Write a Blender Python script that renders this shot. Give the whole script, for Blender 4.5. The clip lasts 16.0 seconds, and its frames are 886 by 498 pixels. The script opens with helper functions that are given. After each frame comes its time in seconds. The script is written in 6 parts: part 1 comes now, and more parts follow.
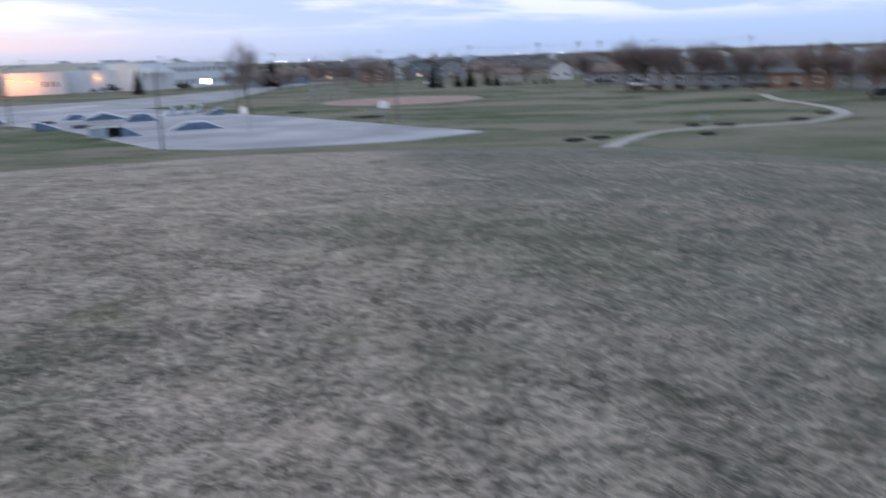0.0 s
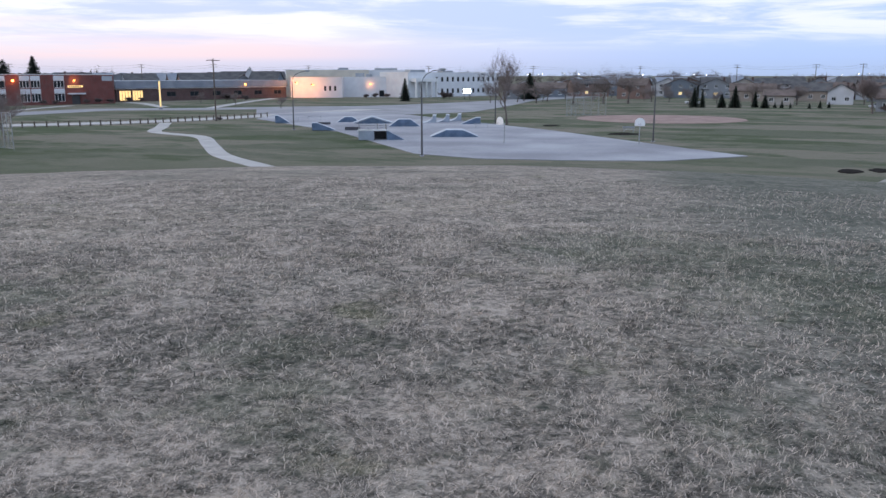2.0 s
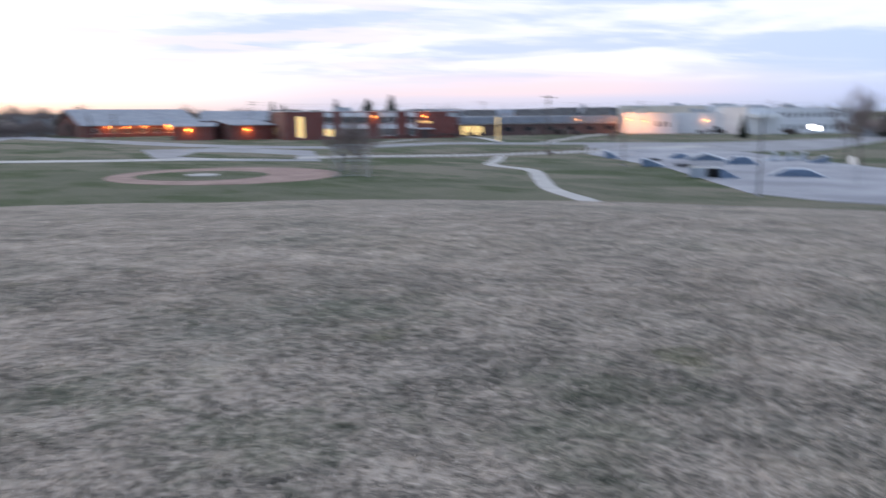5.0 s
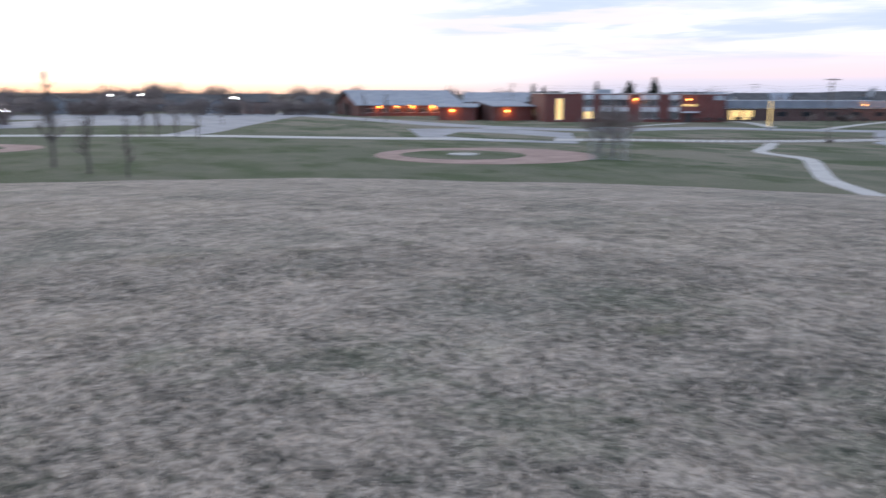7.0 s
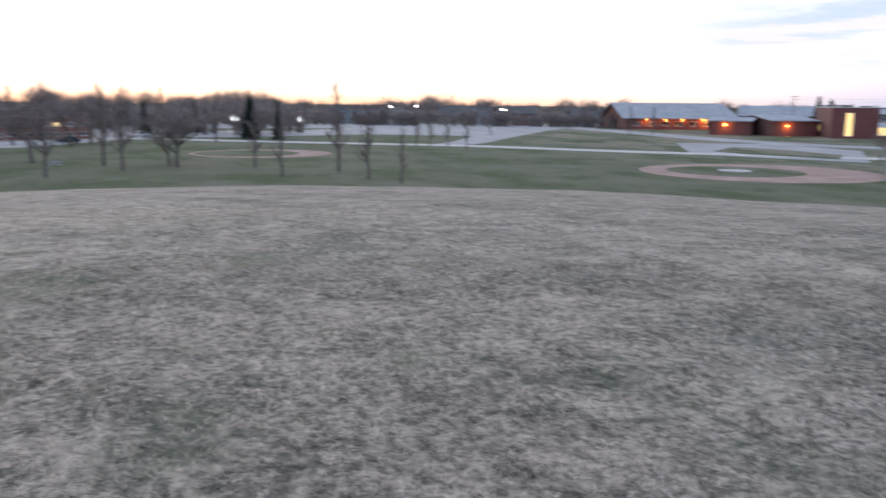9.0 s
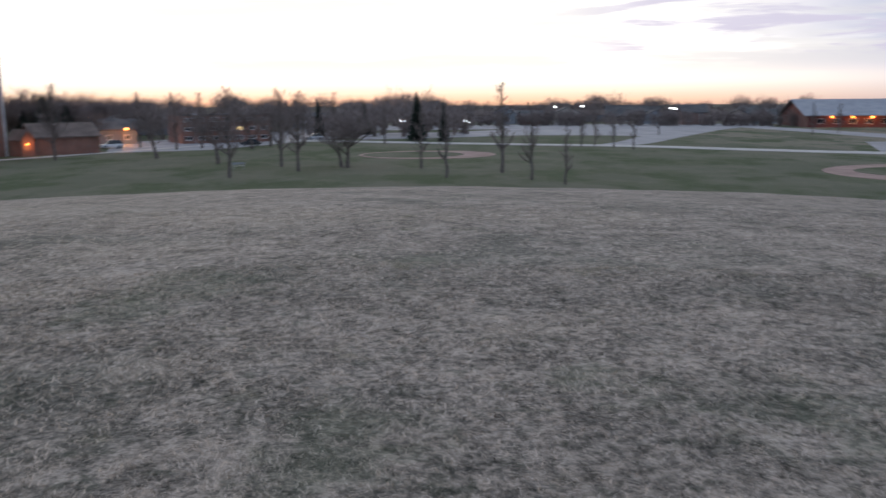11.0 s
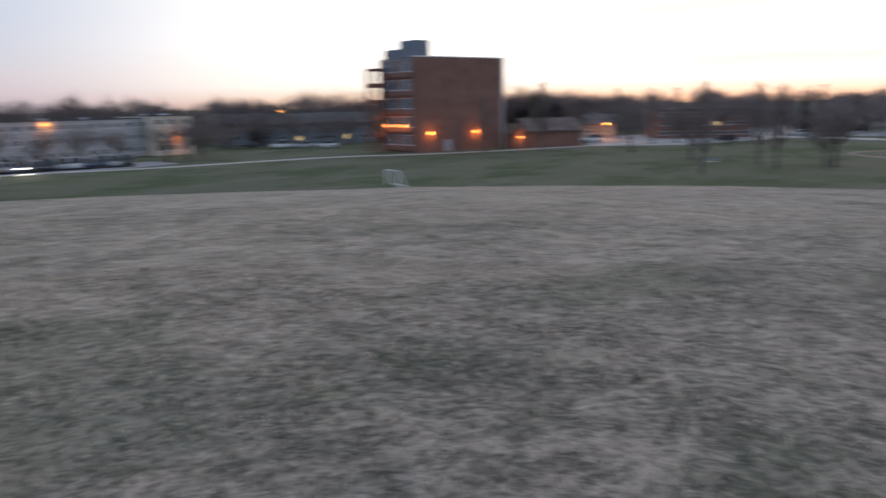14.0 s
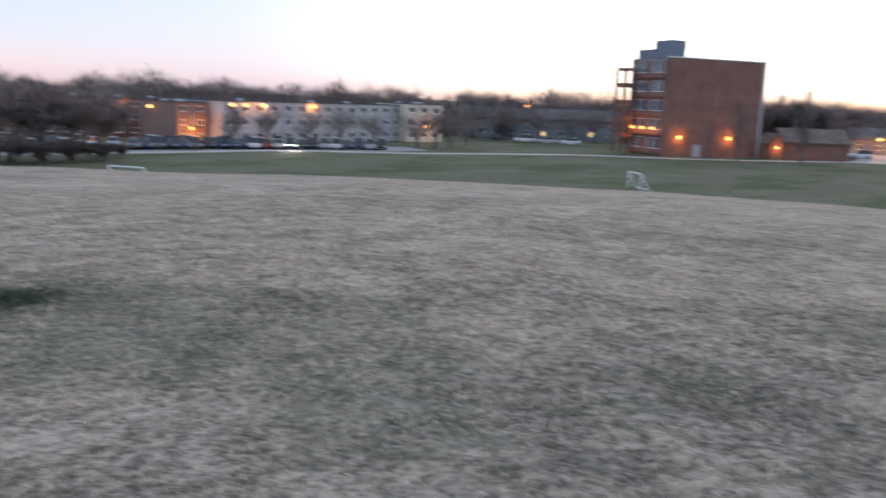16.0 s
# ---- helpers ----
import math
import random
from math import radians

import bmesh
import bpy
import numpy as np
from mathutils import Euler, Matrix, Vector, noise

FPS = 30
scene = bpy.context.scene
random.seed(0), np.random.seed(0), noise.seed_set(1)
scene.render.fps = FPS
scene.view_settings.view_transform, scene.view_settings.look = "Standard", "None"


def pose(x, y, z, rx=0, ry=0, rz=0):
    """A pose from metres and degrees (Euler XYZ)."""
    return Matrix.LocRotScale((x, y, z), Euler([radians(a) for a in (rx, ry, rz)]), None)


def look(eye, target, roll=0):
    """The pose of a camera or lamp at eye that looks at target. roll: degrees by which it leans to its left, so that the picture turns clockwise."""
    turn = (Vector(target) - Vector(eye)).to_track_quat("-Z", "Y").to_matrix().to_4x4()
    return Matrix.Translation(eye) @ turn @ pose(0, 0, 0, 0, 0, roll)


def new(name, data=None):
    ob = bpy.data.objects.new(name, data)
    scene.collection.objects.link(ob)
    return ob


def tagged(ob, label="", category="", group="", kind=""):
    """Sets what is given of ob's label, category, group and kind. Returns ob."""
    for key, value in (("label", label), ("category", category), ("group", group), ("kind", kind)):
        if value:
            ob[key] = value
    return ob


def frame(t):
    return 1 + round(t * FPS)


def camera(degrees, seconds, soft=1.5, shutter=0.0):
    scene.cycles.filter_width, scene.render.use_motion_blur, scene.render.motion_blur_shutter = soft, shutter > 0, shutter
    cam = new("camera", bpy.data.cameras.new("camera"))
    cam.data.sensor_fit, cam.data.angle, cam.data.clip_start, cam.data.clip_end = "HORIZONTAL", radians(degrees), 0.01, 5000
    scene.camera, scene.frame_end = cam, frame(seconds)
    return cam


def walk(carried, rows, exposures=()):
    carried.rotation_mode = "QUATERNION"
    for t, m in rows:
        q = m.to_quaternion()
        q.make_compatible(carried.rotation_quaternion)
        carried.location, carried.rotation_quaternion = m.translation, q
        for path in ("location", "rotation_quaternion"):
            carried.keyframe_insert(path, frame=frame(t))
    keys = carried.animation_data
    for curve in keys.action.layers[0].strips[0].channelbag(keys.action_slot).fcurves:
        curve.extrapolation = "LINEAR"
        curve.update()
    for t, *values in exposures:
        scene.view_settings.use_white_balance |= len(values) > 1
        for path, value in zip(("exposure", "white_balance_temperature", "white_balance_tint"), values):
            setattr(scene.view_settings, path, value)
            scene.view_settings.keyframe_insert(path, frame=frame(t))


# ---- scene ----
# ---- camera ----
cam = camera(56.0, 16.0, soft=1.5, shutter=1.5)
EYE = 8.7      # the eye over the level park; the hilltop lies 1.5 below it
ROWS = [
    (0, 0.000, 0.000, 0.000, -0.24, -13.07, 1.91),
    (0.5, -0.098, 0.089, 0.009, 4.48, -11.96, 0.85),
    (1, -0.164, 0.115, 0.017, 10.52, -11.89, 0.01),
    (1.5, -0.154, 0.135, 0.016, 16.07, -11.73, -0.30),
    (2, -0.116, 0.152, 0.015, 17.02, -11.84, -0.00),
    (2.5, -0.109, 0.155, 0.018, 17.01, -11.60, 0.40),
    (3, -0.109, 0.163, 0.018, 16.92, -11.47, 0.25),
    (3.5, -0.122, 0.169, 0.017, 18.82, -11.34, 0.66),
    (4, -0.152, 0.173, 0.014, 25.33, -11.38, 0.66),
    (4.5, -0.170, 0.171, 0.017, 33.92, -10.74, 1.00),
    (5, -0.170, 0.183, 0.020, 39.20, -9.41, 0.21),
    (5.2, -0.192, 0.175, 0.020, 41.64, -9.19, -0.37),
    (7.3, -0.425, 0.092, 0.019, 59.53, -10.70, -0.45),
    (7.5, -0.447, 0.084, 0.019, 61.67, -10.64, -0.81),
    (8, -0.458, 0.119, 0.027, 65.59, -10.09, -1.44),
    (8.5, -0.469, 0.115, 0.024, 69.99, -10.47, -1.05),
    (9, -0.461, 0.110, 0.027, 74.53, -9.90, -0.51),
    (9.2, -0.490, 0.115, 0.025, 75.54, -9.88, -0.50),
    (11.3, -0.794, 0.164, 0.009, 86.82, -9.96, -0.23),
    (11.5, -0.823, 0.169, 0.008, 87.37, -10.16, -0.90),
    (12, -0.894, 0.251, 0.007, 91.49, -9.86, -0.22),
    (12.5, -0.933, 0.296, 0.004, 97.21, -9.68, -0.64),
    (13, -0.929, 0.285, -0.001, 105.73, -9.57, -0.21),
    (13.5, -0.929, 0.260, -0.005, 111.38, -9.81, 0.45),
    (14, -0.924, 0.218, -0.007, 117.25, -9.83, 0.96),
    (14.5, -0.916, 0.191, -0.011, 123.21, -9.89, 0.43),
    (15, -0.920, 0.107, -0.016, 127.42, -10.59, -0.84),
    (15.5, -0.939, -0.020, -0.009, 130.42, -10.54, -2.32),
    (16, -0.915, -0.114, -0.004, 133.78, -10.21, -2.12),
]
walk(cam, [(t, pose(x, y, EYE + z, 90 + pitch, roll, yaw)) for t, x, y, z, yaw, pitch, roll in ROWS],
     exposures=[(0.0, 0.1), (4.0, 0.12), (5.2, 0.15), (7.3, 0.2), (9.2, 0.22), (11.3, -0.46), (12.5, -0.46), (14.5, -0.43), (15.2, -0.05), (16.0, 0.1)])

# ---- sky and sun: dusk, the sun just set at SUNSET degrees to the left of the first view ----
SUNSET = 97.0
SUN_DIR = Vector((-math.sin(radians(SUNSET)), math.cos(radians(SUNSET)), 0))


def make_world():
    w = bpy.data.worlds.new("dusk_sky")
    w.use_nodes = True
    nt = w.node_tree
    nt.nodes.clear()
    N, L = nt.nodes.new, nt.links.new
    out, bg = N("ShaderNodeOutputWorld"), N("ShaderNodeBackground")
    L(bg.outputs[0], out.inputs[0])
    tc = N("ShaderNodeTexCoord")
    sep = N("ShaderNodeSeparateXYZ")
    L(tc.outputs["Generated"], sep.inputs[0])

    def math_node(op, a, b=None, clamp=False):
        n = N("ShaderNodeMath")
        n.operation, n.use_clamp = op, clamp
        for i, v in enumerate((a, b)):
            if v is None:
                continue
            if isinstance(v, (int, float)):
                n.inputs[i].default_value = v
            else:
                L(v, n.inputs[i])
        return n.outputs[0]

    def ramp(fac, stops):
        n = N("ShaderNodeValToRGB")
        e = n.color_ramp.elements
        while len(e) < len(stops):
            e.new(0.5)
        for el, (p, c) in zip(e, stops):
            el.position, el.color = p, (*c, 1)
        L(fac, n.inputs[0])
        return n.outputs[0]

    def mix(fac, a, b, kind="MIX"):
        n = N("ShaderNodeMix")
        n.data_type, n.blend_type, n.clamp_factor = "RGBA", kind, True
        if isinstance(fac, (int, float)):
            n.inputs[0].default_value = fac
        else:
            L(fac, n.inputs[0])
        for s, v in ((6, a), (7, b)):
            if isinstance(v, tuple):
                n.inputs[s].default_value = (*v, 1)
            else:
                L(v, n.inputs[s])
        return n.outputs[2]

    el = math_node("MAXIMUM", sep.outputs[2], 0.0)
    flat = N("ShaderNodeVectorMath")
    flat.operation = "MULTIPLY"
    L(tc.outputs["Generated"], flat.inputs[0])
    flat.inputs[1].default_value = (1, 1, 0)
    nrm = N("ShaderNodeVectorMath")
    nrm.operation = "NORMALIZE"
    L(flat.outputs[0], nrm.inputs[0])
    dot = N("ShaderNodeVectorMath")
    dot.operation = "DOT_PRODUCT"
    L(nrm.outputs[0], dot.inputs[0])
    dot.inputs[1].default_value = SUN_DIR
    side = dot.outputs["Value"]
    # three columns of sky: towards the sunset, beside it, and away from it
    sunward = ramp(el, [(0.0, (1.4, 0.84, 0.55)), (0.01, (1.6, 1.18, 0.88)), (0.024, (1.8, 1.62, 1.42)), (0.07, (1.85, 1.8, 1.72)), (0.3, (1.4, 1.4, 1.42)), (0.55, (1.0, 1.05, 1.15)), (1.0, (0.72, 0.86, 1.12))])
    beside = ramp(el, [(0.0, (0.6, 0.62, 0.78)), (0.012, (0.76, 0.71, 0.84)), (0.035, (0.92, 0.85, 0.95)), (0.07, (0.92, 0.92, 1.04)), (0.35, (0.9, 1.0, 1.15)), (1.0, (0.66, 0.84, 1.15))])
    away = ramp(el, [(0.0, (0.42, 0.54, 0.8)), (0.02, (0.45, 0.6, 0.95)), (0.06, (0.49, 0.66, 1.02)), (0.2, (0.62, 0.78, 1.08)), (1.0, (0.62, 0.8, 1.12))])
    f1 = N("ShaderNodeMapRange")
    f1.interpolation_type = "SMOOTHSTEP"
    L(side, f1.inputs[0])
    f1.inputs[1].default_value, f1.inputs[2].default_value = -0.25, 0.65
    f2 = N("ShaderNodeMapRange")
    f2.interpolation_type = "SMOOTHSTEP"
    L(side, f2.inputs[0])
    f2.inputs[1].default_value, f2.inputs[2].default_value = 0.6, 0.97
    col = mix(f2.outputs[0], mix(f1.outputs[0], away, beside), sunward)
    # long level cloud streaks
    hsep = N("ShaderNodeSeparateXYZ")
    L(nrm.outputs[0], hsep.inputs[0])
    comb = N("ShaderNodeCombineXYZ")
    L(hsep.outputs[0], comb.inputs[0]), L(hsep.outputs[1], comb.inputs[1])
    L(math_node("MULTIPLY", math_node("POWER", el, 0.75), 7.0), comb.inputs[2])

    def streaks(scale, lo, hi, shift, rough=0.6):
        mp = N("ShaderNodeMapping")
        mp.inputs["Location"].default_value = shift
        L(comb.outputs[0], mp.inputs[0])
        n = N("ShaderNodeTexNoise")
        n.inputs["Scale"].default_value, n.inputs["Detail"].default_value, n.inputs["Roughness"].default_value = scale, 8, rough
        n.inputs["Distortion"].default_value = 0.4
        L(mp.outputs[0], n.inputs["Vector"])
        r = N("ShaderNodeMapRange")
        r.interpolation_type = "SMOOTHSTEP"
        L(n.outputs[0], r.inputs[0])
        r.inputs[1].default_value, r.inputs[2].default_value = lo, hi
        return r.outputs[0]

    def span(v, a, b):
        r = N("ShaderNodeMapRange")
        r.interpolation_type = "SMOOTHSTEP"
        L(v, r.inputs[0])
        r.inputs[1].default_value, r.inputs[2].default_value = a, b
        return r.outputs[0]

    quarter = N("ShaderNodeVectorMath")
    quarter.operation = "DOT_PRODUCT"
    L(nrm.outputs[0], quarter.inputs[0])
    quarter.inputs[1].default_value = (-math.sin(radians(30)), math.cos(radians(30)), 0)
    aloft = math_node("MULTIPLY", span(el, 0.024, 0.05), span(quarter.outputs["Value"], -0.05, 0.3))
    # blue-grey streaks beside the sunset, thinning into its glare
    thin = math_node("SUBTRACT", 1.0, math_node("MULTIPLY", span(side, 0.74, 0.93), 0.97))
    grey = math_node("MULTIPLY", math_node("MULTIPLY", streaks(3.0, 0.38, 0.54, (1.3, 4.1, 0.2)), aloft), math_node("MULTIPLY", thin, 0.88))
    cloud = mix(f2.outputs[0], mix(f1.outputs[0], (0.5, 0.64, 0.94), (0.58, 0.68, 0.95)), (1.0, 0.95, 1.1))
    col = mix(grey, col, cloud)
    # a bank of blue-grey streaks over the school
    bank = math_node("MULTIPLY", span(side, 0.42, 0.56), math_node("SUBTRACT", 1.0, span(side, 0.7, 0.86)))
    bank = math_node("MULTIPLY", math_node("MULTIPLY", bank, span(el, 0.05, 0.075)), span(quarter.outputs["Value"], 0.3, 0.6))
    col = mix(math_node("MULTIPLY", math_node("MULTIPLY", streaks(3.6, 0.4, 0.54, (4.2, 1.1, 0.6)), bank), 0.8), col, (0.56, 0.67, 0.94))
    white = math_node("MULTIPLY", math_node("MULTIPLY", streaks(4.2, 0.43, 0.6, (7.7, 2.2, 3.0)), aloft), 0.62)
    col = mix(white, col, (1.05, 1.05, 1.08))
    # thin lavender streaks between the school and the sunset
    low = math_node("MULTIPLY", span(el, 0.042, 0.06), math_node("SUBTRACT", 1.0, span(el, 0.11, 0.16)))
    beside_sun = math_node("MULTIPLY", math_node("MULTIPLY", span(side, 0.5, 0.62), math_node("SUBTRACT", 1.0, span(side, 0.9, 0.96))), span(quarter.outputs["Value"], 0.2, 0.4))
    wisps = math_node("MULTIPLY", math_node("MULTIPLY", streaks(4.6, 0.47, 0.57, (5.1, 2.4, 1.0)), low), math_node("MULTIPLY", beside_sun, 0.85))
    col = mix(wisps, col, (0.86, 0.82, 1.05))
    far_side = math_node("MULTIPLY", math_node("SUBTRACT", 1.0, span(quarter.outputs["Value"], -0.72, -0.12)), 0.82)
    col = mix(far_side, col, ramp(el, [(0.0, (0.86, 0.62, 0.62)), (0.022, (0.9, 0.74, 0.77)), (0.05, (0.76, 0.79, 0.92)), (0.1, (0.61, 0.76, 1.03)), (0.3, (0.6, 0.74, 1.0)), (1.0, (0.6, 0.78, 1.1))]))
    # a low pink band over the school side
    band = math_node("MULTIPLY", span(el, 0.012, 0.022), math_node("SUBTRACT", 1.0, span(el, 0.03, 0.046)))
    where = math_node("MULTIPLY", math_node("MULTIPLY", span(side, 0.15, 0.4), span(quarter.outputs["Value"], 0.0, 0.3)), math_node("SUBTRACT", 1.0, span(side, 0.6, 0.8)))
    col = mix(math_node("MULTIPLY", math_node("MULTIPLY", math_node("MULTIPLY", band, where), streaks(2.2, 0.36, 0.56, (2.0, 9.0, 1.0))), 0.48), col, (1.08, 0.76, 0.76))
    sky = N("ShaderNodeTexSky")
    sky.sky_type, sky.sun_disc = "NISHITA", False
    sky.sun_elevation, sky.sun_rotation = radians(0.5), radians(-SUNSET)
    col = mix(0.02, col, sky.outputs[0], "ADD")
    L(col, bg.inputs[0])
    bg.inputs[1].default_value = 1.0
    scene.world = w


make_world()
sun = new("sun", bpy.data.lights.new("sun", "SUN"))
sun.data.energy, sun.data.angle, sun.data.color = 0.5, radians(25), (1.0, 0.72, 0.5)
sun.matrix_world = look(Vector((0, 0, 60)) + SUN_DIR * 300 + Vector((0, 0, 25)), (0, 0, 60))

# ---- materials ----
MATS = {}


def material(name, base, second=None, scale=3.0, rough=0.8, metal=0.0, bump=0.0, fine=40.0, mixlow=0.4, mixhigh=0.62, emit=None, strength=0.0, vary=0.0, world_space=True):
    """A surface of two tones mixed by noise at two sizes, with fine relief."""
    if name in MATS:
        return MATS[name]
    m = bpy.data.materials.new(name)
    m.use_nodes = True
    nt = m.node_tree
    b = nt.nodes["Principled BSDF"]
    N, L = nt.nodes.new, nt.links.new
    b.inputs["Roughness"].default_value, b.inputs["Metallic"].default_value = rough, metal
    b.inputs["Base Color"].default_value = (*base, 1)
    vec = N("ShaderNodeNewGeometry").outputs["Position"] if world_space else N("ShaderNodeTexCoord").outputs["Object"]
    if second:
        n1, n2 = N("ShaderNodeTexNoise"), N("ShaderNodeTexNoise")
        for n, s in ((n1, scale), (n2, fine)):
            n.inputs["Scale"].default_value, n.inputs["Detail"].default_value = s, 5
            L(vec, n.inputs["Vector"])
        add = N("ShaderNodeMix")
        add.data_type = "FLOAT"
        add.inputs[0].default_value = 0.35
        L(n1.outputs[0], add.inputs[2]), L(n2.outputs[0], add.inputs[3])
        mr = N("ShaderNodeMapRange")
        L(add.outputs[0], mr.inputs[0])
        mr.inputs[1].default_value, mr.inputs[2].default_value = mixlow, mixhigh
        mx = N("ShaderNodeMix")
        mx.data_type = "RGBA"
        L(mr.outputs[0], mx.inputs[0])
        mx.inputs[6].default_value, mx.inputs[7].default_value = (*base, 1), (*second, 1)
        colour = mx.outputs[2]
        if vary:
            oi = N("ShaderNodeObjectInfo")
            hs = N("ShaderNodeHueSaturation")
            mv = N("ShaderNodeMapRange")
            L(oi.outputs["Random"], mv.inputs[0])
            mv.inputs[3].default_value, mv.inputs[4].default_value = 1 - vary, 1 + vary
            L(mv.outputs[0], hs.inputs["Value"]), L(colour, hs.inputs["Color"])
            colour = hs.outputs[0]
        L(colour, b.inputs["Base Color"])
        if bump:
            bp = N("ShaderNodeBump")
            bp.inputs["Strength"].default_value, bp.inputs["Distance"].default_value = bump, 0.02
            L(n2.outputs[0], bp.inputs["Height"]), L(bp.outputs[0], b.inputs["Normal"])
    if emit:
        b.inputs["Emission Color"].default_value, b.inputs["Emission Strength"].default_value = (*emit, 1), strength
    MATS[name] = m
    return m


def brick_material(name, c1, c2, mortar):
    m = bpy.data.materials.new(name)
    m.use_nodes = True
    nt = m.node_tree
    b = nt.nodes["Principled BSDF"]
    N, L = nt.nodes.new, nt.links.new
    tc = N("ShaderNodeTexCoord")
    mp = N("ShaderNodeMapping")
    mp.inputs["Rotation"].default_value = (radians(90), 0, 0)
    L(tc.outputs["Object"], mp.inputs[0])
    br = N("ShaderNodeTexBrick")
    br.inputs["Scale"].default_value, br.inputs["Mortar Size"].default_value = 1.0, 0.012
    br.inputs["Brick Width"].default_value, br.inputs["Row Height"].default_value = 0.24, 0.08
    br.inputs["Color1"].default_value, br.inputs["Color2"].default_value, br.inputs["Mortar"].default_value = (*c1, 1), (*c2, 1), (*mortar, 1)
    L(mp.outputs[0], br.inputs["Vector"])
    n = N("ShaderNodeTexNoise")
    n.inputs["Scale"].default_value, n.inputs["Detail"].default_value = 0.5, 6
    L(tc.outputs["Object"], n.inputs["Vector"])
    hs = N("ShaderNodeHueSaturation")
    mr = N("ShaderNodeMapRange")
    L(n.outputs[0], mr.inputs[0])
    mr.inputs[1].default_value, mr.inputs[2].default_value, mr.inputs[3].default_value, mr.inputs[4].default_value = 0.3, 0.7, 0.8, 1.2
    L(mr.outputs[0], hs.inputs["Value"]), L(br.outputs["Color"], hs.inputs["Color"])
    L(hs.outputs[0], b.inputs["Base Color"])
    b.inputs["Roughness"].default_value = 0.9
    return m


def grass_ground_material():
    """Short turf: dry straw on the hill, greener and patchy on the level park."""
    m = bpy.data.materials.new("turf")
    m.use_nodes = True
    nt = m.node_tree
    b = nt.nodes["Principled BSDF"]
    b.inputs["Roughness"].default_value = 0.95
    b.inputs["Specular IOR Level"].default_value = 0.1
    N, L = nt.nodes.new, nt.links.new
    pos = N("ShaderNodeNewGeometry").outputs["Position"]

    def noise_tex(scale, detail=5, rough=0.55, stretch=None):
        v = pos
        if stretch:
            mp = N("ShaderNodeMapping")
            mp.inputs["Scale"].default_value = stretch
            mp.inputs["Rotation"].default_value = (0, 0, radians(35))
            L(pos, mp.inputs[0])
            v = mp.outputs[0]
        n = N("ShaderNodeTexNoise")
        n.inputs["Scale"].default_value, n.inputs["Detail"].default_value, n.inputs["Roughness"].default_value = scale, detail, rough
        L(v, n.inputs["Vector"])
        return n.outputs[0]

    def rng(v, a, b_, c=0.0, d=1.0):
        n = N("ShaderNodeMapRange")
        n.interpolation_type = "SMOOTHSTEP"
        L(v, n.inputs[0])
        for i, x in enumerate((a, b_, c, d)):
            n.inputs[i + 1].default_value = x
        return n.outputs[0]

    def mix(fac, a, c, kind="MIX"):
        n = N("ShaderNodeMix")
        n.data_type, n.blend_type = "RGBA", kind
        if isinstance(fac, float):
            n.inputs[0].default_value = fac
        else:
            L(fac, n.inputs[0])
        for s, v in ((6, a), (7, c)):
            if isinstance(v, tuple):
                n.inputs[s].default_value = (*v, 1)
            else:
                L(v, n.inputs[s])
        return n.outputs[2]

    sep = N("ShaderNodeSeparateXYZ")
    L(pos, sep.inputs[0])

    def blend(a, b_, t):
        n = N("ShaderNodeMix")
        n.data_type = "FLOAT"
        n.inputs[0].default_value = t
        L(a, n.inputs[2]), L(b_, n.inputs[3])
        return n.outputs[0]

    def blend_add(a, b_, k):
        n = N("ShaderNodeMath")
        n.operation = "MULTIPLY_ADD"
        L(b_, n.inputs[0])
        n.inputs[1].default_value = k
        L(a, n.inputs[2])
        return n.outputs[0]

    def tones(v, stops):
        n = N("ShaderNodeValToRGB")
        e = n.color_ramp.elements
        while len(e) < len(stops):
            e.new(0.5)
        for el, (p, c) in zip(e, stops):
            el.position, el.color = p, (*c, 1)
        L(v, n.inputs[0])
        return n.outputs[0]

    patches, clumps, tufts, blades = noise_tex(0.5, 4), noise_tex(2.6, 5, 0.6), noise_tex(14.0, 6, 0.75), noise_tex(52.0, 6, 0.7)
    broad = noise_tex(0.055, 6, 0.6, (1, 1.5, 1))
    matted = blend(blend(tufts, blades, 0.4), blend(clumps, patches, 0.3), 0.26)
    # darkest stops put the shade in gaps between tufts into the colour
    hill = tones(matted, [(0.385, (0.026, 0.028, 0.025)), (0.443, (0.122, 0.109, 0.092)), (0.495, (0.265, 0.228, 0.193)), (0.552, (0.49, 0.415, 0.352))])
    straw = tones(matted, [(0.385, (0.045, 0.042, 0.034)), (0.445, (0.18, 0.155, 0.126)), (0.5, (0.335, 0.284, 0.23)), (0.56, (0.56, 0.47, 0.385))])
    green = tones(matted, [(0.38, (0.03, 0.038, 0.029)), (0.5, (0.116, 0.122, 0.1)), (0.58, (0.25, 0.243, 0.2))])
    # paler matted straw on the sunset slope, greener towards the far lawn
    hill = mix(rng(sep.outputs[1], 1.0, -9.0, 0.0, 0.75), hill, straw)
    hill = mix(rng(noise_tex(0.38, 5, 0.6), 0.5, 0.68, 0.0, 0.5), hill, green)
    hill = mix(rng(blend_add(sep.outputs[0], sep.outputs[1], 0.1), -0.5, 2.5, 0.0, 0.85), hill, green)
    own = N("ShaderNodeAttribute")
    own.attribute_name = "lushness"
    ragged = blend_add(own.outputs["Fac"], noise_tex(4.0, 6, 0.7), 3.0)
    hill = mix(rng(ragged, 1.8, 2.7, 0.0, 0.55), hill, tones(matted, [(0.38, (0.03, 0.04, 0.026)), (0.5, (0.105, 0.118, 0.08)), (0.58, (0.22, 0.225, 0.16))]))
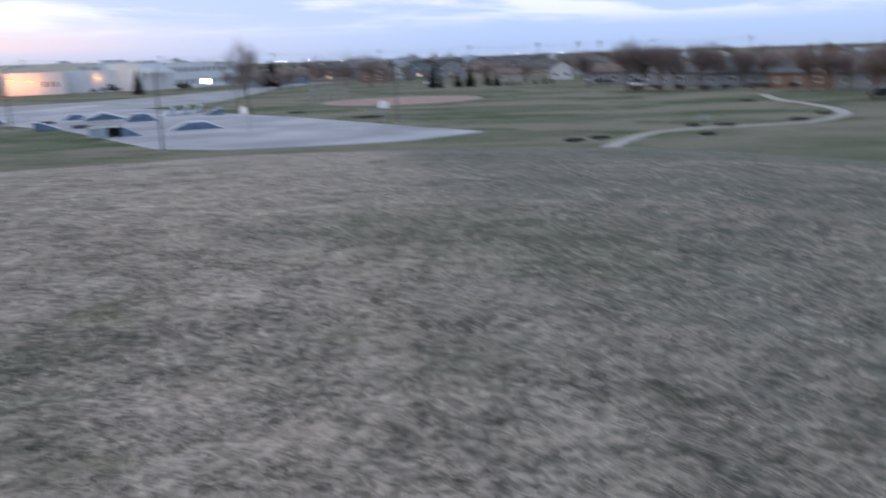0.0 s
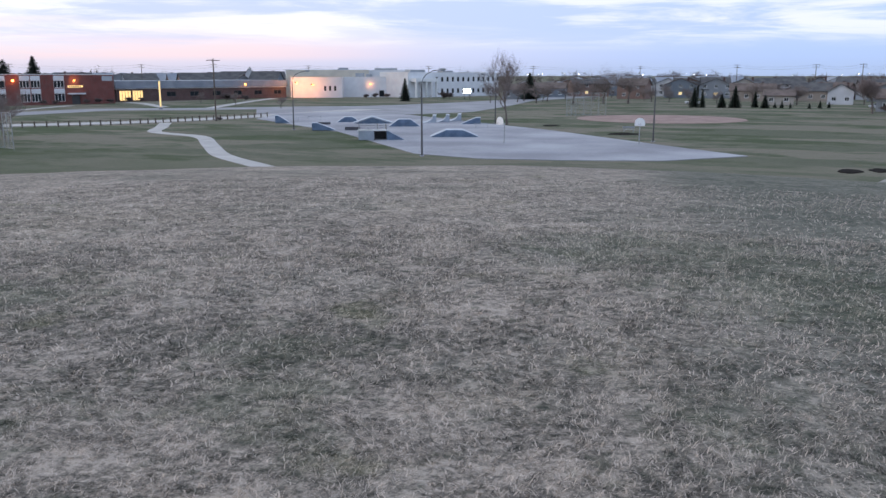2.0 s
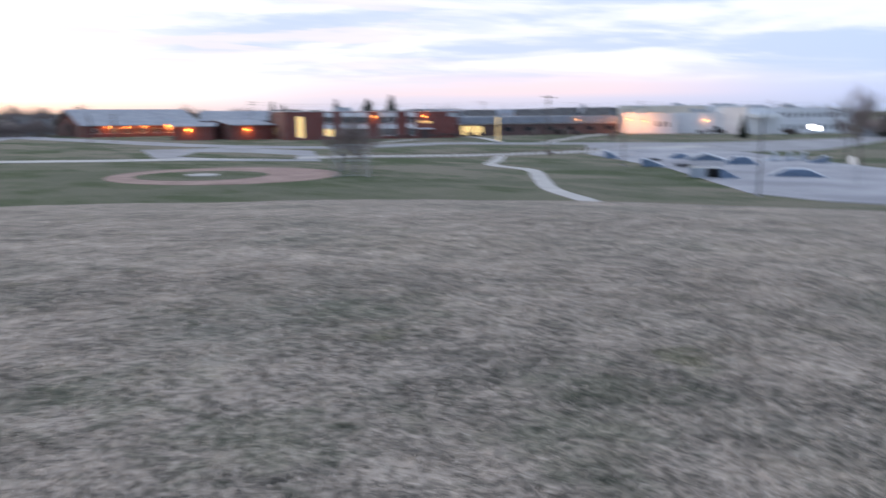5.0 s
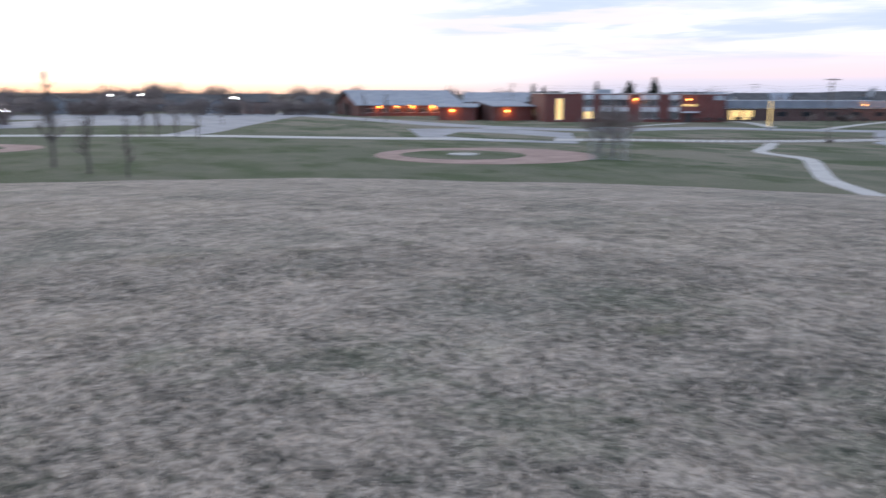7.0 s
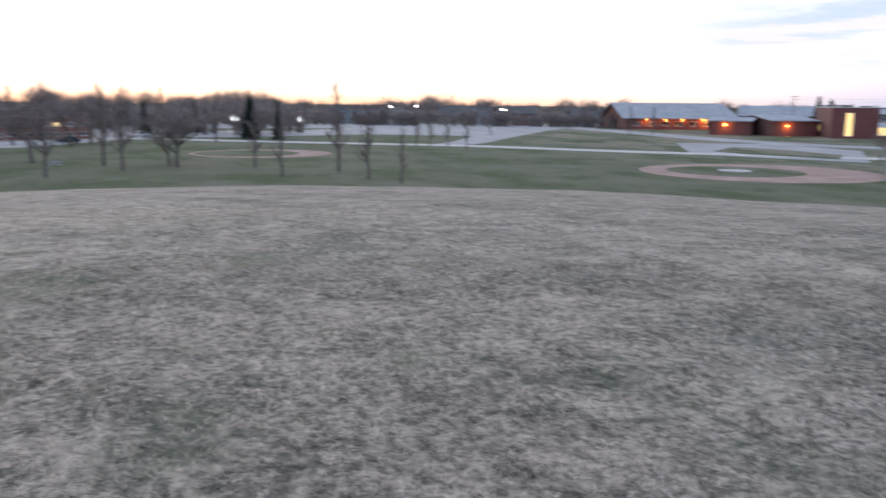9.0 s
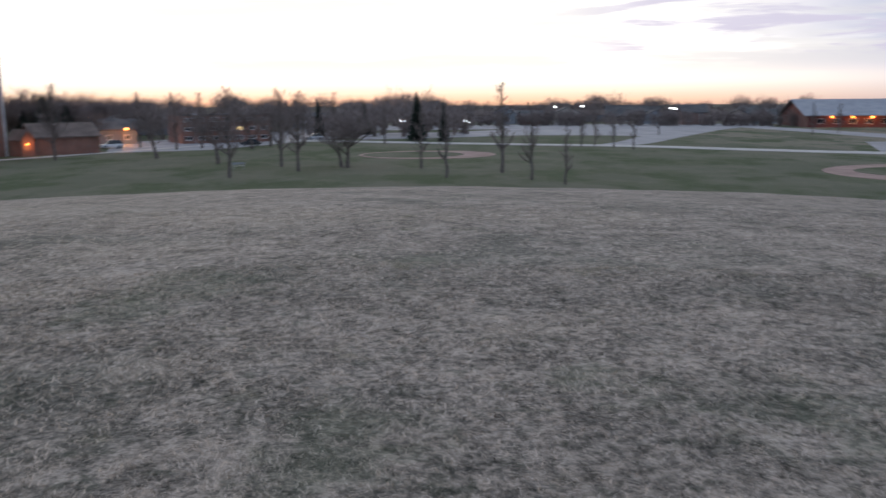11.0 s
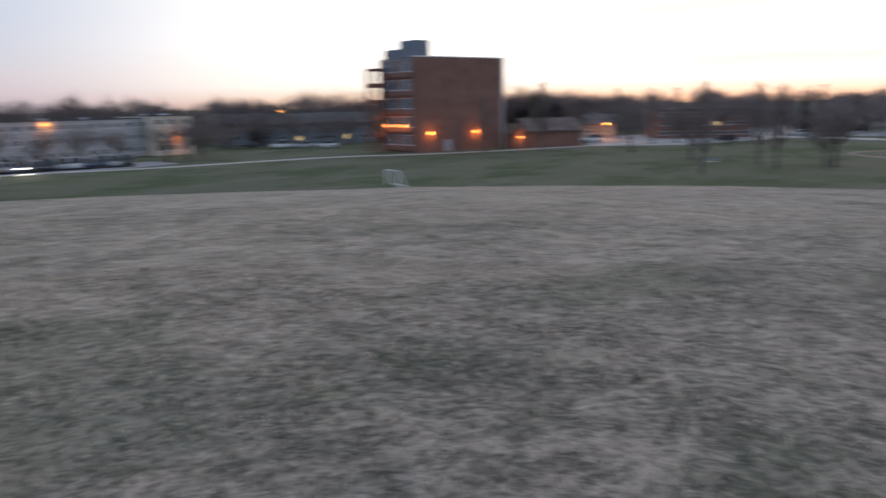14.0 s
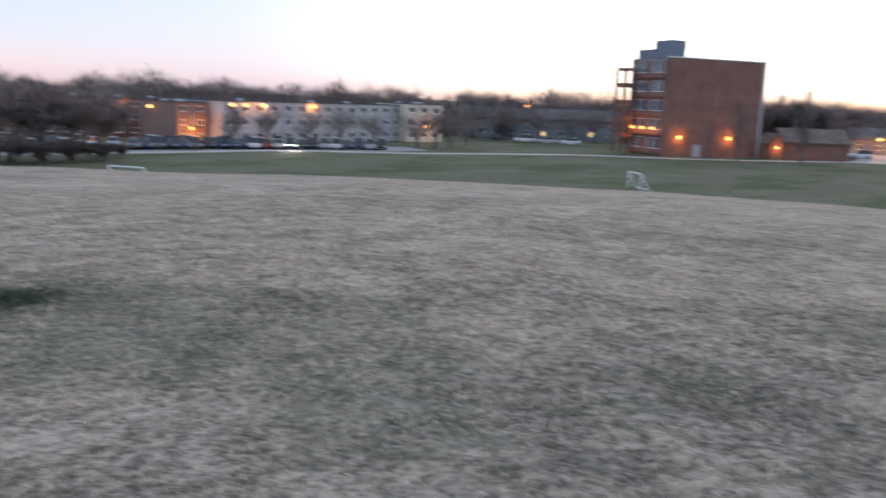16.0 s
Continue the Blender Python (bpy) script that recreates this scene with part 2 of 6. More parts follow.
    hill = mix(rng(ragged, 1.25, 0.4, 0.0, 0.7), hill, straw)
    hill = mix(rng(noise_tex(1.1, 5, 0.6), 0.6, 0.74, 0.0, 0.45), hill, tones(matted, [(0.4, (0.05, 0.06, 0.024)), (0.52, (0.14, 0.148, 0.066)), (0.62, (0.27, 0.265, 0.14))]))
    # small dark green hollows, with their shade put into the colour
    hill = mix(rng(noise_tex(5.5, 4, 0.6), 0.56, 0.68, 0.0, 0.5), hill, tones(matted, [(0.4, (0.022, 0.03, 0.021)), (0.58, (0.1, 0.115, 0.08))]))
    lawn = mix(rng(tufts, 0.35, 0.65), (0.042, 0.06, 0.03), (0.09, 0.112, 0.058))
    dry = mix(rng(tufts, 0.35, 0.65), (0.14, 0.128, 0.098), (0.235, 0.21, 0.165))
    olive = mix(rng(tufts, 0.35, 0.65), (0.078, 0.086, 0.056), (0.14, 0.142, 0.1))
    level = mix(rng(broad, 0.44, 0.54), lawn, olive)
    # the watered lawn round the ball fields stays greener than the north side
    north = rng(sep.outputs[1], 55.0, 100.0, 0.3, 1.0)

    def both(a, c):
        n = N("ShaderNodeMath")
        n.operation = "MULTIPLY"
        L(a, n.inputs[0]), L(c, n.inputs[1])
        return n.outputs[0]

    level = mix(both(rng(noise_tex(0.034, 7, 0.68, (1, 2.2, 1)), 0.46, 0.55, 0.0, 0.95), north), level, dry)
    level = mix(rng(noise_tex(0.3, 5, 0.65), 0.45, 0.75, 0.0, 0.4), level, olive)
    # the foot of the hill is as dry as its slope
    far = N("ShaderNodeVectorMath")
    far.operation = "LENGTH"
    L(pos, far.inputs[0])
    level = mix(both(rng(blend_add(far.outputs["Value"], noise_tex(0.06, 5, 0.6), 60.0), 128.0, 98.0, 0.0, 0.65), north), level, dry)
    edge = N("ShaderNodeMath")
    edge.operation = "ADD"
    wob = N("ShaderNodeMath")
    wob.operation = "MULTIPLY"
    L(noise_tex(0.12), wob.inputs[0])
    wob.inputs[1].default_value = 2.0
    L(sep.outputs[2], edge.inputs[0]), L(wob.outputs[0], edge.inputs[1])
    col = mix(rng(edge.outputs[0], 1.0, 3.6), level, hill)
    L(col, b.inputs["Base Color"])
    bp = N("ShaderNodeBump")
    bp.inputs["Strength"].default_value, bp.inputs["Distance"].default_value = 0.8, 0.05
    L(blend(tufts, blades, 0.3), bp.inputs["Height"]), L(bp.outputs[0], b.inputs["Normal"])
    return m


TURF = grass_ground_material()
CONCRETE = material("concrete", (0.215, 0.215, 0.24), (0.37, 0.37, 0.4), 0.08, 0.85, bump=0.2, fine=6)
PATH = material("path_concrete", (0.36, 0.34, 0.33), (0.48, 0.46, 0.44), 0.4, 0.9, bump=0.2, fine=8)
ASPHALT = material("asphalt", (0.19, 0.19, 0.205), (0.28, 0.28, 0.3), 0.12, 0.7, bump=0.2, fine=9)
CLAY = material("infield_clay", (0.23, 0.15, 0.128), (0.33, 0.228, 0.2), 0.3, 0.95, bump=0.3, fine=5)
SOIL = material("dark_soil", (0.008, 0.007, 0.006), (0.02, 0.016, 0.014), 2.0, 0.95)
SOIL.node_tree.nodes["Principled BSDF"].inputs["Specular IOR Level"].default_value = 0.05
BRICK = brick_material("red_brick", (0.15, 0.034, 0.03), (0.19, 0.048, 0.04), (0.16, 0.1, 0.09))
BROWN_BRICK = brick_material("brown_brick", (0.2, 0.09, 0.065), (0.25, 0.11, 0.08), (0.2, 0.14, 0.12))
DULL_BRICK = brick_material("dull_brick", (0.085, 0.046, 0.044), (0.11, 0.06, 0.055), (0.12, 0.09, 0.085))
WHITE_WALL = material("white_render", (0.62, 0.63, 0.66), (0.72, 0.73, 0.75), 0.3, 0.85, fine=6)
PALE_WALL = material("pale_grey_render", (0.4, 0.41, 0.43), (0.5, 0.51, 0.53), 0.3, 0.85, fine=6)
CREAM_WALL = material("cream_render", (0.55, 0.5, 0.42), (0.66, 0.6, 0.5), 0.3, 0.85, fine=6)
GREY_WALL = material("grey_cladding", (0.32, 0.34, 0.37), (0.42, 0.44, 0.47), 0.3, 0.7, fine=6)
GREY_ROOF = material("grey_roof", (0.19, 0.21, 0.25), (0.27, 0.29, 0.33), 0.3, 0.6, fine=5)
DARK_ROOF = material("dark_shingles", (0.06, 0.06, 0.065), (0.12, 0.115, 0.115), 0.5, 0.9, fine=5)
BROWN_ROOF = material("brown_shingles", (0.1, 0.075, 0.065), (0.17, 0.13, 0.115), 0.5, 0.9, fine=5)
SIDING = [material(f"siding_{n}", c, tuple(v * 1.15 for v in c), 0.4, 0.8, fine=7) for n, c in (("white", (0.5, 0.5, 0.52)), ("beige", (0.36, 0.33, 0.3)), ("grey", (0.22, 0.235, 0.26)), ("tan", (0.3, 0.25, 0.215)), ("brown", (0.2, 0.13, 0.11)), ("slate", (0.16, 0.185, 0.22)))]
TRIM = material("white_trim", (0.7, 0.7, 0.7), (0.78, 0.78, 0.78), 2, 0.6)
DARK_TRIM = material("dark_metal_trim", (0.04, 0.04, 0.045), (0.07, 0.07, 0.075), 2, 0.5)
STEEL = material("galvanised_steel", (0.3, 0.32, 0.34), (0.4, 0.42, 0.44), 3, 0.45, 0.8)
POLE_DARK = material("dark_pole_paint", (0.06, 0.06, 0.07), (0.1, 0.1, 0.11), 3, 0.5, 0.3)
WOOD_POLE = material("weathered_pole_wood", (0.09, 0.07, 0.055), (0.15, 0.12, 0.1), 3, 0.9)
BARK = material("grey_brown_bark", (0.1, 0.082, 0.074), (0.17, 0.14, 0.128), 2, 0.95)
TWIG = material("bare_twigs", (0.16, 0.128, 0.118), (0.25, 0.205, 0.19), 1, 0.95)
MID_TWIG = material("brown_twigs", (0.16, 0.124, 0.117), (0.25, 0.2, 0.19), 1, 0.95)
DARK_TWIG = material("dark_twigs", (0.09, 0.07, 0.068), (0.16, 0.127, 0.12), 1, 0.95)
NEEDLE = material("spruce_needles", (0.016, 0.026, 0.018), (0.035, 0.05, 0.035), 1.5, 0.9)
SHRUB = material("shrub_twigs", (0.05, 0.05, 0.035), (0.1, 0.085, 0.06), 1.5, 0.95)
GLASS = material("dark_window_glass", (0.02, 0.025, 0.03), rough=0.08)
GLASS_PALE = material("sky_lit_window_glass", (0.12, 0.14, 0.17), rough=0.12)
LIT = material("lit_window", (0.4, 0.3, 0.15), rough=0.4, emit=(1.0, 0.7, 0.28), strength=1.1)
SODIUM = material("sodium_lamp_glow", (0.8, 0.4, 0.15), rough=0.4, emit=(1.0, 0.38, 0.09), strength=4.5)
COOL_LAMP = material("white_lamp_glow", (0.9, 0.9, 0.9), rough=0.4, emit=(0.95, 0.97, 1.0), strength=14.0)
BLUE_PAINT = material("blue_ramp_paint", (0.06, 0.1, 0.17), (0.13, 0.19, 0.28), 1.0, 0.5, fine=6)
RAMP_STEEL = material("worn_ramp_steel", (0.3, 0.34, 0.4), (0.4, 0.45, 0.52), 1.0, 0.4, 0.3)
RUBBER = material("tyre_rubber", (0.015, 0.015, 0.016), (0.03, 0.03, 0.03), 5, 0.9)
BOARD = material("white_backboard", (0.75, 0.75, 0.76), (0.82, 0.82, 0.82), 2, 0.4)

# ---- building helpers ----


def at(az, r, z=0.0):
    """A place az degrees to the left of the first view and r metres from the hilltop."""
    return Vector((-r * math.sin(radians(az)), r * math.cos(radians(az)), z))


def face(az0, r0, az1, r1):
    """The pose of a front whose left end and right end, seen from the hill, are given: x along it, y away. Also its length."""
    a, b = at(az0, r0), at(az1, r1)
    d = b - a
    return Matrix.Translation(a) @ Matrix.Rotation(math.atan2(d.y, d.x), 4, "Z"), d.length


def thing(name, m, label, category, group="", kind=""):
    ob = new(name)
    ob.empty_display_size = 0.3
    ob.matrix_world = m
    return tagged(ob, label, category, group, kind)


def mesh_of(name, bm, mat):
    me = bpy.data.meshes.new(name)
    bmesh.ops.recalc_face_normals(bm, faces=bm.faces[:])
    bm.to_mesh(me)
    bm.free()
    me.materials.append(mat)
    return me


def part(name, bm, mat, parent, label="", m=None):
    ob = new(name, bm if isinstance(bm, bpy.types.Mesh) else mesh_of(name, bm, mat))
    ob.parent = parent
    if m is not None:
        ob.matrix_basis = m
    return tagged(ob, label)


def box(bm, x0, x1, y0, y1, z0, z1):
    v = [bm.verts.new(p) for p in ((x0, y0, z0), (x1, y0, z0), (x1, y1, z0), (x0, y1, z0), (x0, y0, z1), (x1, y0, z1), (x1, y1, z1), (x0, y1, z1))]
    for f in ((0, 3, 2, 1), (4, 5, 6, 7), (0, 1, 5, 4), (1, 2, 6, 5), (2, 3, 7, 6), (3, 0, 4, 7)):
        bm.faces.new([v[i] for i in f])


def boxes(*specs):
    bm = bmesh.new()
    for s in specs:
        box(bm, *s)
    return bm


def tube(bm, p0, p1, r0, r1, n=6):
    """A tapered round bar."""
    p0, p1 = Vector(p0), Vector(p1)
    q = (p1 - p0).to_track_quat("Z", "Y")
    ring = [(math.cos(2 * math.pi * i / n), math.sin(2 * math.pi * i / n)) for i in range(n)]
    a = [bm.verts.new(p0 + q @ Vector((c * r0, s * r0, 0))) for c, s in ring]
    b = [bm.verts.new(p1 + q @ Vector((c * r1, s * r1, 0))) for c, s in ring]
    for i in range(n):
        j = (i + 1) % n
        bm.faces.new((a[i], a[j], b[j], b[i]))
    bm.faces.new(a[::-1]), bm.faces.new(b)


def sweep(bm, pts, radius, n=5):
    """One round bar that follows a line of points."""
    rings = []
    for i, p in enumerate(pts):
        q = (pts[min(i + 1, len(pts) - 1)] - pts[max(i - 1, 0)]).to_track_quat("Z", "Y")
        rings.append([bm.verts.new(p + q @ Vector((math.cos(2 * math.pi * k / n) * radius, math.sin(2 * math.pi * k / n) * radius, 0))) for k in range(n)])
    for a, b in zip(rings, rings[1:]):
        for k in range(n):
            bm.faces.new((a[k], a[(k + 1) % n], b[(k + 1) % n], b[k]))


def prism(bm, outline, z0, z1):
    a = [bm.verts.new((x, y, z0)) for x, y in outline]
    b = [bm.verts.new((x, y, z1)) for x, y in outline]
    n = len(outline)
    bm.faces.new(a[::-1]), bm.faces.new(b)
    for i in range(n):
        bm.faces.new((a[i], a[(i + 1) % n], b[(i + 1) % n], b[i]))


def extrude_x(bm, profile, x0, x1):
    """A profile in (y, z) drawn out along x."""
    a = [bm.verts.new((x0, y, z)) for y, z in profile]
    b = [bm.verts.new((x1, y, z)) for y, z in profile]
    n = len(profile)
    bm.faces.new(a), bm.faces.new(b[::-1])
    for i in range(n):
        bm.faces.new((a[i], b[i], b[(i + 1) % n], a[(i + 1) % n]))


def smooth_line(pts, step=2.0):
    """Points of a soft curve through pts."""
    pts = [Vector(p) for p in pts]
    ext = [2 * pts[0] - pts[1], *pts, 2 * pts[-1] - pts[-2]]
    out = []
    for i in range(1, len(ext) - 2):
        p0, p1, p2, p3 = ext[i - 1:i + 3]
        n = max(2, int((p2 - p1).length / step))
        for k in range(n):
            t = k / n
            out.append(0.5 * (2 * p1 + (p2 - p0) * t + (2 * p0 - 5 * p1 + 4 * p2 - p3) * t * t + (3 * p1 - p0 - 3 * p2 + p3) * t ** 3))
    return out + [pts[-1]]


def strip(name, pts, width, top, mat, label, category, step=3.0):
    """A flat band of paving along a soft curve, with a thin raised edge."""
    line = smooth_line([(p[0], p[1], 0) for p in pts], step)
    bm = bmesh.new()
    rows = []
    for i, p in enumerate(line):
        d = (line[min(i + 1, len(line) - 1)] - line[max(i - 1, 0)]).normalized()
        n = Vector((-d.y, d.x, 0))
        w = width[0] + (width[1] - width[0]) * i / (len(line) - 1) if isinstance(width, tuple) else width
        rows.append([bm.verts.new(p + n * w / 2 * s + Vector((0, 0, z))) for s, z in ((1, -0.3), (1, top), (-1, top), (-1, -0.3))])
    for a, b in zip(rows, rows[1:]):
        for k in range(3):
            bm.faces.new((a[k], b[k], b[k + 1], a[k + 1]))
    ob = new(name, mesh_of(name, bm, mat))
    return tagged(ob, label, category, kind="structure")


def slab(name, outline, top, mat, label, category):
    bm = bmesh.new()
    prism(bm, [(p[0], p[1]) for p in outline], -0.3, top)
    bmesh.ops.triangulate(bm, faces=[f for f in bm.faces if len(f.verts) > 4])
    return tagged(new(name, mesh_of(name, bm, mat)), label, category, kind="structure")


def wall_with_holes(bm, w, h, holes, y0=0.0, y1=0.3, z0=0.0):
    """One wall from x 0 to w and z z0 to h, with the openings (x0, x1, z0, z1) cut through."""
    xs = sorted({0.0, w, *[v for o in holes for v in o[:2]]})
    zs = sorted({z0, h, *[v for o in holes for v in o[2:]]})
    verts = {}

    def vert(i, k, y):
        if (i, k, y) not in verts:
            verts[i, k, y] = bm.verts.new((xs[i], y, zs[k]))
        return verts[i, k, y]

    def solid(i, k):
        if not (0 <= i < len(xs) - 1 and 0 <= k < len(zs) - 1):
            return False
        cx, cz = (xs[i] + xs[i + 1]) / 2, (zs[k] + zs[k + 1]) / 2
        return not any(o[0] < cx < o[1] and o[2] < cz < o[3] for o in holes)

    for i in range(len(xs) - 1):
        for k in range(len(zs) - 1):
            if not solid(i, k):
                continue
            for y in (y0, y1):
                bm.faces.new([vert(a, b, y) for a, b in ((i, k), (i + 1, k), (i + 1, k + 1), (i, k + 1))])
            for (a, b), (c, d), n in (((i, k), (i + 1, k), (i, k - 1)), ((i + 1, k), (i + 1, k + 1), (i + 1, k)), ((i, k + 1), (i + 1, k + 1), (i, k + 1)), ((i, k), (i, k + 1), (i - 1, k))):
                if not solid(*n):
                    bm.faces.new((vert(a, b, y0), vert(c, d, y0), vert(c, d, y1), vert(a, b, y1)))


def window(parent, x0, x1, z0, z1, pane=None, frame_mat=None, y=0.12, mullions=1, label="", m=None):
    """A window set in its opening: one frame with its mullions, and a pane behind it."""
    bm = bmesh.new()
    f = min(0.12, (x1 - x0) * 0.12)
    w, h, n = x1 - x0, z1 - z0, mullions + 1
    lights = [(w * k / n + (f if k == 0 else f / 2), w * (k + 1) / n - (f if k == n - 1 else f / 2), f, h - f) for k in range(n)]
    wall_with_holes(bm, w, h, lights, y, y + 0.08)
    bmesh.ops.translate(bm, verts=bm.verts[:], vec=(x0, 0, z0))
    win = part("window", bm, frame_mat or TRIM, parent, label, m)
    part("pane", boxes((x0 + f / 2, x1 - f / 2, y + 0.09, y + 0.11, z0 + f / 2, z1 - f / 2)), pane or GLASS, win)
    return win


def wall_lamp(m, label, watts=60.0, glow=None, reach=0.35, colour=(1.0, 0.33, 0.08), size=0.27, throw=0.0):
    """A bulkhead lamp on a wall: back plate, hood and glowing lens, with its light."""
    ob = thing("wall_lamp", m, label, "wall lamp", "outdoor wall lamps")
    part("back_plate", boxes((-size, size, -0.05, 0.0, -size, size)), DARK_TRIM, ob)
    if throw:
        # added arm and head: they hold the light off the wall to widen its wash
        part("arm", boxes((-0.06, 0.06, -throw, -0.05, size, size + 0.12)), DARK_TRIM, ob)
        part("head", boxes((-0.25, 0.25, -throw - 0.3, -throw, size - 0.2, size + 0.2)), DARK_TRIM, ob)
    part("hood", boxes((-size * 1.1, size * 1.1, -reach, -0.05, size * 0.7, size)), DARK_TRIM, ob)
    part("lens", boxes((-size, size, -reach * 0.9, -0.05, -size, size * 0.68)), glow or SODIUM, ob, "glowing lens")
    li = bpy.data.lights.new("lamp_light", "POINT")
    li.energy, li.color, li.shadow_soft_size = watts * 0.42, colour, 0.15
    lo = new("lamp_light", li)
    lo.parent = ob
    lo.matrix_basis = Matrix.Translation((0, -max(reach + 0.35, throw - 0.35), -0.1))
    return ob


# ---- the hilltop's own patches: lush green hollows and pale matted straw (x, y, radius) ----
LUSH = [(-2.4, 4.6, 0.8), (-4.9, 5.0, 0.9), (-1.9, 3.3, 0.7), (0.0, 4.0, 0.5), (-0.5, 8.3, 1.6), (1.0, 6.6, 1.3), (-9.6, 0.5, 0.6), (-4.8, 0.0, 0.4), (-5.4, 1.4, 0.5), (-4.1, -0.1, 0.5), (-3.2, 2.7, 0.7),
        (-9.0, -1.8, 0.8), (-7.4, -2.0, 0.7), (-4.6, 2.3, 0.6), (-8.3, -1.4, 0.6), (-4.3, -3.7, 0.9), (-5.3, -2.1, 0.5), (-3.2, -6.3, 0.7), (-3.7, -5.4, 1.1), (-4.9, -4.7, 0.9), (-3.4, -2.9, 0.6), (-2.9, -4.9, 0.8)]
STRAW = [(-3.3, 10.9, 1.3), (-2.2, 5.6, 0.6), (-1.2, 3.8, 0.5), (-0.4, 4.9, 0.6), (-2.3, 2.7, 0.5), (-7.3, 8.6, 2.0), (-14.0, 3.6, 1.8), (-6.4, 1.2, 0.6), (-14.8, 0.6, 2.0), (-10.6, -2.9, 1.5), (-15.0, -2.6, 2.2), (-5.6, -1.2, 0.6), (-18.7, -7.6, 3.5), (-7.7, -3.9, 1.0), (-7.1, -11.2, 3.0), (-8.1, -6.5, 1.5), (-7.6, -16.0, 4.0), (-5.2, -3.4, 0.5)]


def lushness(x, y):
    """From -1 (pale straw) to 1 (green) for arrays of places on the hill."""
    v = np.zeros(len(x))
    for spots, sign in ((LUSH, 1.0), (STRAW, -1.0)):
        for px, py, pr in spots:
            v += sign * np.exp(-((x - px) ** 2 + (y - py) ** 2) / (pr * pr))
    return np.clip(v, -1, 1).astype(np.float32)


# ---- ground: one sheet, a broad round hill in a level park ----
CREST = [(-32, 7.3), (-12, 6.4), (10, 6.1), (45, 5.95), (67, 5.65), (90, 5.4), (120, 5.5), (148, 5.35), (161, 5.0), (200, 5.6), (260, 6.6), (328, 7.3)]


def hill_curve(az):
    az = (az + 32) % 360 - 32
    for (a, u), (b, v) in zip(CREST, CREST[1:]):
        if a <= az <= b:
            t = (az - a) / (b - a)
            t = t * t * (3 - 2 * t)
            return (math.tan(radians(u + (v - u) * t)) / 2) ** 2 / 1.5
    return 0.0017


def ground_z(x, y):
    r = math.hypot(x, y)
    if r > 110:
        return 0.0
    p = EYE - 1.5 - hill_curve(math.degrees(math.atan2(-x, y))) * r * r
    w = 1.6
    if p <= -w:
        return 0.0
    z = p if p >= w else (p + w) ** 2 / (4 * w)
    near = min(1.0, max(0.0, (p + 0.2) / 1.5))
    bumps = noise.noise((x * 0.22, y * 0.22, 3.1)) * 0.06 + noise.noise((x * 0.9, y * 0.9, 7.7)) * 0.022
    return z + bumps * near


def make_ground():
    radii = [0.0] + [0.3 * i for i in range(1, 80)]
    while radii[-1] < 112:
        radii.append(radii[-1] * 1.022)
    while radii[-1] < 4600:
        radii.append(radii[-1] * 1.16)
    seg = 400
    verts, faces = [(0, 0, ground_z(0, 0))], []
    for r in radii[1:]:
        for k in range(seg):
            a = 2 * math.pi * k / seg
            x, y = r * math.cos(a), r * math.sin(a)
            verts.append((x, y, ground_z(x, y)))
    for k in range(seg):
        faces.append((0, 1 + k, 1 + (k + 1) % seg))
    for i in range(len(radii) - 2):
        b0, b1 = 1 + i * seg, 1 + (i + 1) * seg
        for k in range(seg):
            j = (k + 1) % seg
            faces.append((b0 + k, b1 + k, b1 + j, b0 + j))
    me = bpy.data.meshes.new("ground")
    me.from_pydata(verts, [], faces)
    me.polygons.foreach_set("use_smooth", [True] * len(faces))
    xy = np.array(verts)
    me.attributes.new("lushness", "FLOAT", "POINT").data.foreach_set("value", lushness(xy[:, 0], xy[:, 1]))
    me.materials.append(TURF)
    tagged(new("ground", me), "short dry grass on a broad hill above greener level parkland", "ground", kind="structure")


make_ground()

# ---- paving: skate pad, paths, roads, infields ----
PAD_PTS = [(-85, 150), (-53.5, 119.5), (-30.5, 88.5), (-22, 85.2), (-13.4, 86), (-3.5, 88.4), (5, 96.3), (-4.4, 108), (-22.4, 132), (-37.5, 148.2), (-61, 174.5), (-83, 185), (-91, 171)]
slab("skate_pad", PAD_PTS, 0.06, CONCRETE, "pale grey concrete skate park slab with worn stains", "skate park pad")
strip("footpath_1", [(-94, 133), (-86.5, 121), (-80, 110.5), (-68.5, 104.5), (-59.5, 93), (-50.5, 81), (-44.3, 75.2), (-38.8, 70.4), (-33, 63.5)], 2.1, 0.045, PATH, "winding pale concrete footpath across the grass", "path")
GRAVEL = material("worn_gravel", (0.24, 0.225, 0.205), (0.36, 0.335, 0.3), 0.5, 0.95, bump=0.3, fine=8)
strip("footpath_2", [(13.5, 72), (17.2, 80.5), (22.8, 89), (31, 92.5), (41.5, 95), (49.5, 103.5), (53, 114), (54, 125), (54.5, 137), (58, 152)], 1.7, 0.045, GRAVEL, "winding pale gravel footpath across the grass", "path")
strip("sidewalk", [at(96, 214), at(93, 206), at(87, 193), at(80, 183), at(73, 177), at(65.5, 167), at(60, 163), at(53.4, 162), at(48, 162), at(45.7, 164.5), at(41.4, 164.5), at(36.8, 167), at(32, 176), at(28.5, 187), at(22, 216)], 7.0, 0.05, PATH, "broad pale concrete lane beside the grass", "sidewalk")
strip("road_front", [at(66, 330), at(60, 262), at(55, 226), at(47, 207), at(42, 219), at(38.7, 229), at(33.3, 226), at(27, 230), at(20.3, 237), at(12.5, 285), at(4, 420)], 13.0, 0.035, ASPHALT, "grey asphalt street with a curb", "road")
strip("school_walk", [at(45.2, 214), at(43.2, 240), at(40.8, 262)], 2.6, 0.046, PATH, "pale concrete walk to the school entrance", "path")
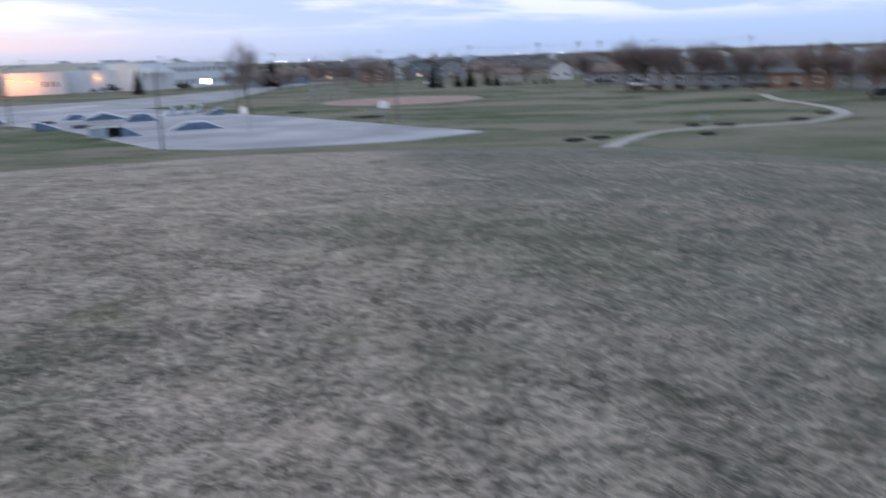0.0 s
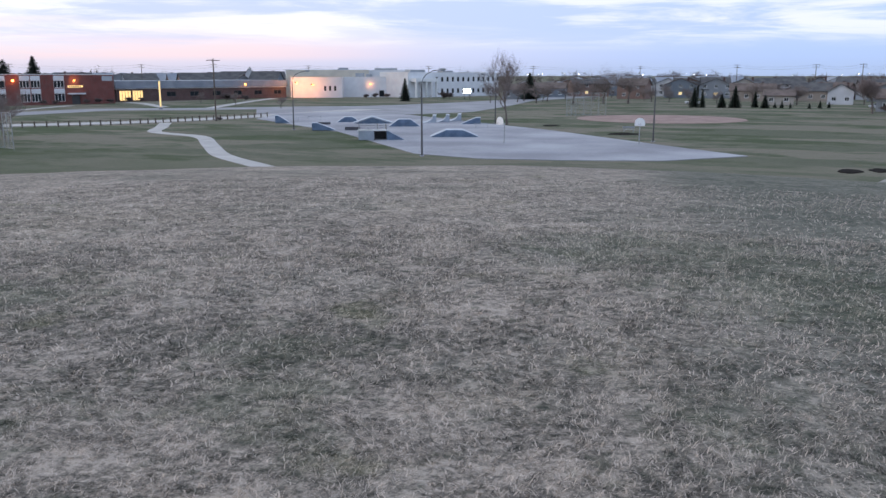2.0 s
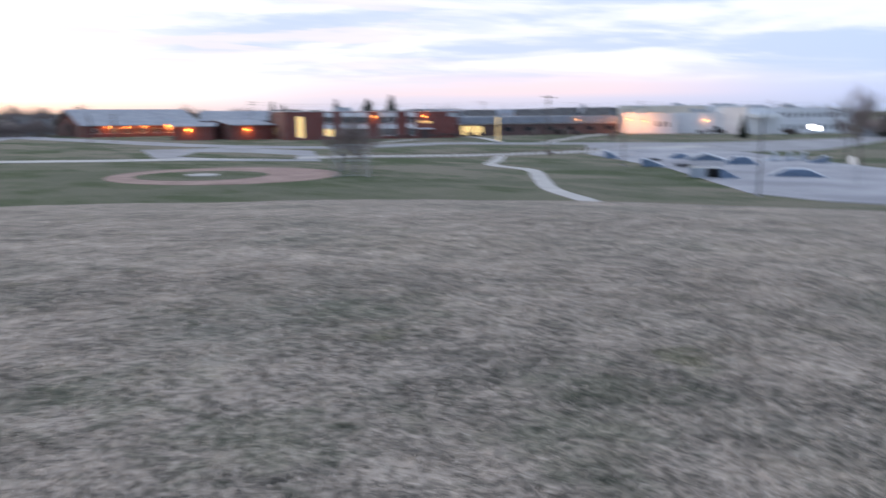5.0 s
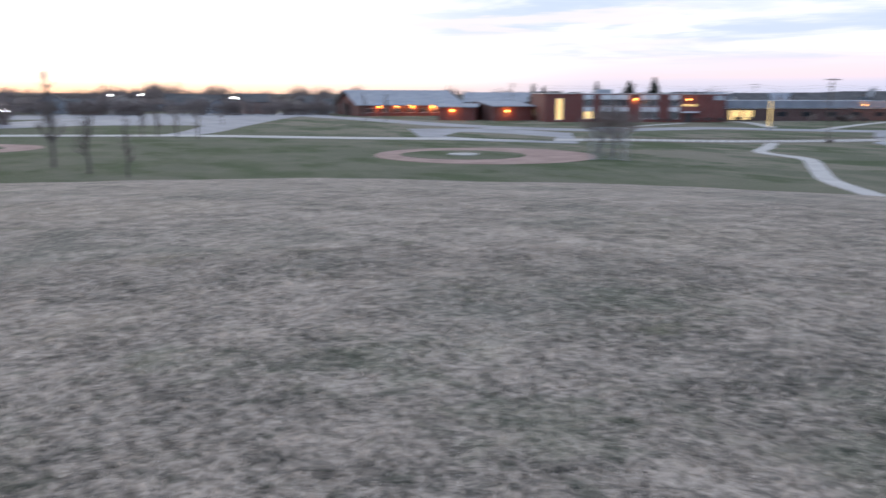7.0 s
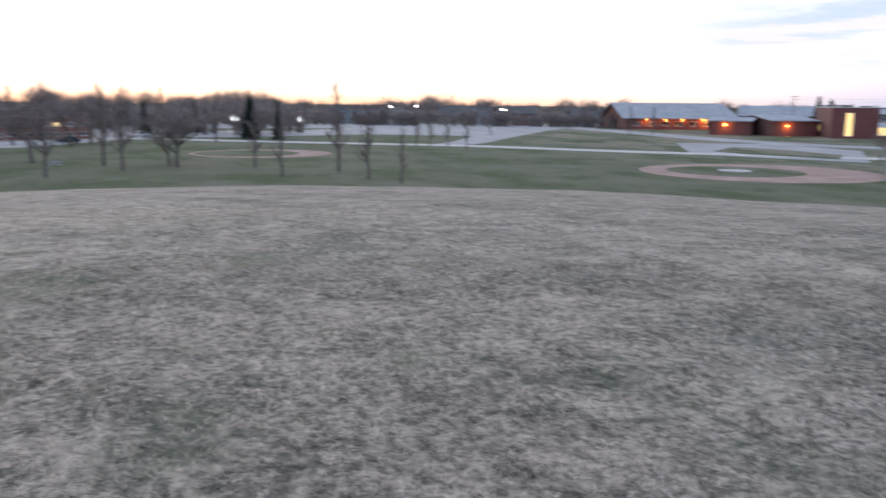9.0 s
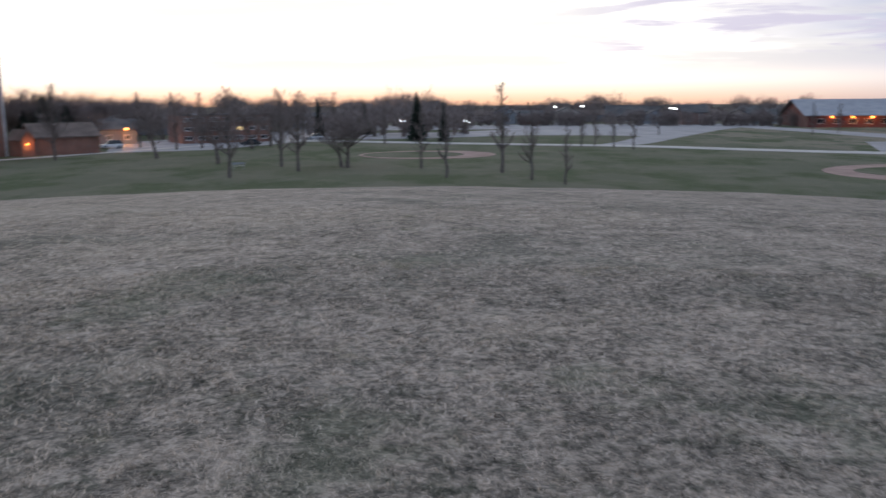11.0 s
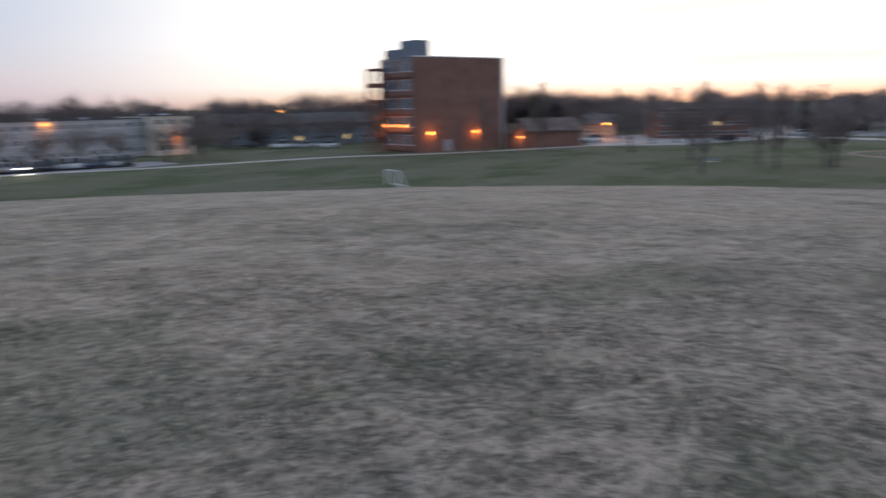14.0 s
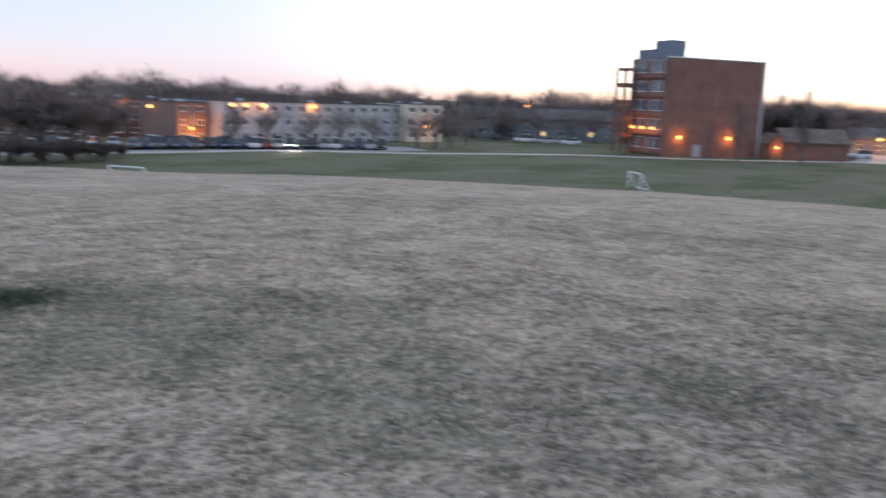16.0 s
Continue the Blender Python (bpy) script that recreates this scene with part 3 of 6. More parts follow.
strip("entrance_walk", [at(37.6, 288), at(36.5, 272), at(35.3, 240)], 3.0, 0.046, PATH, "pale concrete walk to the lit entrance", "path")
strip("hall_walk", [at(32.4, 232), at(30.35, 274), at(28.3, 322)], 3.0, 0.046, PATH, "pale concrete walk to the hall", "path")
strip("road_branch", [at(74.6, 177), at(72.6, 196), at(71.2, 226), at(69, 285), at(67, 345)], (7.0, 20.0), 0.04, ASPHALT, "wide grey asphalt drive leading to a parking lot", "road")
slab("street_apron", [at(29.5, 180), at(26, 176), at(22, 184), at(18, 190), at(15, 200), at(12.5, 240), at(11, 285), at(13.5, 285), at(17, 250), at(20.5, 241), at(25, 236), at(29.5, 222)], 0.033, ASPHALT, "broad grey asphalt apron between the street and the skate park", "road")
slab("parking_lot_1", [at(64, 330), at(71, 305), at(90, 290), at(91, 236), at(95, 206), at(101, 174), at(107.5, 171), at(107, 215), at(99, 262), at(92, 360), at(66, 372)], 0.03, ASPHALT, "pale grey asphalt parking lot", "parking lot")
slab("parking_lot_4", [at(66.3, 313), at(68.8, 262), at(71.4, 228), at(74.5, 235), at(80, 237), at(85.3, 222), at(91, 214), at(92, 240), at(90, 262), at(85, 264), at(80, 300), at(71, 331), at(66.3, 348)], 0.037, ASPHALT, "broad pale grey asphalt lot beyond the lane", "parking lot")
slab("parking_lot_2", [at(47.5, 150), at(58, 160), at(59, 207), at(53, 212), at(48, 190)], 0.034, ASPHALT, "grey asphalt bus loop beside the school street", "parking lot")
slab("traffic_island", [at(49.2, 157), at(54.5, 164), at(56.6, 172), at(55.5, 190), at(52, 182), at(49, 170)], 0.12, TURF, "grassed island in the asphalt bus loop", "traffic island")
strip("road_back", [at(170, 112), at(160, 116), at(150, 124), at(144, 131), at(136.5, 133), at(125, 146.5), at(118, 151), at(111.7, 161), at(105.7, 178), at(100, 200)], 2.2, 0.05, PATH, "pale concrete sidewalk behind the playing field", "sidewalk")
slab("parking_lot_3", [at(163, 113), at(150, 127), at(137, 136), at(134.5, 142), at(136, 150), at(149, 143), at(163, 130)], 0.045, ASPHALT, "grey asphalt car park beside the apartment blocks", "parking lot")


def infield(name, c, rx, ring_in, turn, label, mound=True):
    """A clay infield with a grass middle and a clay mound."""
    bm = bmesh.new()
    n = 56
    out = [(math.cos(2 * math.pi * i / n), math.sin(2 * math.pi * i / n)) for i in range(n)]
    prism(bm, [(x * rx, y * rx) for x, y in out], -0.3, 0.03)
    bmesh.ops.triangulate(bm, faces=[f for f in bm.faces if len(f.verts) > 4])
    ob = new(name, mesh_of(name, bm, CLAY))
    ob.matrix_world = Matrix.Translation((c[0], c[1], 0)) @ Matrix.Rotation(radians(turn), 4, "Z")
    tagged(ob, label, "baseball infield", kind="structure")
    if ring_in:
        bm = bmesh.new()
        prism(bm, [(x * ring_in - rx * 0.2, y * ring_in) for x, y in out], -0.3, 0.045)
        bmesh.ops.triangulate(bm, faces=[f for f in bm.faces if len(f.verts) > 4])
        part("infield_grass", bm, TURF, ob, "green grass diamond inside the clay")
    if ring_in and mound:
        bm = bmesh.new()
        prism(bm, [(x * 2.2 - rx * 0.2, y * 2.2) for x, y in out[::3]], -0.3, 0.16)
        bmesh.ops.triangulate(bm, faces=[f for f in bm.faces if len(f.verts) > 4])
        part("mound", bm, PATH, ob, "pale worn clay mound")


infield("infield_1", (-97.0, 71.0), 15.8, 9.0, 54, "reddish clay baseball infield ring with a grass middle")
infield("infield_3", at(86.7, 148), 12.0, 8.8, 86.7, "small tan clay baseball infield with a grass middle", False)
infield("infield_2", at(2.6, 174), 16.5, 0, 0, "pinkish clay baseball infield on the far lawn")


def soil_patch(az, r, w, d):
    bm = bmesh.new()
    n = 14
    prism(bm, [(math.cos(2 * math.pi * i / n) * w * random.uniform(0.7, 1.1), math.sin(2 * math.pi * i / n) * d * random.uniform(0.7, 1.1)) for i in range(n)], -0.1, 0.05)
    ob = new("soil_patch", mesh_of("soil_patch", bm, SOIL))
    ob.matrix_world = Matrix.Translation(at(az, r)) @ Matrix.Rotation(radians(az), 4, "Z")
    tagged(ob, "dark bare soil bed dug in the lawn", "soil bed", "soil beds")


for az, r, w, d in ((-9.0, 85, 1.1, 2.0), (-10.7, 87, 1.1, 2.0), (-17.6, 90, 1.0, 1.8), (-18.8, 100, 1.3, 2.2), (-23.1, 108, 1.4, 2.4), (-16.7, 100, 1.0, 2.0), (-24.5, 117, 1.1, 2.2), (-20, 145, 1.3, 3), (4.9, 128, 2.6, 2.6), (9.8, 147, 1.6, 2.2)):
    soil_patch(az, r, w, d)

# ---- buildings ----


def shell(ob, w, d, h, wall, roof, holes=(), parapet=0.4, roof_label="", cap=None, z0=0.0):
    """Walls round a block with openings in its front, and a flat roof behind a parapet."""
    bm = bmesh.new()
    wall_with_holes(bm, w, h, holes, z0=z0)
    part("front_wall", bm, wall, ob)
    part("side_wall", boxes((0, 0.3, 0.3, d, 0, h)), wall, ob)
    part("side_wall", boxes((w - 0.3, w, 0.3, d, 0, h)), wall, ob)
    part("back_wall", boxes((0.3, w - 0.3, d - 0.3, d, 0, h)), wall, ob)
    part("roof", boxes((0.3, w - 0.3, 0.3, d - 0.3, h - parapet - 0.2, h - parapet)), roof, ob, roof_label)
    bm = boxes((-0.08, w + 0.08, -0.08, 0.38, h, h + 0.18), (-0.08, 0.38, 0.38, d - 0.38, h, h + 0.18), (w - 0.38, w + 0.08, 0.38, d - 0.38, h, h + 0.18), (-0.08, w + 0.08, d - 0.38, d + 0.08, h, h + 0.18))
    part("parapet_cap", bm, cap or TRIM, ob)


def school_building():
    m, w = face(49.8, 263, 38.2, 279)
    ob = thing("school_building", m, "two-storey red brick school with window bays and white panels", "school")
    s = w / 57.0
    h = 8.6
    bays = [(12.2, 15.0), (17.5, 21.2), (21.6, 26.2), (30.0, 32.7), (33.0, 35.6), (39.3, 42.3)]
    holes, wins = [], []
    for k, (a, b) in enumerate(bays):
        a, b = a * s, b * s
        for z0, z1 in ((4.9, 7.0), (0.9, 3.3)):
            holes.append((a, b, z0, z1))
            wins.append((a, b, z0, z1, LIT if (k, z0) in ((0, 0.9),) else GLASS))
    tall = (3.6 * s, 5.6 * s, 0.6, 7.2)
    door = (44.2 * s, 46.6 * s, 0.0, 2.6)
    shell(ob, w, 26, h, BRICK, GREY_ROOF, holes + [tall, door])
    for x0, x1, z0, z1, pane in wins:
        window(ob, x0, x1, z0, z1, pane, mullions=2)
        part("spandrel_panel", boxes((x0, x1, -0.03, 0.0, z1 + 0.02, z1 + 1.3)), WHITE_WALL, ob, "white spandrel panel")
    window(ob, *tall, LIT, mullions=0, label="tall lit stair window")
    part("door", boxes((door[0], door[1], 0.15, 0.22, 0, 2.6)), DARK_TRIM, ob, "dark entrance door")
    part("canopy", boxes((43.0 * s, 47.8 * s, -1.6, 0.0, 2.9, 3.3)), WHITE_WALL, ob, "white entrance canopy")
    sign = part("sign", boxes((43.2 * s, 47.6 * s, -0.12, 0.0, 4.9, 5.5)), LIT, ob, "lit sign above the entrance")
    for k in range(6):
        part("lettering_bar", boxes((43.5 * s + k * 0.62, 43.9 * s + k * 0.62, -0.15, -0.12, 5.05, 5.35)), DARK_TRIM, sign)
    part("corner_panel", boxes((w - 3.6, w - 0.4, -0.05, 0.0, 6.8, 8.2)), GREY_WALL, ob, "grey panel high on the corner")
    part("roof_plant", boxes((18, 23, 8, 12, 8.0, 10.0)), GREY_WALL, ob, "grey plant box on the roof")
    for x, z in ((28.2 * s, 7.0), (45.2 * s, 7.0)):
        wall_lamp(m @ Matrix.Translation((x, 0, z)), "orange wall lamp on red brick", 380)


school_building()


def school_wing():
    m, w = face(38.1, 292, 27.5, 330)
    ob = thing("school_wing", m, "long one-storey brown brick wing with a deep grey fascia", "school wing")
    glass = [(1.0, 5.2, 0.3, 3.6), (5.6, 9.4, 0.3, 3.6)]
    more = [(18 + 9 * k, 21.5 + 9 * k, 1.4, 3.0) for k in range(6)]
    shell(ob, w, 30, 4.0, DULL_BRICK, GREY_ROOF, glass + more, parapet=0.1)
    for g in glass:
        window(ob, *g, LIT, DARK_TRIM, mullions=3, label="lit glazed entrance")
    for g in more:
        window(ob, *g, GLASS, DARK_TRIM, mullions=1)
    bm = boxes((-0.4, w + 0.4, -0.5, 1.2, 4.2, 6.6), (-0.4, w + 0.4, 1.2, 29.5, 6.3, 6.6))
    part("fascia", bm, GREY_ROOF, ob, "deep grey metal fascia")
    wall_lamp(m @ Matrix.Translation((w * 0.72, -0.5, 5.3)), "orange wall lamp on the grey fascia", 250)


school_wing()


def lit_pylon(az, r, h, w):
    ob = thing("lit_pylon", Matrix.Translation(at(az, r)) @ Matrix.Rotation(radians(az), 4, "Z"), "tall narrow pylon with a warm lit face", "pylon")
    part("base", boxes((-w, w, -0.5, 0.5, 0, 0.5)), CONCRETE, ob)
    part("column", boxes((-w / 2, w / 2, -0.2, 0.2, 0.5, h)), CREAM_WALL, ob)
    part("lit_face", boxes((-w / 2 + 0.08, w / 2 - 0.08, -0.24, -0.2, 0.8, h - 0.2)), LIT, ob, "warm glowing face")


lit_pylon(35.5, 226, 7.2, 0.5)


def hall_block(name, az0, r0, az1, r1, d, h, wall, label, rows=(), lamps=(), roof_units=()):
    m, w = face(az0, r0, az1, r1)
    ob = thing(name, m, label, "institution building")
    holes = []
    for x0, step, n, ww, z0, z1 in rows:
        holes += [(x0 + k * step, x0 + k * step + ww, z0, z1) for k in range(n)]
    shell(ob, w, d, h, wall, GREY_ROOF, holes)
    for o in holes:
        window(ob, *o, GLASS, DARK_TRIM, mullions=0)
    for x, y, ww, hh in roof_units:
        part("roof_unit", boxes((x, x + ww, y, y + 3, h - 0.4, h + hh)), GREY_WALL, ob, "grey ventilation unit on the roof")
    for x, z, e, *out in lamps:
        wall_lamp(m @ Matrix.Translation((x, 0, z)), "orange wall lamp on a pale wall", e, throw=out[0] if out else 0.0, colour=(1.0, 0.37, 0.11))
    return ob, m, w


hall_block("hall_building", 27.5, 345, 22.0, 345, 20, 10.4, CREAM_WALL, "tall pale rendered hall block with a flat roof", roof_units=((21, 6, 4, 1.0),))
hall_block("entrance_block", 27.2, 328, 23.8, 326, 15, 7.5, WHITE_WALL, "white rendered front block lit orange by its lamps", rows=((12.6, 1.9, 3, 0.8, 2.6, 4.4),), lamps=((2.4, 5.4, 3600, 4.6), (8.4, 4.8, 2600, 4.6)))
hall_block("link_block", 23.7, 334, 19.7, 330, 14, 7.6, WHITE_WALL, "pale grey rendered link block", rows=((14, 3, 1, 2.0, 0.2, 2.6),), lamps=((10.5, 5.0, 300),), roof_units=((4, 4, 3, 1.6), (8, 5, 2, 1.2)))
hall_block("upper_block", 22.0, 352, 19.2, 350, 14, 10.2, WHITE_WALL, "white flat-roofed upper storey block", roof_units=((2, 3, 9, 1.0),))
_, OM, OW = hall_block("office_block", 19.4, 322, 13.6, 358, 16, 9.3, WHITE_WALL, "white two-storey office block with two rows of square windows", rows=((15.0, 3.05, 13, 1.25, 5.9, 7.7), (15.0, 3.05, 13, 1.25, 1.4, 3.2)), roof_units=((6, 5, 8, 1.2), (24, 5, 6, 0.9)))


def colonnade(m):
    ob = thing("portico", m, "white portico with square columns", "portico")
    for k in range(5):
        part("column", boxes((0.4 + k * 2.7, 1.0 + k * 2.7, -3.0, -2.4, 0, 6.0)), TRIM, ob)
    part("entablature", boxes((0, 12, -3.1, -0.02, 6.0, 7.2)), TRIM, ob)


colonnade(OM @ Matrix.Translation((1.2, 0, 0)))


def sign_panel(az, r, w, h, z, label, lit=True):
    ob = thing("roadside_sign", Matrix.Translation(at(az, r)) @ Matrix.Rotation(radians(az), 4, "Z"), label, "sign")
    part("panel", boxes((-w / 2, w / 2, -0.15, 0.15, z, z + h)), COOL_LAMP if lit else BOARD, ob)
    for s in (-w / 3, w / 3):
        part("post", boxes((s - 0.08, s + 0.08, -0.08, 0.08, 0, z)), DARK_TRIM, ob)


sign_panel(15.4, 300, 2.6, 1.4, 2.2, "bright white lit roadside sign on two posts")


def gable_roof(bm, w, d, h, rise, over=0.5, along_x=True, thick=0.25):
    """Two pitched roof slabs over a block w by d, with the ridge along x or y."""
    if along_x:
        prof = [(-over, h - over * rise / (d / 2)), (d / 2, h + rise), (d + over, h - over * rise / (d / 2)), (d + over, h - over * rise / (d / 2) + thick), (d / 2, h + rise + thick), (-over, h - over * rise / (d / 2) + thick)]
        extrude_x(bm, prof, -over, w + over)
    else:
        prof = [(-over, h - over * rise / (w / 2)), (w / 2, h + rise), (w + over, h - over * rise / (w / 2)), (w + over, h - over * rise / (w / 2) + thick), (w / 2, h + rise + thick), (-over, h - over * rise / (w / 2) + thick)]
        a = [bm.verts.new((x, -over, z)) for x, z in prof]
        b = [bm.verts.new((x, d + over, z)) for x, z in prof]
        n = len(prof)
        bm.faces.new(a), bm.faces.new(b[::-1])
        for i in range(n):
            bm.faces.new((a[i], b[i], b[(i + 1) % n], a[(i + 1) % n]))


def gables(ob, w, d, h, rise, wall, along_x):
    for s in (0.02, (w if along_x else d) - 0.28):
        bm = bmesh.new()
        if along_x:
            extrude_x(bm, [(0.02, h), (d - 0.02, h), (d / 2, h + rise)], s, s + 0.26)
        else:
            a = [bm.verts.new((x, s, z)) for x, z in ((0.02, h), (w - 0.02, h), (w / 2, h + rise))]
            b = [bm.verts.new((v.co.x, s + 0.26, v.co.z)) for v in a]
            bm.faces.new(a), bm.faces.new(b[::-1])
            for i in range(3):
                bm.faces.new((a[i], b[i], b[(i + 1) % 3], a[(i + 1) % 3]))
        part("gable", bm, wall, ob)


def gable_block(name, az0, r0, az1, r1, d, h, rise, wall, roof, label, holes=(), pane=None, along_x=True, lamps=(), category="building", over=0.8, door=None):
    m, w = face(az0, r0, az1, r1)
    ob = thing(name, m, label, category)
    holes = list(holes) + ([door] if door else [])
    bm = bmesh.new()
    wall_with_holes(bm, w, h, holes)
    part("front_wall", bm, wall, ob)
    part("side_wall", boxes((0, 0.3, 0.3, d, 0, h)), wall, ob)
    part("side_wall", boxes((w - 0.3, w, 0.3, d, 0, h)), wall, ob)
    part("back_wall", boxes((0.3, w - 0.3, d - 0.3, d, 0, h)), wall, ob)
    gables(ob, w, d, h, rise, wall, along_x)
    bm = bmesh.new()
    gable_roof(bm, w, d, h, rise, over, along_x)
    part("roof", bm, roof, ob)
    for o in holes:
        if o is door:
            part("door", boxes((o[0], o[1], 0.12, 0.2, o[2], o[3])), DARK_TRIM, ob)
        else:
            window(ob, *o, pane or GLASS, TRIM, mullions=1)
    for x, z, e in lamps:
        wall_lamp(m @ Matrix.Translation((x, 0, z)), "orange wall lamp on brick", e, size=0.16 if category == "porch" else 0.27)
    return ob, m, w


# the low school hall with broad grey roofs
gable_block("low_school_hall", 62.3, 318, 55.4, 330, 40, 4.3, 5.2, BRICK, GREY_ROOF, "low brick school hall under a broad grey pitched roof", holes=[(3 + 5.2 * k, 5.6 + 5.2 * k, 1.2, 3.0) for k in range(6)], lamps=((7.8, 3.6, 800), (14.6, 3.6, 800), (20.8, 3.6, 900), (29.0, 3.6, 1800)), category="school", over=1.6)
gable_block("school_pavilion", 57.0, 274, 54.5, 272, 14, 4.2, 0.9, BRICK, GREY_ROOF, "small brick school pavilion with a shallow grey roof", lamps=((4.8, 3.2, 900),), category="school")
gable_block("school_entrance", 54.3, 282, 53.3, 281, 12, 3.6, 0.7, GREY_WALL, GREY_ROOF, "recessed school entrance with a lit door", holes=[(1.6, 3.6, 0.2, 2.6)], pane=LIT, category="school")
gable_block("school_classrooms", 53.2, 270, 50.6, 276, 26, 4.5, 1.4, BRICK, GREY_ROOF, "brick classroom block with a shallow grey roof", lamps=((4.6, 3.1, 900),), category="school")
gable_block("rear_school_hall", 55.2, 345, 50.2, 345, 26, 5.2, 3.6, BRICK, GREY_ROOF, "brick hall with a pale grey roof behind the entrance", category="school")
gable_block("glazed_link", 50.6, 282, 49.9, 276, 12, 4.4, 0.4, BRICK, GREY_ROOF, "short glazed link with warm lit windows", holes=[(0.5, 2.9, 1.4, 3.6)], pane=LIT, category="school")


def tower_block():
    m, w = face(118.9, 156, 113.1, 169)
    ob = thing("apartment_tower", m, "five-storey red brick apartment tower with a blank end wall", "apartment tower")
    h, d = 17.4, 12.0
    part("end_wall", boxes((0, w, 0, 0.35, 0, h)), BROWN_BRICK, ob, "blank brown brick end wall")
    # sunset light on the west edge, put in as a paler strip
    part("corner_strip", boxes((w, w + 0.5, -0.05, 0.6, 0, h)), PALE_WALL, ob, "pale strip for the sunset-lit corner edge")
    # the long side, with its rows of windows and balconies
    holes = [(1.2 + 5.2 * k, 5.2 + 5.2 * k, 1.2 + 3.4 * f, 3.2 + 3.4 * f) for k in range(2) for f in range(5)]
    bm = bmesh.new()
    wall_with_holes(bm, d, h, holes)
    flip = Matrix.Translation((0.35, d, 0)) @ Matrix.Rotation(radians(-90), 4, "Z")
    side = part("side_wall", bm, BROWN_BRICK, ob, m=flip)
    for o in holes:
        window(ob, *o, GLASS_PALE, TRIM, mullions=1, m=flip)
    for f in range(5):
        part("balcony_band", boxes((0.6, 11.4, -0.35, -0.02, 0.3 + 3.4 * f, 0.95 + 3.4 * f)), BROWN_BRICK, ob, "brick balcony front", m=flip)
    part("far_wall", boxes((w - 0.3, w, 0.35, d, 0, h)), CREAM_WALL, ob)
    part("back_wall", boxes((0.35, w - 0.3, d - 0.3, d, 0, h)), BROWN_BRICK, ob)
    part("roof", boxes((0.3, w - 0.3, 0.35, d - 0.3, h - 0.5, h - 0.2)), GREY_ROOF, ob)
    part("parapet_cap", boxes((-0.1, w + 0.55, -0.1, 0.4, h, h + 0.2)), TRIM, ob)
    part("penthouse", boxes((1.2, 6.6, 4.5, 11.5, h - 0.6, h + 1.7)), SIDING[5], ob, "grey lift housing on the roof")
    part("upper_penthouse", boxes((3.4, 6.8, 4.7, 9.5, h + 1.7, h + 3.4)), SIDING[5], ob)
    stair = part("stair_tower", boxes((-2.3, -0.12, d - 2.0, d + 1.0, 15.2, 15.7)), BROWN_BRICK, ob, "open brick stair tower with bare landings")
    for z in (2.8, 5.9, 9.0, 12.1):
        part("landing", boxes((-2.3, -0.12, d - 2.0, d + 1.0, z, z + 0.8)), BROWN_BRICK, stair)
    for x, y in ((-2.2, d - 1.9), (-0.3, d - 1.9), (-2.2, d + 0.9), (-0.3, d + 0.9)):
        part("stair_post", boxes((x - 0.22, x + 0.22, y - 0.22, y + 0.22, 0, 15.2)), BROWN_BRICK, stair)
    for x in (3.3, 14.2):
        wall_lamp(m @ Matrix.Translation((x, 0, 3.5)), "orange wall lamp at the foot of the brick tower", 520, size=0.28)
    part("door", boxes((6.6, 8.2, -0.06, 0.0, 0, 2.2)), GREY_WALL, ob, "grey steel service door")
    for u in (2.4, 5.6, 8.6):
        wall_lamp(m @ flip @ Matrix.Translation((u, -0.36, 4.9)), "orange lamp on the side of the apartment tower", 240, size=0.26)


tower_block()
gable_block("brick_hut", 111.5, 168, 107.8, 172, 7.5, 3.3, 2.2, BROWN_BRICK, BROWN_ROOF, "low brown brick hut with a pitched shingle roof", category="hut", over=0.4)
gable_block("hut_porch", 112.2, 166, 111.5, 167, 5, 3.0, 1.5, BROWN_BRICK, BROWN_ROOF, "small gabled brick porch lit by an orange lamp", along_x=False, lamps=((1.0, 2.2, 300),), category="porch", over=0.3)


def apartment_block(name, az0, r0, az1, r1, d, h, wall, label, cols, floors=3, lit=(), lamps=(), frame_mat=None, ww=1.5, panes=None):
    m, w = face(az0, r0, az1, r1)
    ob = thing(name, m, label, "apartment block")
    step = w / cols
    fh = h / floors
    holes = [(step * (k + 0.5) - ww / 2, step * (k + 0.5) + ww / 2, fh * f + fh * 0.34, fh * f + fh * 0.8) for k in range(cols) for f in range(floors)]
    shell(ob, w, d, h, wall, GREY_ROOF, holes, cap=DARK_TRIM)
    for i, o in enumerate(holes):
        window(ob, *o, LIT if i in lit else GLASS, frame_mat or TRIM, mullions=1)
    for k in range(1, cols, 3):
        part("downpipe", boxes((step * k - 0.06, step * k + 0.06, -0.1, 0.0, 0, h)), GREY_WALL, ob)
    for x, y in ((w * 0.2, d * 0.5), (w * 0.55, d * 0.4), (w * 0.8, d * 0.5)):
        part("roof_vent", boxes((x, x + 0.9, y, y + 0.9, h - 0.4, h + 0.5)), GREY_WALL, ob)
    for x, z, e, *out in lamps:
        wall_lamp(m @ Matrix.Translation((x, 0, z)), "orange wall lamp high on an apartment block", e, size=0.24, throw=out[0] if out else 0.0)
    return ob


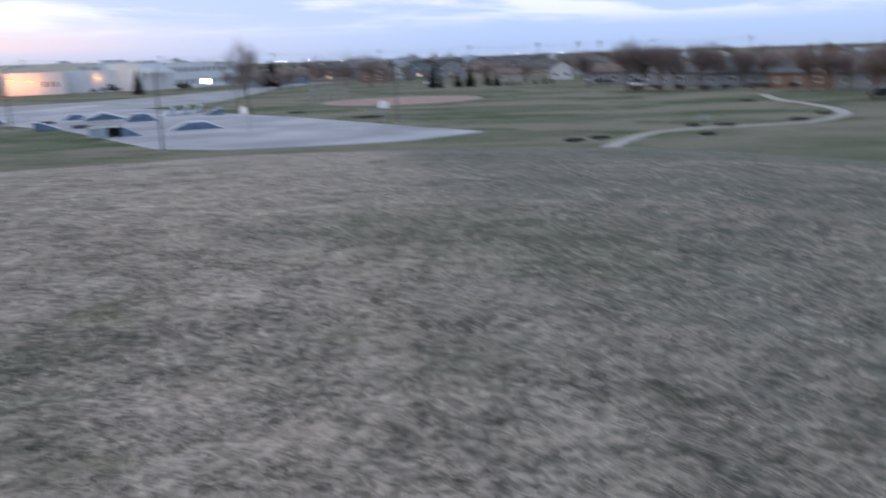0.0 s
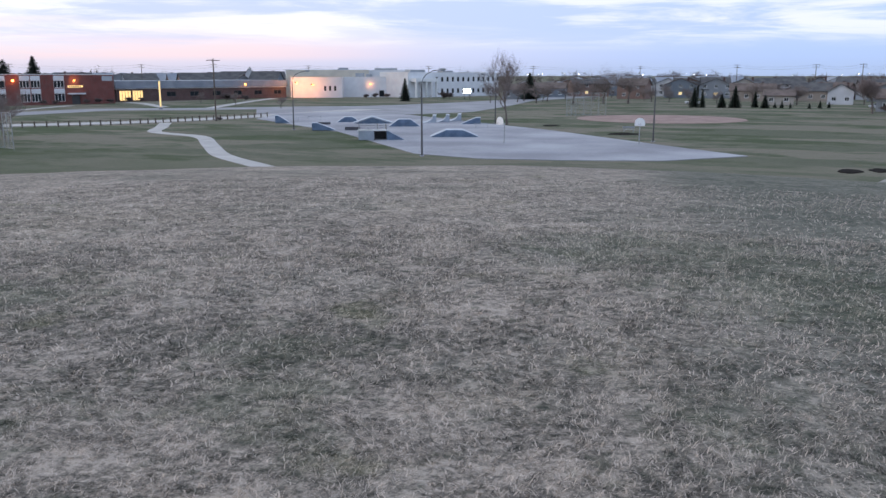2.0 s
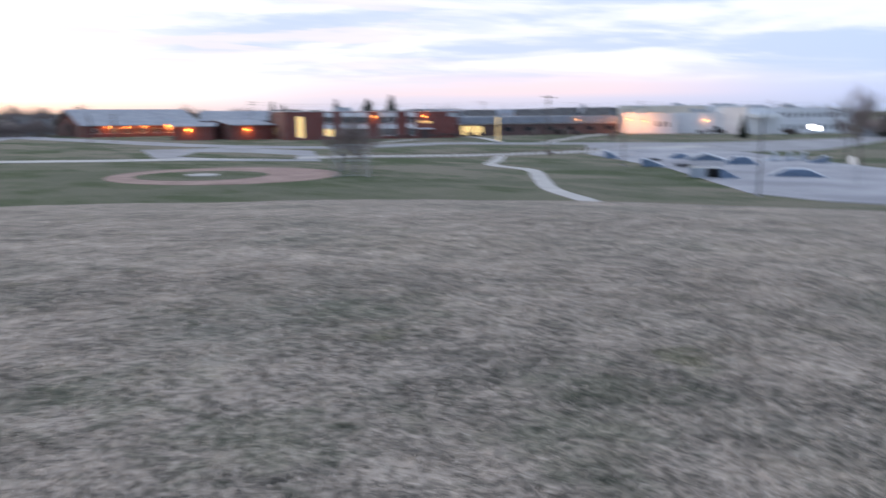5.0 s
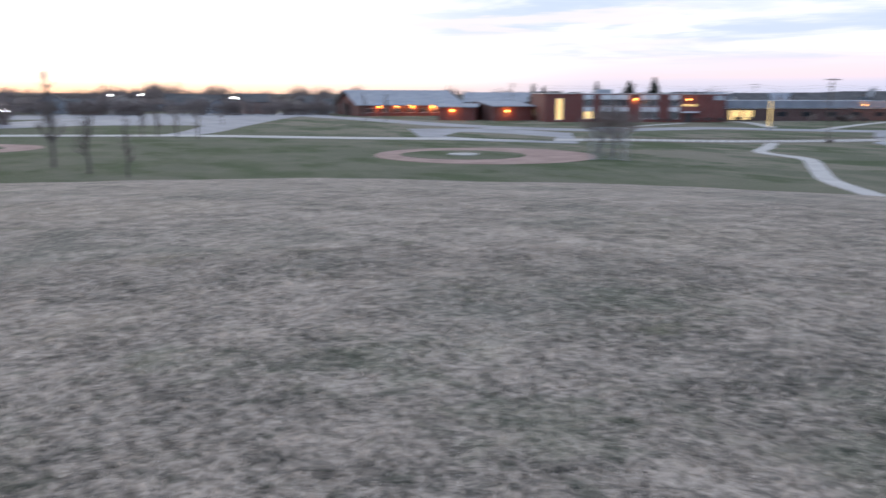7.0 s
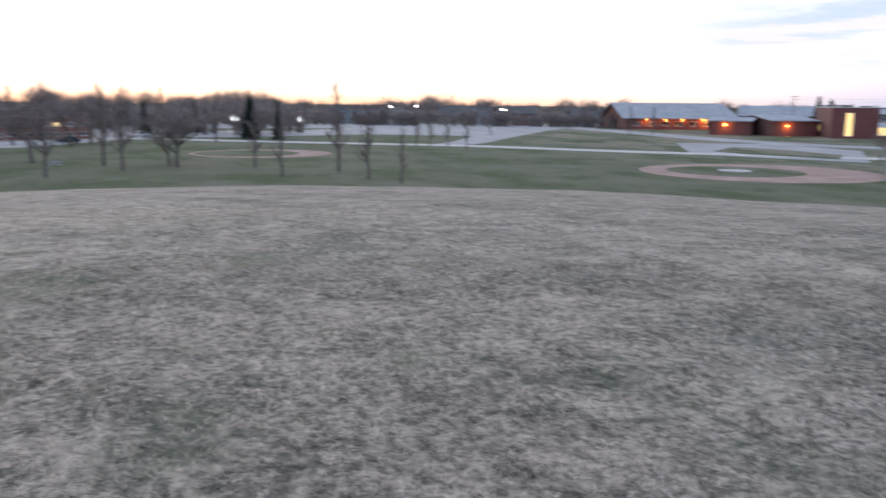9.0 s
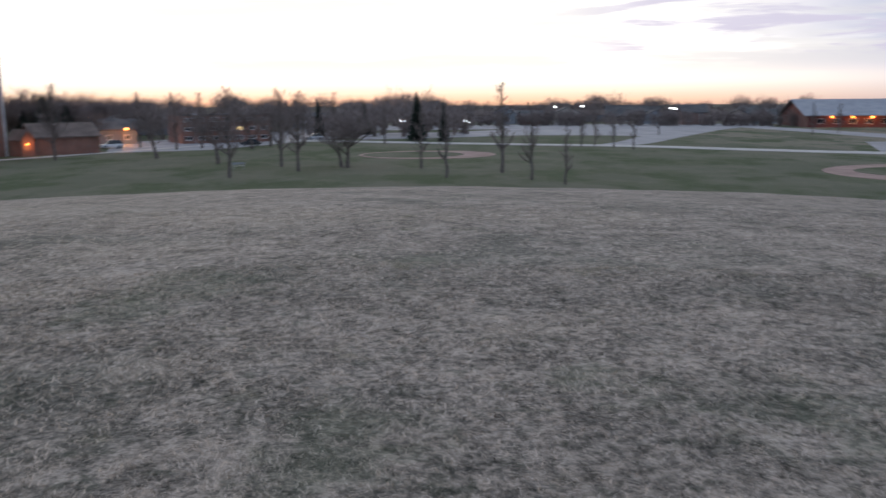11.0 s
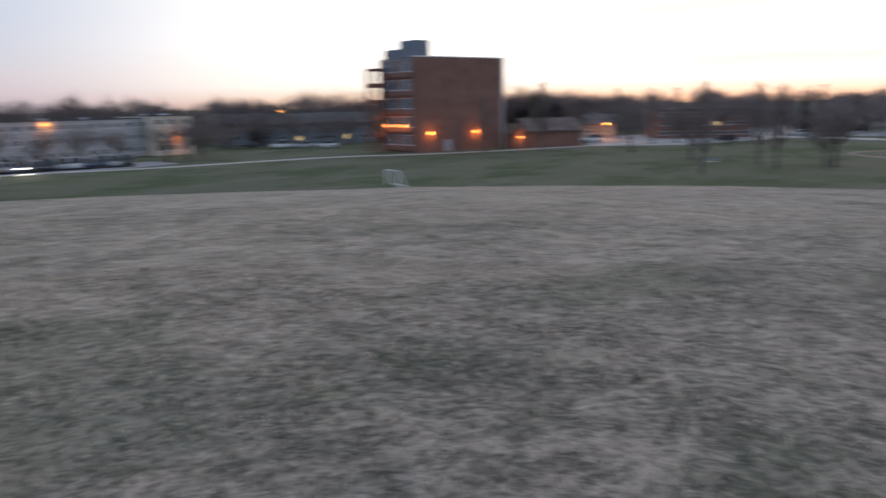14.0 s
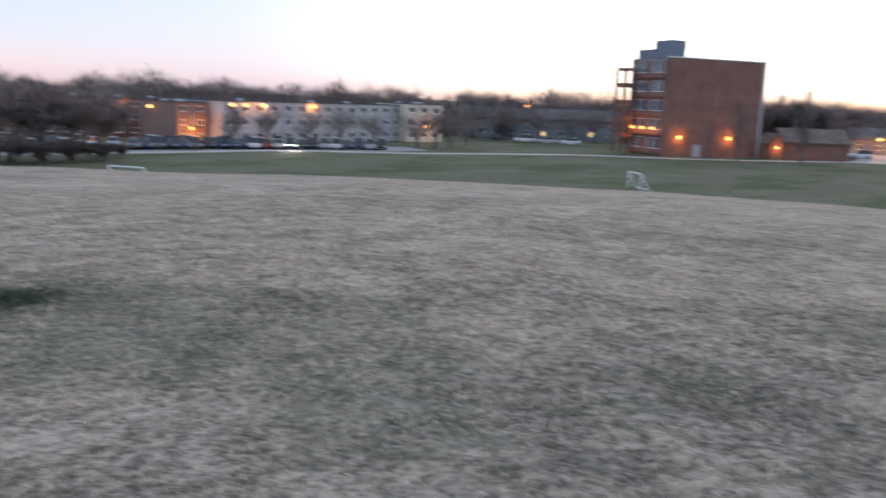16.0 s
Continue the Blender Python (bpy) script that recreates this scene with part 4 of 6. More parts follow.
apartment_block("white_apartment_block", 148.1, 142, 136.3, 172, 14, 7.0, PALE_WALL, "white rendered apartment block with small dark windows", 14, lamps=((4.6, 6.5, 320), (8.4, 6.5, 360), (19.5, 6.5, 420)))
apartment_block("cream_apartment_block", 136.0, 168, 133.6, 172, 14, 7.4, CREAM_WALL, "cream apartment block beside a lamp", 3, lamps=((4.5, 3.2, 350),))
apartment_block("orange_lit_block", 151.0, 141, 149.0, 144, 12, 6.6, SIDING[4], "brown block washed by an orange lamp", 2, lamps=((2.6, 2.6, 1200, 2.6),))
apartment_block("brown_apartment_block", 159, 158, 151.0, 158, 14, 6.8, DULL_BRICK, "brown brick apartment block behind bare trees", 8, lamps=((12.5, 5.6, 1600),))
apartment_block("brick_apartment_block", 102.8, 204, 97.2, 210, 14, 6.4, BROWN_BRICK, "brick and white apartment block behind a row of bare trees", 7, lit=(13,), ww=1.9)
apartment_block("far_brick_block", 165, 150, 160.5, 152, 14, 6.5, BROWN_BRICK, "brown brick apartment block behind bare trees", 4, lamps=((5, 2.6, 300),))


def house(az, r, w, d, h, rise, wall, roof, along_x, lit=False, turn=0.0):
    """A detached house: walls with windows and door, gables, pitched roof and chimney."""
    p = at(az, r)
    m = Matrix.Translation(p) @ Matrix.Rotation(radians(az + turn), 4, "Z") @ Matrix.Translation((-w / 2, 0, 0))
    ob = thing("house", m, "", "house", "houses round the park")
    holes = []
    floors = 2 if h > 4.5 else 1
    for f in range(floors):
        z = f * 2.7
        n = max(2, int(w / 3.5))
        holes += [(w * (k + 0.5) / n - 0.65, w * (k + 0.5) / n + 0.65, z + 1.0, z + 2.2) for k in range(n)]
    bm = bmesh.new()
    wall_with_holes(bm, w, h, holes)
    part("front_wall", bm, wall, ob)
    part("side_wall", boxes((0, 0.25, 0.3, d, 0, h)), wall, ob)
    part("side_wall", boxes((w - 0.25, w, 0.3, d, 0, h)), wall, ob)
    part("back_wall", boxes((0.25, w - 0.25, d - 0.25, d, 0, h)), wall, ob)
    gables(ob, w, d, h, rise, wall, along_x)
    bm = bmesh.new()
    gable_roof(bm, w, d, h, rise, 0.45, along_x, 0.2)
    part("roof", bm, roof, ob)
    part("chimney", boxes((w * 0.7, w * 0.7 + 0.7, d * 0.55, d * 0.55 + 0.7, h + rise * 0.3, h + rise + 0.5)), DULL_BRICK, ob)
    for i, o in enumerate(holes):
        window(ob, *o, LIT if lit and i == 1 else GLASS, TRIM, mullions=1)
    tone = wall.name.split("_")[-1]
    roofing = "dark" if roof is DARK_ROOF else "brown" if roof is BROWN_ROOF else "grey"
    tagged(ob, f"{'two-storey' if floors == 2 else 'single-storey'} {tone} house with a {roofing} pitched roof" + (" and a lit window" if lit else ""))
    return ob


rng = random.Random(11)
HOUSES = [(-3.0, 300, 14, 8, 3.4, 2.2, 3, True), (-4.6, 262, 8, 8, 2.7, 1.5, 1, True), (-8.1, 275, 7, 10, 3.8, 2.1, 0, False), (-9.8, 330, 10, 9, 3.2, 2.0, 0, True), (-0.8, 330, 12, 9, 4.8, 2.4, 2, False), (1.4, 335, 12, 9, 4.8, 2.4, 5, False),
          (-16.4, 205, 16, 9, 3.0, 1.8, 2, True), (-19.6, 196, 17, 9, 3.0, 1.8, 2, True), (-23.4, 186, 15, 9, 3.1, 2.0, 4, True), (-27.0, 178, 13, 9, 3.1, 2.0, 2, True), (-11.6, 225, 12, 8, 3.2, 2.0, 2, True), (-13.8, 222, 11, 8, 3.0, 2.0, 2, True), (-30.5, 172, 14, 9, 3.1, 2.0, 4, True)]
for az, r, w, d, h, rise, c, ax in HOUSES:
    house(az, r, w, d, h, rise, SIDING[c], DARK_ROOF if az < -12 else rng.choice((DARK_ROOF, BROWN_ROOF)), ax, lit=rng.random() < 0.15)
for k in range(56):
    az = -32 + k * 0.8 + rng.uniform(-0.3, 0.3)
    house(az, rng.uniform(300, 420), rng.uniform(10, 15), 9, rng.choice((3.2, 3.4, 4.9)), rng.uniform(1.8, 2.6), SIDING[rng.randrange(6)], rng.choice((DARK_ROOF, BROWN_ROOF, GREY_ROOF)), rng.random() < 0.6, rng.random() < 0.15, rng.uniform(-25, 25))
for k in range(28):
    az = 9.0 - 10.5 * rng.random() if k < 8 else 26.5 + (k - 8) * 1.25
    house(az, rng.uniform(365, 440), rng.uniform(10, 20), 10, rng.choice((4.9, 5.2)) if k < 8 else rng.uniform(5.4, 6.4), rng.uniform(2.2, 3) if k < 8 else rng.uniform(2.6, 3.6), SIDING[rng.randrange(6)], rng.choice((DARK_ROOF, GREY_ROOF)), rng.random() < 0.7, False, rng.uniform(-20, 20))
hall = house(29.6, 425, 30, 12, 6.6, 3.4, SIDING[0], DARK_ROOF, True)
bm = bmesh.new()
gable_roof(bm, 9, 8, 6.8, 5.2, 0.4, False, 0.2)
part("front_gable", bm, DARK_ROOF, hall, m=Matrix.Translation((9, -1.5, 0)))
bm = boxes((0.2, 8.8, 0.0, 1.45, 0, 6.8))
a = [bm.verts.new((x, 0.0, z)) for x, z in ((0.2, 6.8), (8.8, 6.8), (4.5, 11.8))]
b = [bm.verts.new((v.co.x, 7.5, v.co.z)) for v in a]
bm.faces.new(a), bm.faces.new(b[::-1])
for i in range(3):
    bm.faces.new((a[i], b[i], b[(i + 1) % 3], a[(i + 1) % 3]))
part("gable_wall", bm, SIDING[0], hall, m=Matrix.Translation((9, -1.5, 0)))
for k in range(9):
    az = 2.4 - k * 1.55 + rng.uniform(-0.25, 0.25)
    house(az, rng.uniform(335, 362), rng.uniform(8, 10.5), 9, 4.9, rng.uniform(2.0, 2.7), SIDING[(0, 2, 0, 1, 5, 0, 2, 1, 0)[k]], DARK_ROOF, k % 3 > 0, k == 4, rng.uniform(-12, 12))
for k in range(9):
    az = 64.5 + k * 2.5 + rng.uniform(-0.6, 0.6)
    house(az, rng.uniform(350, 372), rng.uniform(9, 12), 9, rng.choice((3.2, 4.9)), rng.uniform(2.2, 3.0), SIDING[(2, 3, 4, 2, 3, 1, 4, 2, 1)[k]], DARK_ROOF, k % 2 == 0, False, rng.uniform(-15, 15))
for k in range(16):
    az = 64 + k * 1.7 + rng.uniform(-0.5, 0.5)
    house(az, rng.uniform(385, 470), rng.uniform(12, 20), 10, rng.choice((3.2, 4.9)), rng.uniform(1.8, 2.6), SIDING[rng.randrange(1, 6)], rng.choice((DARK_ROOF, BROWN_ROOF)), True, rng.random() < 0.1, rng.uniform(-20, 20))
for az, r, w in ((107.0, 262, 12), (104.4, 270, 13), (109.4, 268, 11), (123.6, 205, 12), (126.8, 200, 13), (130.4, 205, 14), (91.5, 330, 15), (94.5, 320, 14), (106.7, 209, 8)):
    house(az, r, w, 9, 4.9 if az > 120 else 3.4, 2.2, SIDING[2 if az > 120 else 5], DARK_ROOF, True, rng.random() < 0.3)

# ---- trees ----


def branch_mesh(seed, h, spread, trunk_r, levels=4, twigs=3, lean=0.03, upright=0.5, fork=0.17, thick=0.55, tone=None):
    """Two meshes of one bare tree: the trunk with its limbs, and the fine twigs."""
    rg = random.Random(seed)
    wood, fine = bmesh.new(), bmesh.new()

    def grow(p, d, length, r, level):
        segs = 3 if level < 2 else 2
        for _ in range(segs):
            d = (d + Vector((rg.uniform(-1, 1), rg.uniform(-1, 1), rg.uniform(-0.3, 0.7))) * (0.10 + 0.04 * level)).normalized()
            q = p + d * (length / segs)
            tube(wood if level < 3 else fine, p, q, r, r * 0.8, 6 if level == 0 else 4 if level < 3 else 3)
            p, r = q, r * 0.8
            if ((level and level < levels) or (level == 0 and _ > 0)) and (level < 2 or rg.random() < thick):
                side_shoot(p, d, length * 0.55, r * 0.6, level + 1)
        if level < levels:
            n = 2 if level else rg.choice((3, 4))
            for k in range(n):
                side_shoot(p, d, length * rg.uniform(0.6, 0.85), r * rg.uniform(0.6, 0.8), level + 1)
        else:
            for _ in range(twigs):
                v = (d + Vector((rg.uniform(-1, 1), rg.uniform(-1, 1), rg.uniform(-0.5, 0.9))) * 0.9).normalized()
                a = p - d * rg.uniform(0, length * 0.8)
                ln = rg.uniform(0.4, 1.1) * h * 0.12
                b = a + v * ln
                s = v.cross(Vector((rg.uniform(-1, 1), rg.uniform(-1, 1), rg.uniform(-1, 1)))).normalized() * 0.0095
                fine.faces.new([fine.verts.new(x) for x in (a - s, a + s, b)])
                c = a + v * ln * 0.5
                u = (v + Vector((rg.uniform(-1, 1), rg.uniform(-1, 1), rg.uniform(-1, 1))) * 0.8).normalized()
                fine.faces.new([fine.verts.new(x) for x in (c - s, c + s, c + u * ln * 0.5)])

    def side_shoot(p, d, length, r, level):
        a = rg.uniform(0, 2 * math.pi)
        out = Vector((math.cos(a) * spread, math.sin(a) * spread, rg.uniform(-0.15, upright * 1.4)))
        grow(p, (d * 0.7 + out).normalized(), length, max(r, 0.012), level)

    grow(Vector((0, 0, -0.2)), Vector((rg.uniform(-lean, lean), rg.uniform(-lean, lean), 1)).normalized(), h * fork, trunk_r, 0)
    top = max(v.co.z for v in fine.verts)
    for b in (wood, fine):
        for v in b.verts:
            v.co *= h / top
    return mesh_of("trunk", wood, BARK), mesh_of("crown", fine, tone or TWIG)


BARE = [branch_mesh(3, 10, 1.1, 0.17, upright=0.55), branch_mesh(8, 10, 0.95, 0.16, upright=0.75), branch_mesh(21, 10, 1.2, 0.18, upright=0.45), branch_mesh(34, 10, 0.8, 0.15, upright=0.9), branch_mesh(47, 10, 1.1, 0.17, upright=0.6)]
THICKET = [branch_mesh(70, 6, 1.0, 0.1, twigs=9, upright=0.45, fork=0.16, thick=0.9, tone=DARK_TWIG), branch_mesh(77, 6, 1.1, 0.1, twigs=9, upright=0.35, fork=0.14, thick=0.9, tone=DARK_TWIG)]
DENSE = [branch_mesh(81, 10, 1.0, 0.2, twigs=6, upright=0.6, thick=1.0, tone=MID_TWIG), branch_mesh(86, 10, 1.15, 0.2, twigs=6, upright=0.5, thick=1.0, tone=MID_TWIG), branch_mesh(93, 10, 0.9, 0.2, twigs=5, upright=0.8, thick=1.0, tone=MID_TWIG)]


def leader_mesh(seed, h, width, limbs=34):
    """A slim bare tree: one leader to the top, with short limbs that rise beside it."""
    rg = random.Random(seed)
    wood, fine = bmesh.new(), bmesh.new()
    spine = [Vector((0, 0, -0.2))]
    for k in range(1, 9):
        spine.append(Vector((rg.uniform(-0.1, 0.1), rg.uniform(-0.1, 0.1), h * k / 8)))
    for k, (a, b) in enumerate(zip(spine, spine[1:])):
        tube(wood, a, b, 0.2 * (1 - k / 8.3), 0.2 * (1 - (k + 1) / 8.3) + 0.008, 6)

    def twig(a, v, ln, r):
        s = v.cross(Vector((rg.uniform(-1, 1), rg.uniform(-1, 1), rg.uniform(-1, 1)))).normalized() * r
        fine.faces.new([fine.verts.new(x) for x in (a - s, a + s, a + v * ln)])

    for k in range(limbs):
        t = 0.2 + 0.76 * (k + rg.random()) / limbs
        u = t * 8
        p = spine[int(u)].lerp(spine[min(8, int(u) + 1)], u % 1)
        ang = rg.uniform(0, 6.28)
        ln = width * (1.12 - t) ** 0.7 * rg.uniform(0.6, 1.2)
        d = Vector((math.cos(ang), math.sin(ang), rg.uniform(0.6, 1.5))).normalized()
        mid = p + d * ln * 0.5
        d2 = (d + Vector((0, 0, 0.5))).normalized()
        tube(wood, p, mid, 0.08 * (1.2 - t), 0.05 * (1.2 - t), 4)
        tube(wood, mid, mid + d2 * ln * 0.5, 0.05 * (1.2 - t), 0.014, 3)
        for _ in range(22):
            a = p.lerp(mid, rg.random()) if rg.random() < 0.4 else mid + d2 * ln * 0.5 * rg.random()
            v = (d2 + Vector((rg.uniform(-1, 1), rg.uniform(-1, 1), rg.uniform(-0.4, 0.8))) * 0.9).normalized()
            twig(a, v, ln * rg.uniform(0.25, 0.6), 0.015)
            twig(a + v * ln * 0.15, (v + Vector((rg.uniform(-1, 1), rg.uniform(-1, 1), rg.uniform(-1, 1))) * 0.7).normalized(), ln * 0.3, 0.013)
    return mesh_of("trunk", wood, BARK), mesh_of("crown", fine, TWIG)


SLIM = [leader_mesh(1, 10, 2.0), leader_mesh(2, 10, 1.7), leader_mesh(3, 10, 2.3), leader_mesh(4, 10, 1.9)]
PARK = [leader_mesh(5, 10, 3.0, 40), leader_mesh(6, 10, 3.4, 44), leader_mesh(7, 10, 2.8, 38)] + BARE[:2]
trng = random.Random(5)


def tree(az, r, h, kinds=None, wide=1.0, label="bare deciduous tree with fine brown twigs", group="bare trees", category="tree", name="tree"):
    trunk, crown = trng.choice(kinds or BARE)
    base = 6.0 if kinds is THICKET else 10.0
    p = at(az, r)
    p.z = ground_z(p.x, p.y) if r < 110 else 0.0
    s = h / base
    ob = thing(name, Matrix.Translation(p) @ Matrix.Rotation(trng.uniform(0, 6.28), 4, "Z") @ Matrix.Diagonal((s * wide, s * wide, s, 1)), label, category, group)
    part("trunk", trunk, BARK, ob)
    part("crown", crown, TWIG, ob)
    return ob


def spruce_mesh(seed, h=10.0, width=2.3):
    rg = random.Random(seed)
    trunk, need = bmesh.new(), bmesh.new()
    tube(trunk, (0, 0, -0.2), (0, 0, h * 0.95), 0.16, 0.02, 6)
    z = h * 0.06
    while z < h * 0.985:
        t = z / h
        reach = width * (1 - t) ** 0.85 + 0.12
        n = int(9 + 12 * (1 - t))
        for k in range(n):
            a = 2 * math.pi * (k + rg.random()) / n
            ln = reach * rg.uniform(0.65, 1.12)
            d = Vector((math.cos(a), math.sin(a), 0))
            side = Vector((-d.y, d.x, 0))
            prev = Vector((0, 0, z + rg.uniform(-0.1, 0.1)))
            for j in range(4):
                q = prev + d * ln / 4 + Vector((0, 0, (-0.10 + 0.035 * j) * ln))
                w = ln * 0.2 * (1 - j / 5) + 0.06
                for sgn in (-1, 1):
                    tip = q + side * sgn * w * rg.uniform(0.8, 1.4) + d * w * 0.6 + Vector((0, 0, -0.3 * w))
                    need.faces.new([need.verts.new(x) for x in (prev, q, tip)])
                need.faces.new([need.verts.new(x) for x in (prev, q + Vector((0, 0, -w)), q + d * w)])
                prev = q
        z += h * 0.028 * (1.3 - t * 0.6)
    return mesh_of("trunk", trunk, BARK), mesh_of("foliage", need, NEEDLE)


SPRUCE = [spruce_mesh(1), spruce_mesh(2, width=2.7), spruce_mesh(3, width=1.9)]


def spruce(az, r, h, wide=1.0):
    wide *= 1.5
    trunk, fol = trng.choice(SPRUCE)
    s = h / 10.0
    ob = thing("spruce", Matrix.Translation(at(az, r)) @ Matrix.Rotation(trng.uniform(0, 6.28), 4, "Z") @ Matrix.Diagonal((s * wide, s * wide, s, 1)), "dark green spruce with drooping branches", "conifer", "spruces")
    part("trunk", trunk, BARK, ob)
    part("foliage", fol, NEEDLE, ob)


# park trees on the sunset side
for az, r, h, kd in ((81.6, 108, 10.9, SLIM), (79.6, 98, 8.6, BARE), (77.3, 92.5, 6.2, SLIM), (85.4, 101, 8.6, SLIM), (87.1, 116, 8.4, BARE), (92.1, 119, 7.6, BARE), (92.5, 120, 7.2, BARE), (96.5, 123, 8.2, BARE), (95.4, 114, 7.8, BARE), (100.6, 132, 8.0, BARE), (99.9, 106, 8.2, BARE), (104.4, 150, 8.6, BARE), (110.4, 152, 9.2, BARE), (75.4, 176, 6.6, SLIM), (74.2, 170, 7.0, SLIM), (72.9, 164, 7.2, SLIM), (76.3, 175, 6.4, SLIM), (114.2, 152, 7.6, BARE), (116.0, 154, 6.0, SLIM), (71.3, 240, 7, BARE), (62.0, 250, 8.5, BARE), (60.5, 262, 8.0, BARE), (103.2, 178, 8.4, BARE), (101.6, 182, 8.8, BARE), (98.4, 176, 8.6, BARE), (97.2, 184, 9.0, BARE), (95.0, 190, 8.6, BARE), (93.0, 200, 9.0, BARE), (89.6, 190, 8.0, SLIM), (105.4, 190, 8.6, BARE)):
    tree(az, r, h * (1.3 if az > 88 else 1.05), SLIM if kd is SLIM or az < 88 else PARK, 1.15)
for az, r, h in ((112.4, 184, 12.5), (111.4, 186, 14.6), (110.3, 190, 13.2), (109.2, 200, 11.0), (107.6, 236, 12.6), (106.2, 244, 12.8), (104.8, 250, 12.0)):
    tree(az, r, h, DENSE, 1.0, "dense dark bare tree behind the brick hut")
# along the school street
for az, r, h, kd in ((45.3, 122, 8.6, BARE), (46.2, 128, 7.5, BARE), (44.6, 130, 7.0, BARE), (44.8, 196, 5.5, BARE), (12.7, 149, 13.8, [BARE[3]]), (6.3, 262, 13.0, BARE), (4.7, 262, 12.4, BARE), (8.3, 260, 9.5, BARE), (10.0, 280, 8.0, BARE), (27.9, 225, 4, BARE), (30.8, 250, 4.5, BARE), (33.0, 262, 4, BARE)):
    tree(az, r, h, kd, 0.62 if az == 12.7 else 1.0)
# on the far lawn's edge
for az, r, h in ((-12.4, 200, 10.2), (-13.4, 206, 9.5), (-14.6, 198, 10.8), (-15.5, 205, 9.4), (-17.0, 202, 8.8), (-18.3, 214, 9.2), (-19.6, 210, 8.8), (-21.2, 206, 8.4), (-23.6, 190, 8.8), (-24.6, 186, 8.6), (-25.8, 190, 8.0), (-27.0, 160, 8.8), (-28.2, 158, 9.4), (-29.6, 160, 9.2), (-9.9, 230, 7.4)):
    tree(az, r - 16, h * trng.uniform(0.9, 1.25), DENSE, 0.85, "dense dark bare tree at the lawn's edge")
# round the apartments
for az, r, h, w in ((162.5, 108, 8.0, 1.4), (160.6, 106, 8.4, 1.4), (158.8, 107, 8.6, 1.4), (157.2, 108, 8.2, 1.3), (155.6, 112, 7.4, 1.2), (153.4, 176, 14.5, 1.1), (147.5, 137, 7.2, 1.1), (145.4, 138, 7.6, 1.1), (142.6, 141, 7.8, 1.1), (140.4, 144, 7.6, 1.1), (138.2, 147, 7.4, 1.1), (135.2, 149, 7.8, 1.2), (134.0, 152, 8.6, 1.2), (133.0, 155, 8.4, 1.2), (131.0, 190, 9.6, 1.3), (129.0, 196, 9.4, 1.3), (127.0, 192, 10.0, 1.3), (125.0, 195, 9.6, 1.2), (123.4, 192, 8.8, 1.2), (112.4, 184, 10.4, 1.2), (111.3, 188, 11.4, 1.2), (110.0, 190, 9.8, 1.2), (108.6, 196, 9.2, 1.2), (131.9, 165, 6.5, 1.2)):
    tree(az, r, h * (1.22 if az > 154 else 1.0), DENSE if az > 154 else None, w * (0.9 if az > 154 else 1.0))
for az, r, h in ((163, 104, 3.4), (161.8, 103, 3.0), (160.2, 102, 3.6), (158.8, 103, 3.2), (157.4, 104, 3.4), (156.2, 106, 2.8), (155.2, 108, 2.6), (154.5, 112, 2.2)):
    tree(az, r, h, THICKET, 1.3, "dense bare shrub with tangled twigs", "bare shrubs", "shrub", "shrub")
for az, r, h in ((20.8, 312, 2.2), (21.6, 314, 2.4), (22.2, 313, 2.0), (17.0, 300, 3.2), (16.6, 303, 2.8), (36.6, 290, 1.8), (37.4, 287, 2.0), (31.9, 165, 1.0), (-10.6, 222, 2), (-11.2, 221, 1.8), (46.4, 257, 1.8), (45.8, 258, 1.6), (42.3, 266, 2.0), (41.6, 267, 1.8), (39.9, 270, 2.0), (39.2, 271, 2.2), (38.5, 272, 2.0), (31.4, 282, 3.4), (30.2, 290, 2.4)):
    tree(az, r, h, THICKET, 1.2, "low bare shrub beside a building", "bare shrubs", "shrub", "shrub")
for az, r, h, w in ((42.7, 300, 14.6, 1.2), (44.3, 300, 13.4, 1.1), (46.4, 302, 13.2, 1.0), (49.9, 292, 11.4, 0.9), (50.6, 296, 12.4, 0.8), (19.6, 280, 7.6, 0.9), (11.2, 303, 9.4, 1.0), (87.4, 205, 12.0, 0.5), (85.6, 200, 9.6, 0.5), (110.9, 182, 11.0, 1.3), (109.6, 186, 9.0, 1.2), (94, 240, 9.5, 0.8), (91, 250, 9.8, 0.8), (112.0, 180, 8.0, 1.1)):
    spruce(az, r, h, w)
ytr = random.Random(17)
for k in range(54):
    tree(ytr.uniform(-30, 14), ytr.uniform(255, 330), ytr.uniform(4.5, 7.5), None, 1.2)
for az, h, w in ((0.5, 5.6, 0.8), (0.0, 5.0, 0.65), (-1.2, 3.8, 0.9), (-2.0, 5.9, 0.85), (-3.2, 4.2, 0.7), (-3.8, 3.6, 0.9), (-4.4, 1.7, 0.9), (-4.8, 2.1, 0.8), (-5.3, 1.6, 0.9), (-6.4, 1.5, 1.0), (-7.0, 2.3, 0.7), (-7.5, 1.7, 0.9), (-10.9, 2.2, 1.0), (-11.6, 1.8, 1.0)):
    spruce(az, trng.uniform(236, 246), h, w)
for az in (-13.0, -14.4, -15.8, -17.4, -18.6, -20.2, -21.0, -22.6):
    tree(az, trng.uniform(176, 186), trng.uniform(1.4, 2.2), THICKET, 1.6, "low dark hedge shrub at the lawn's edge", "bare shrubs", "shrub", "shrub")


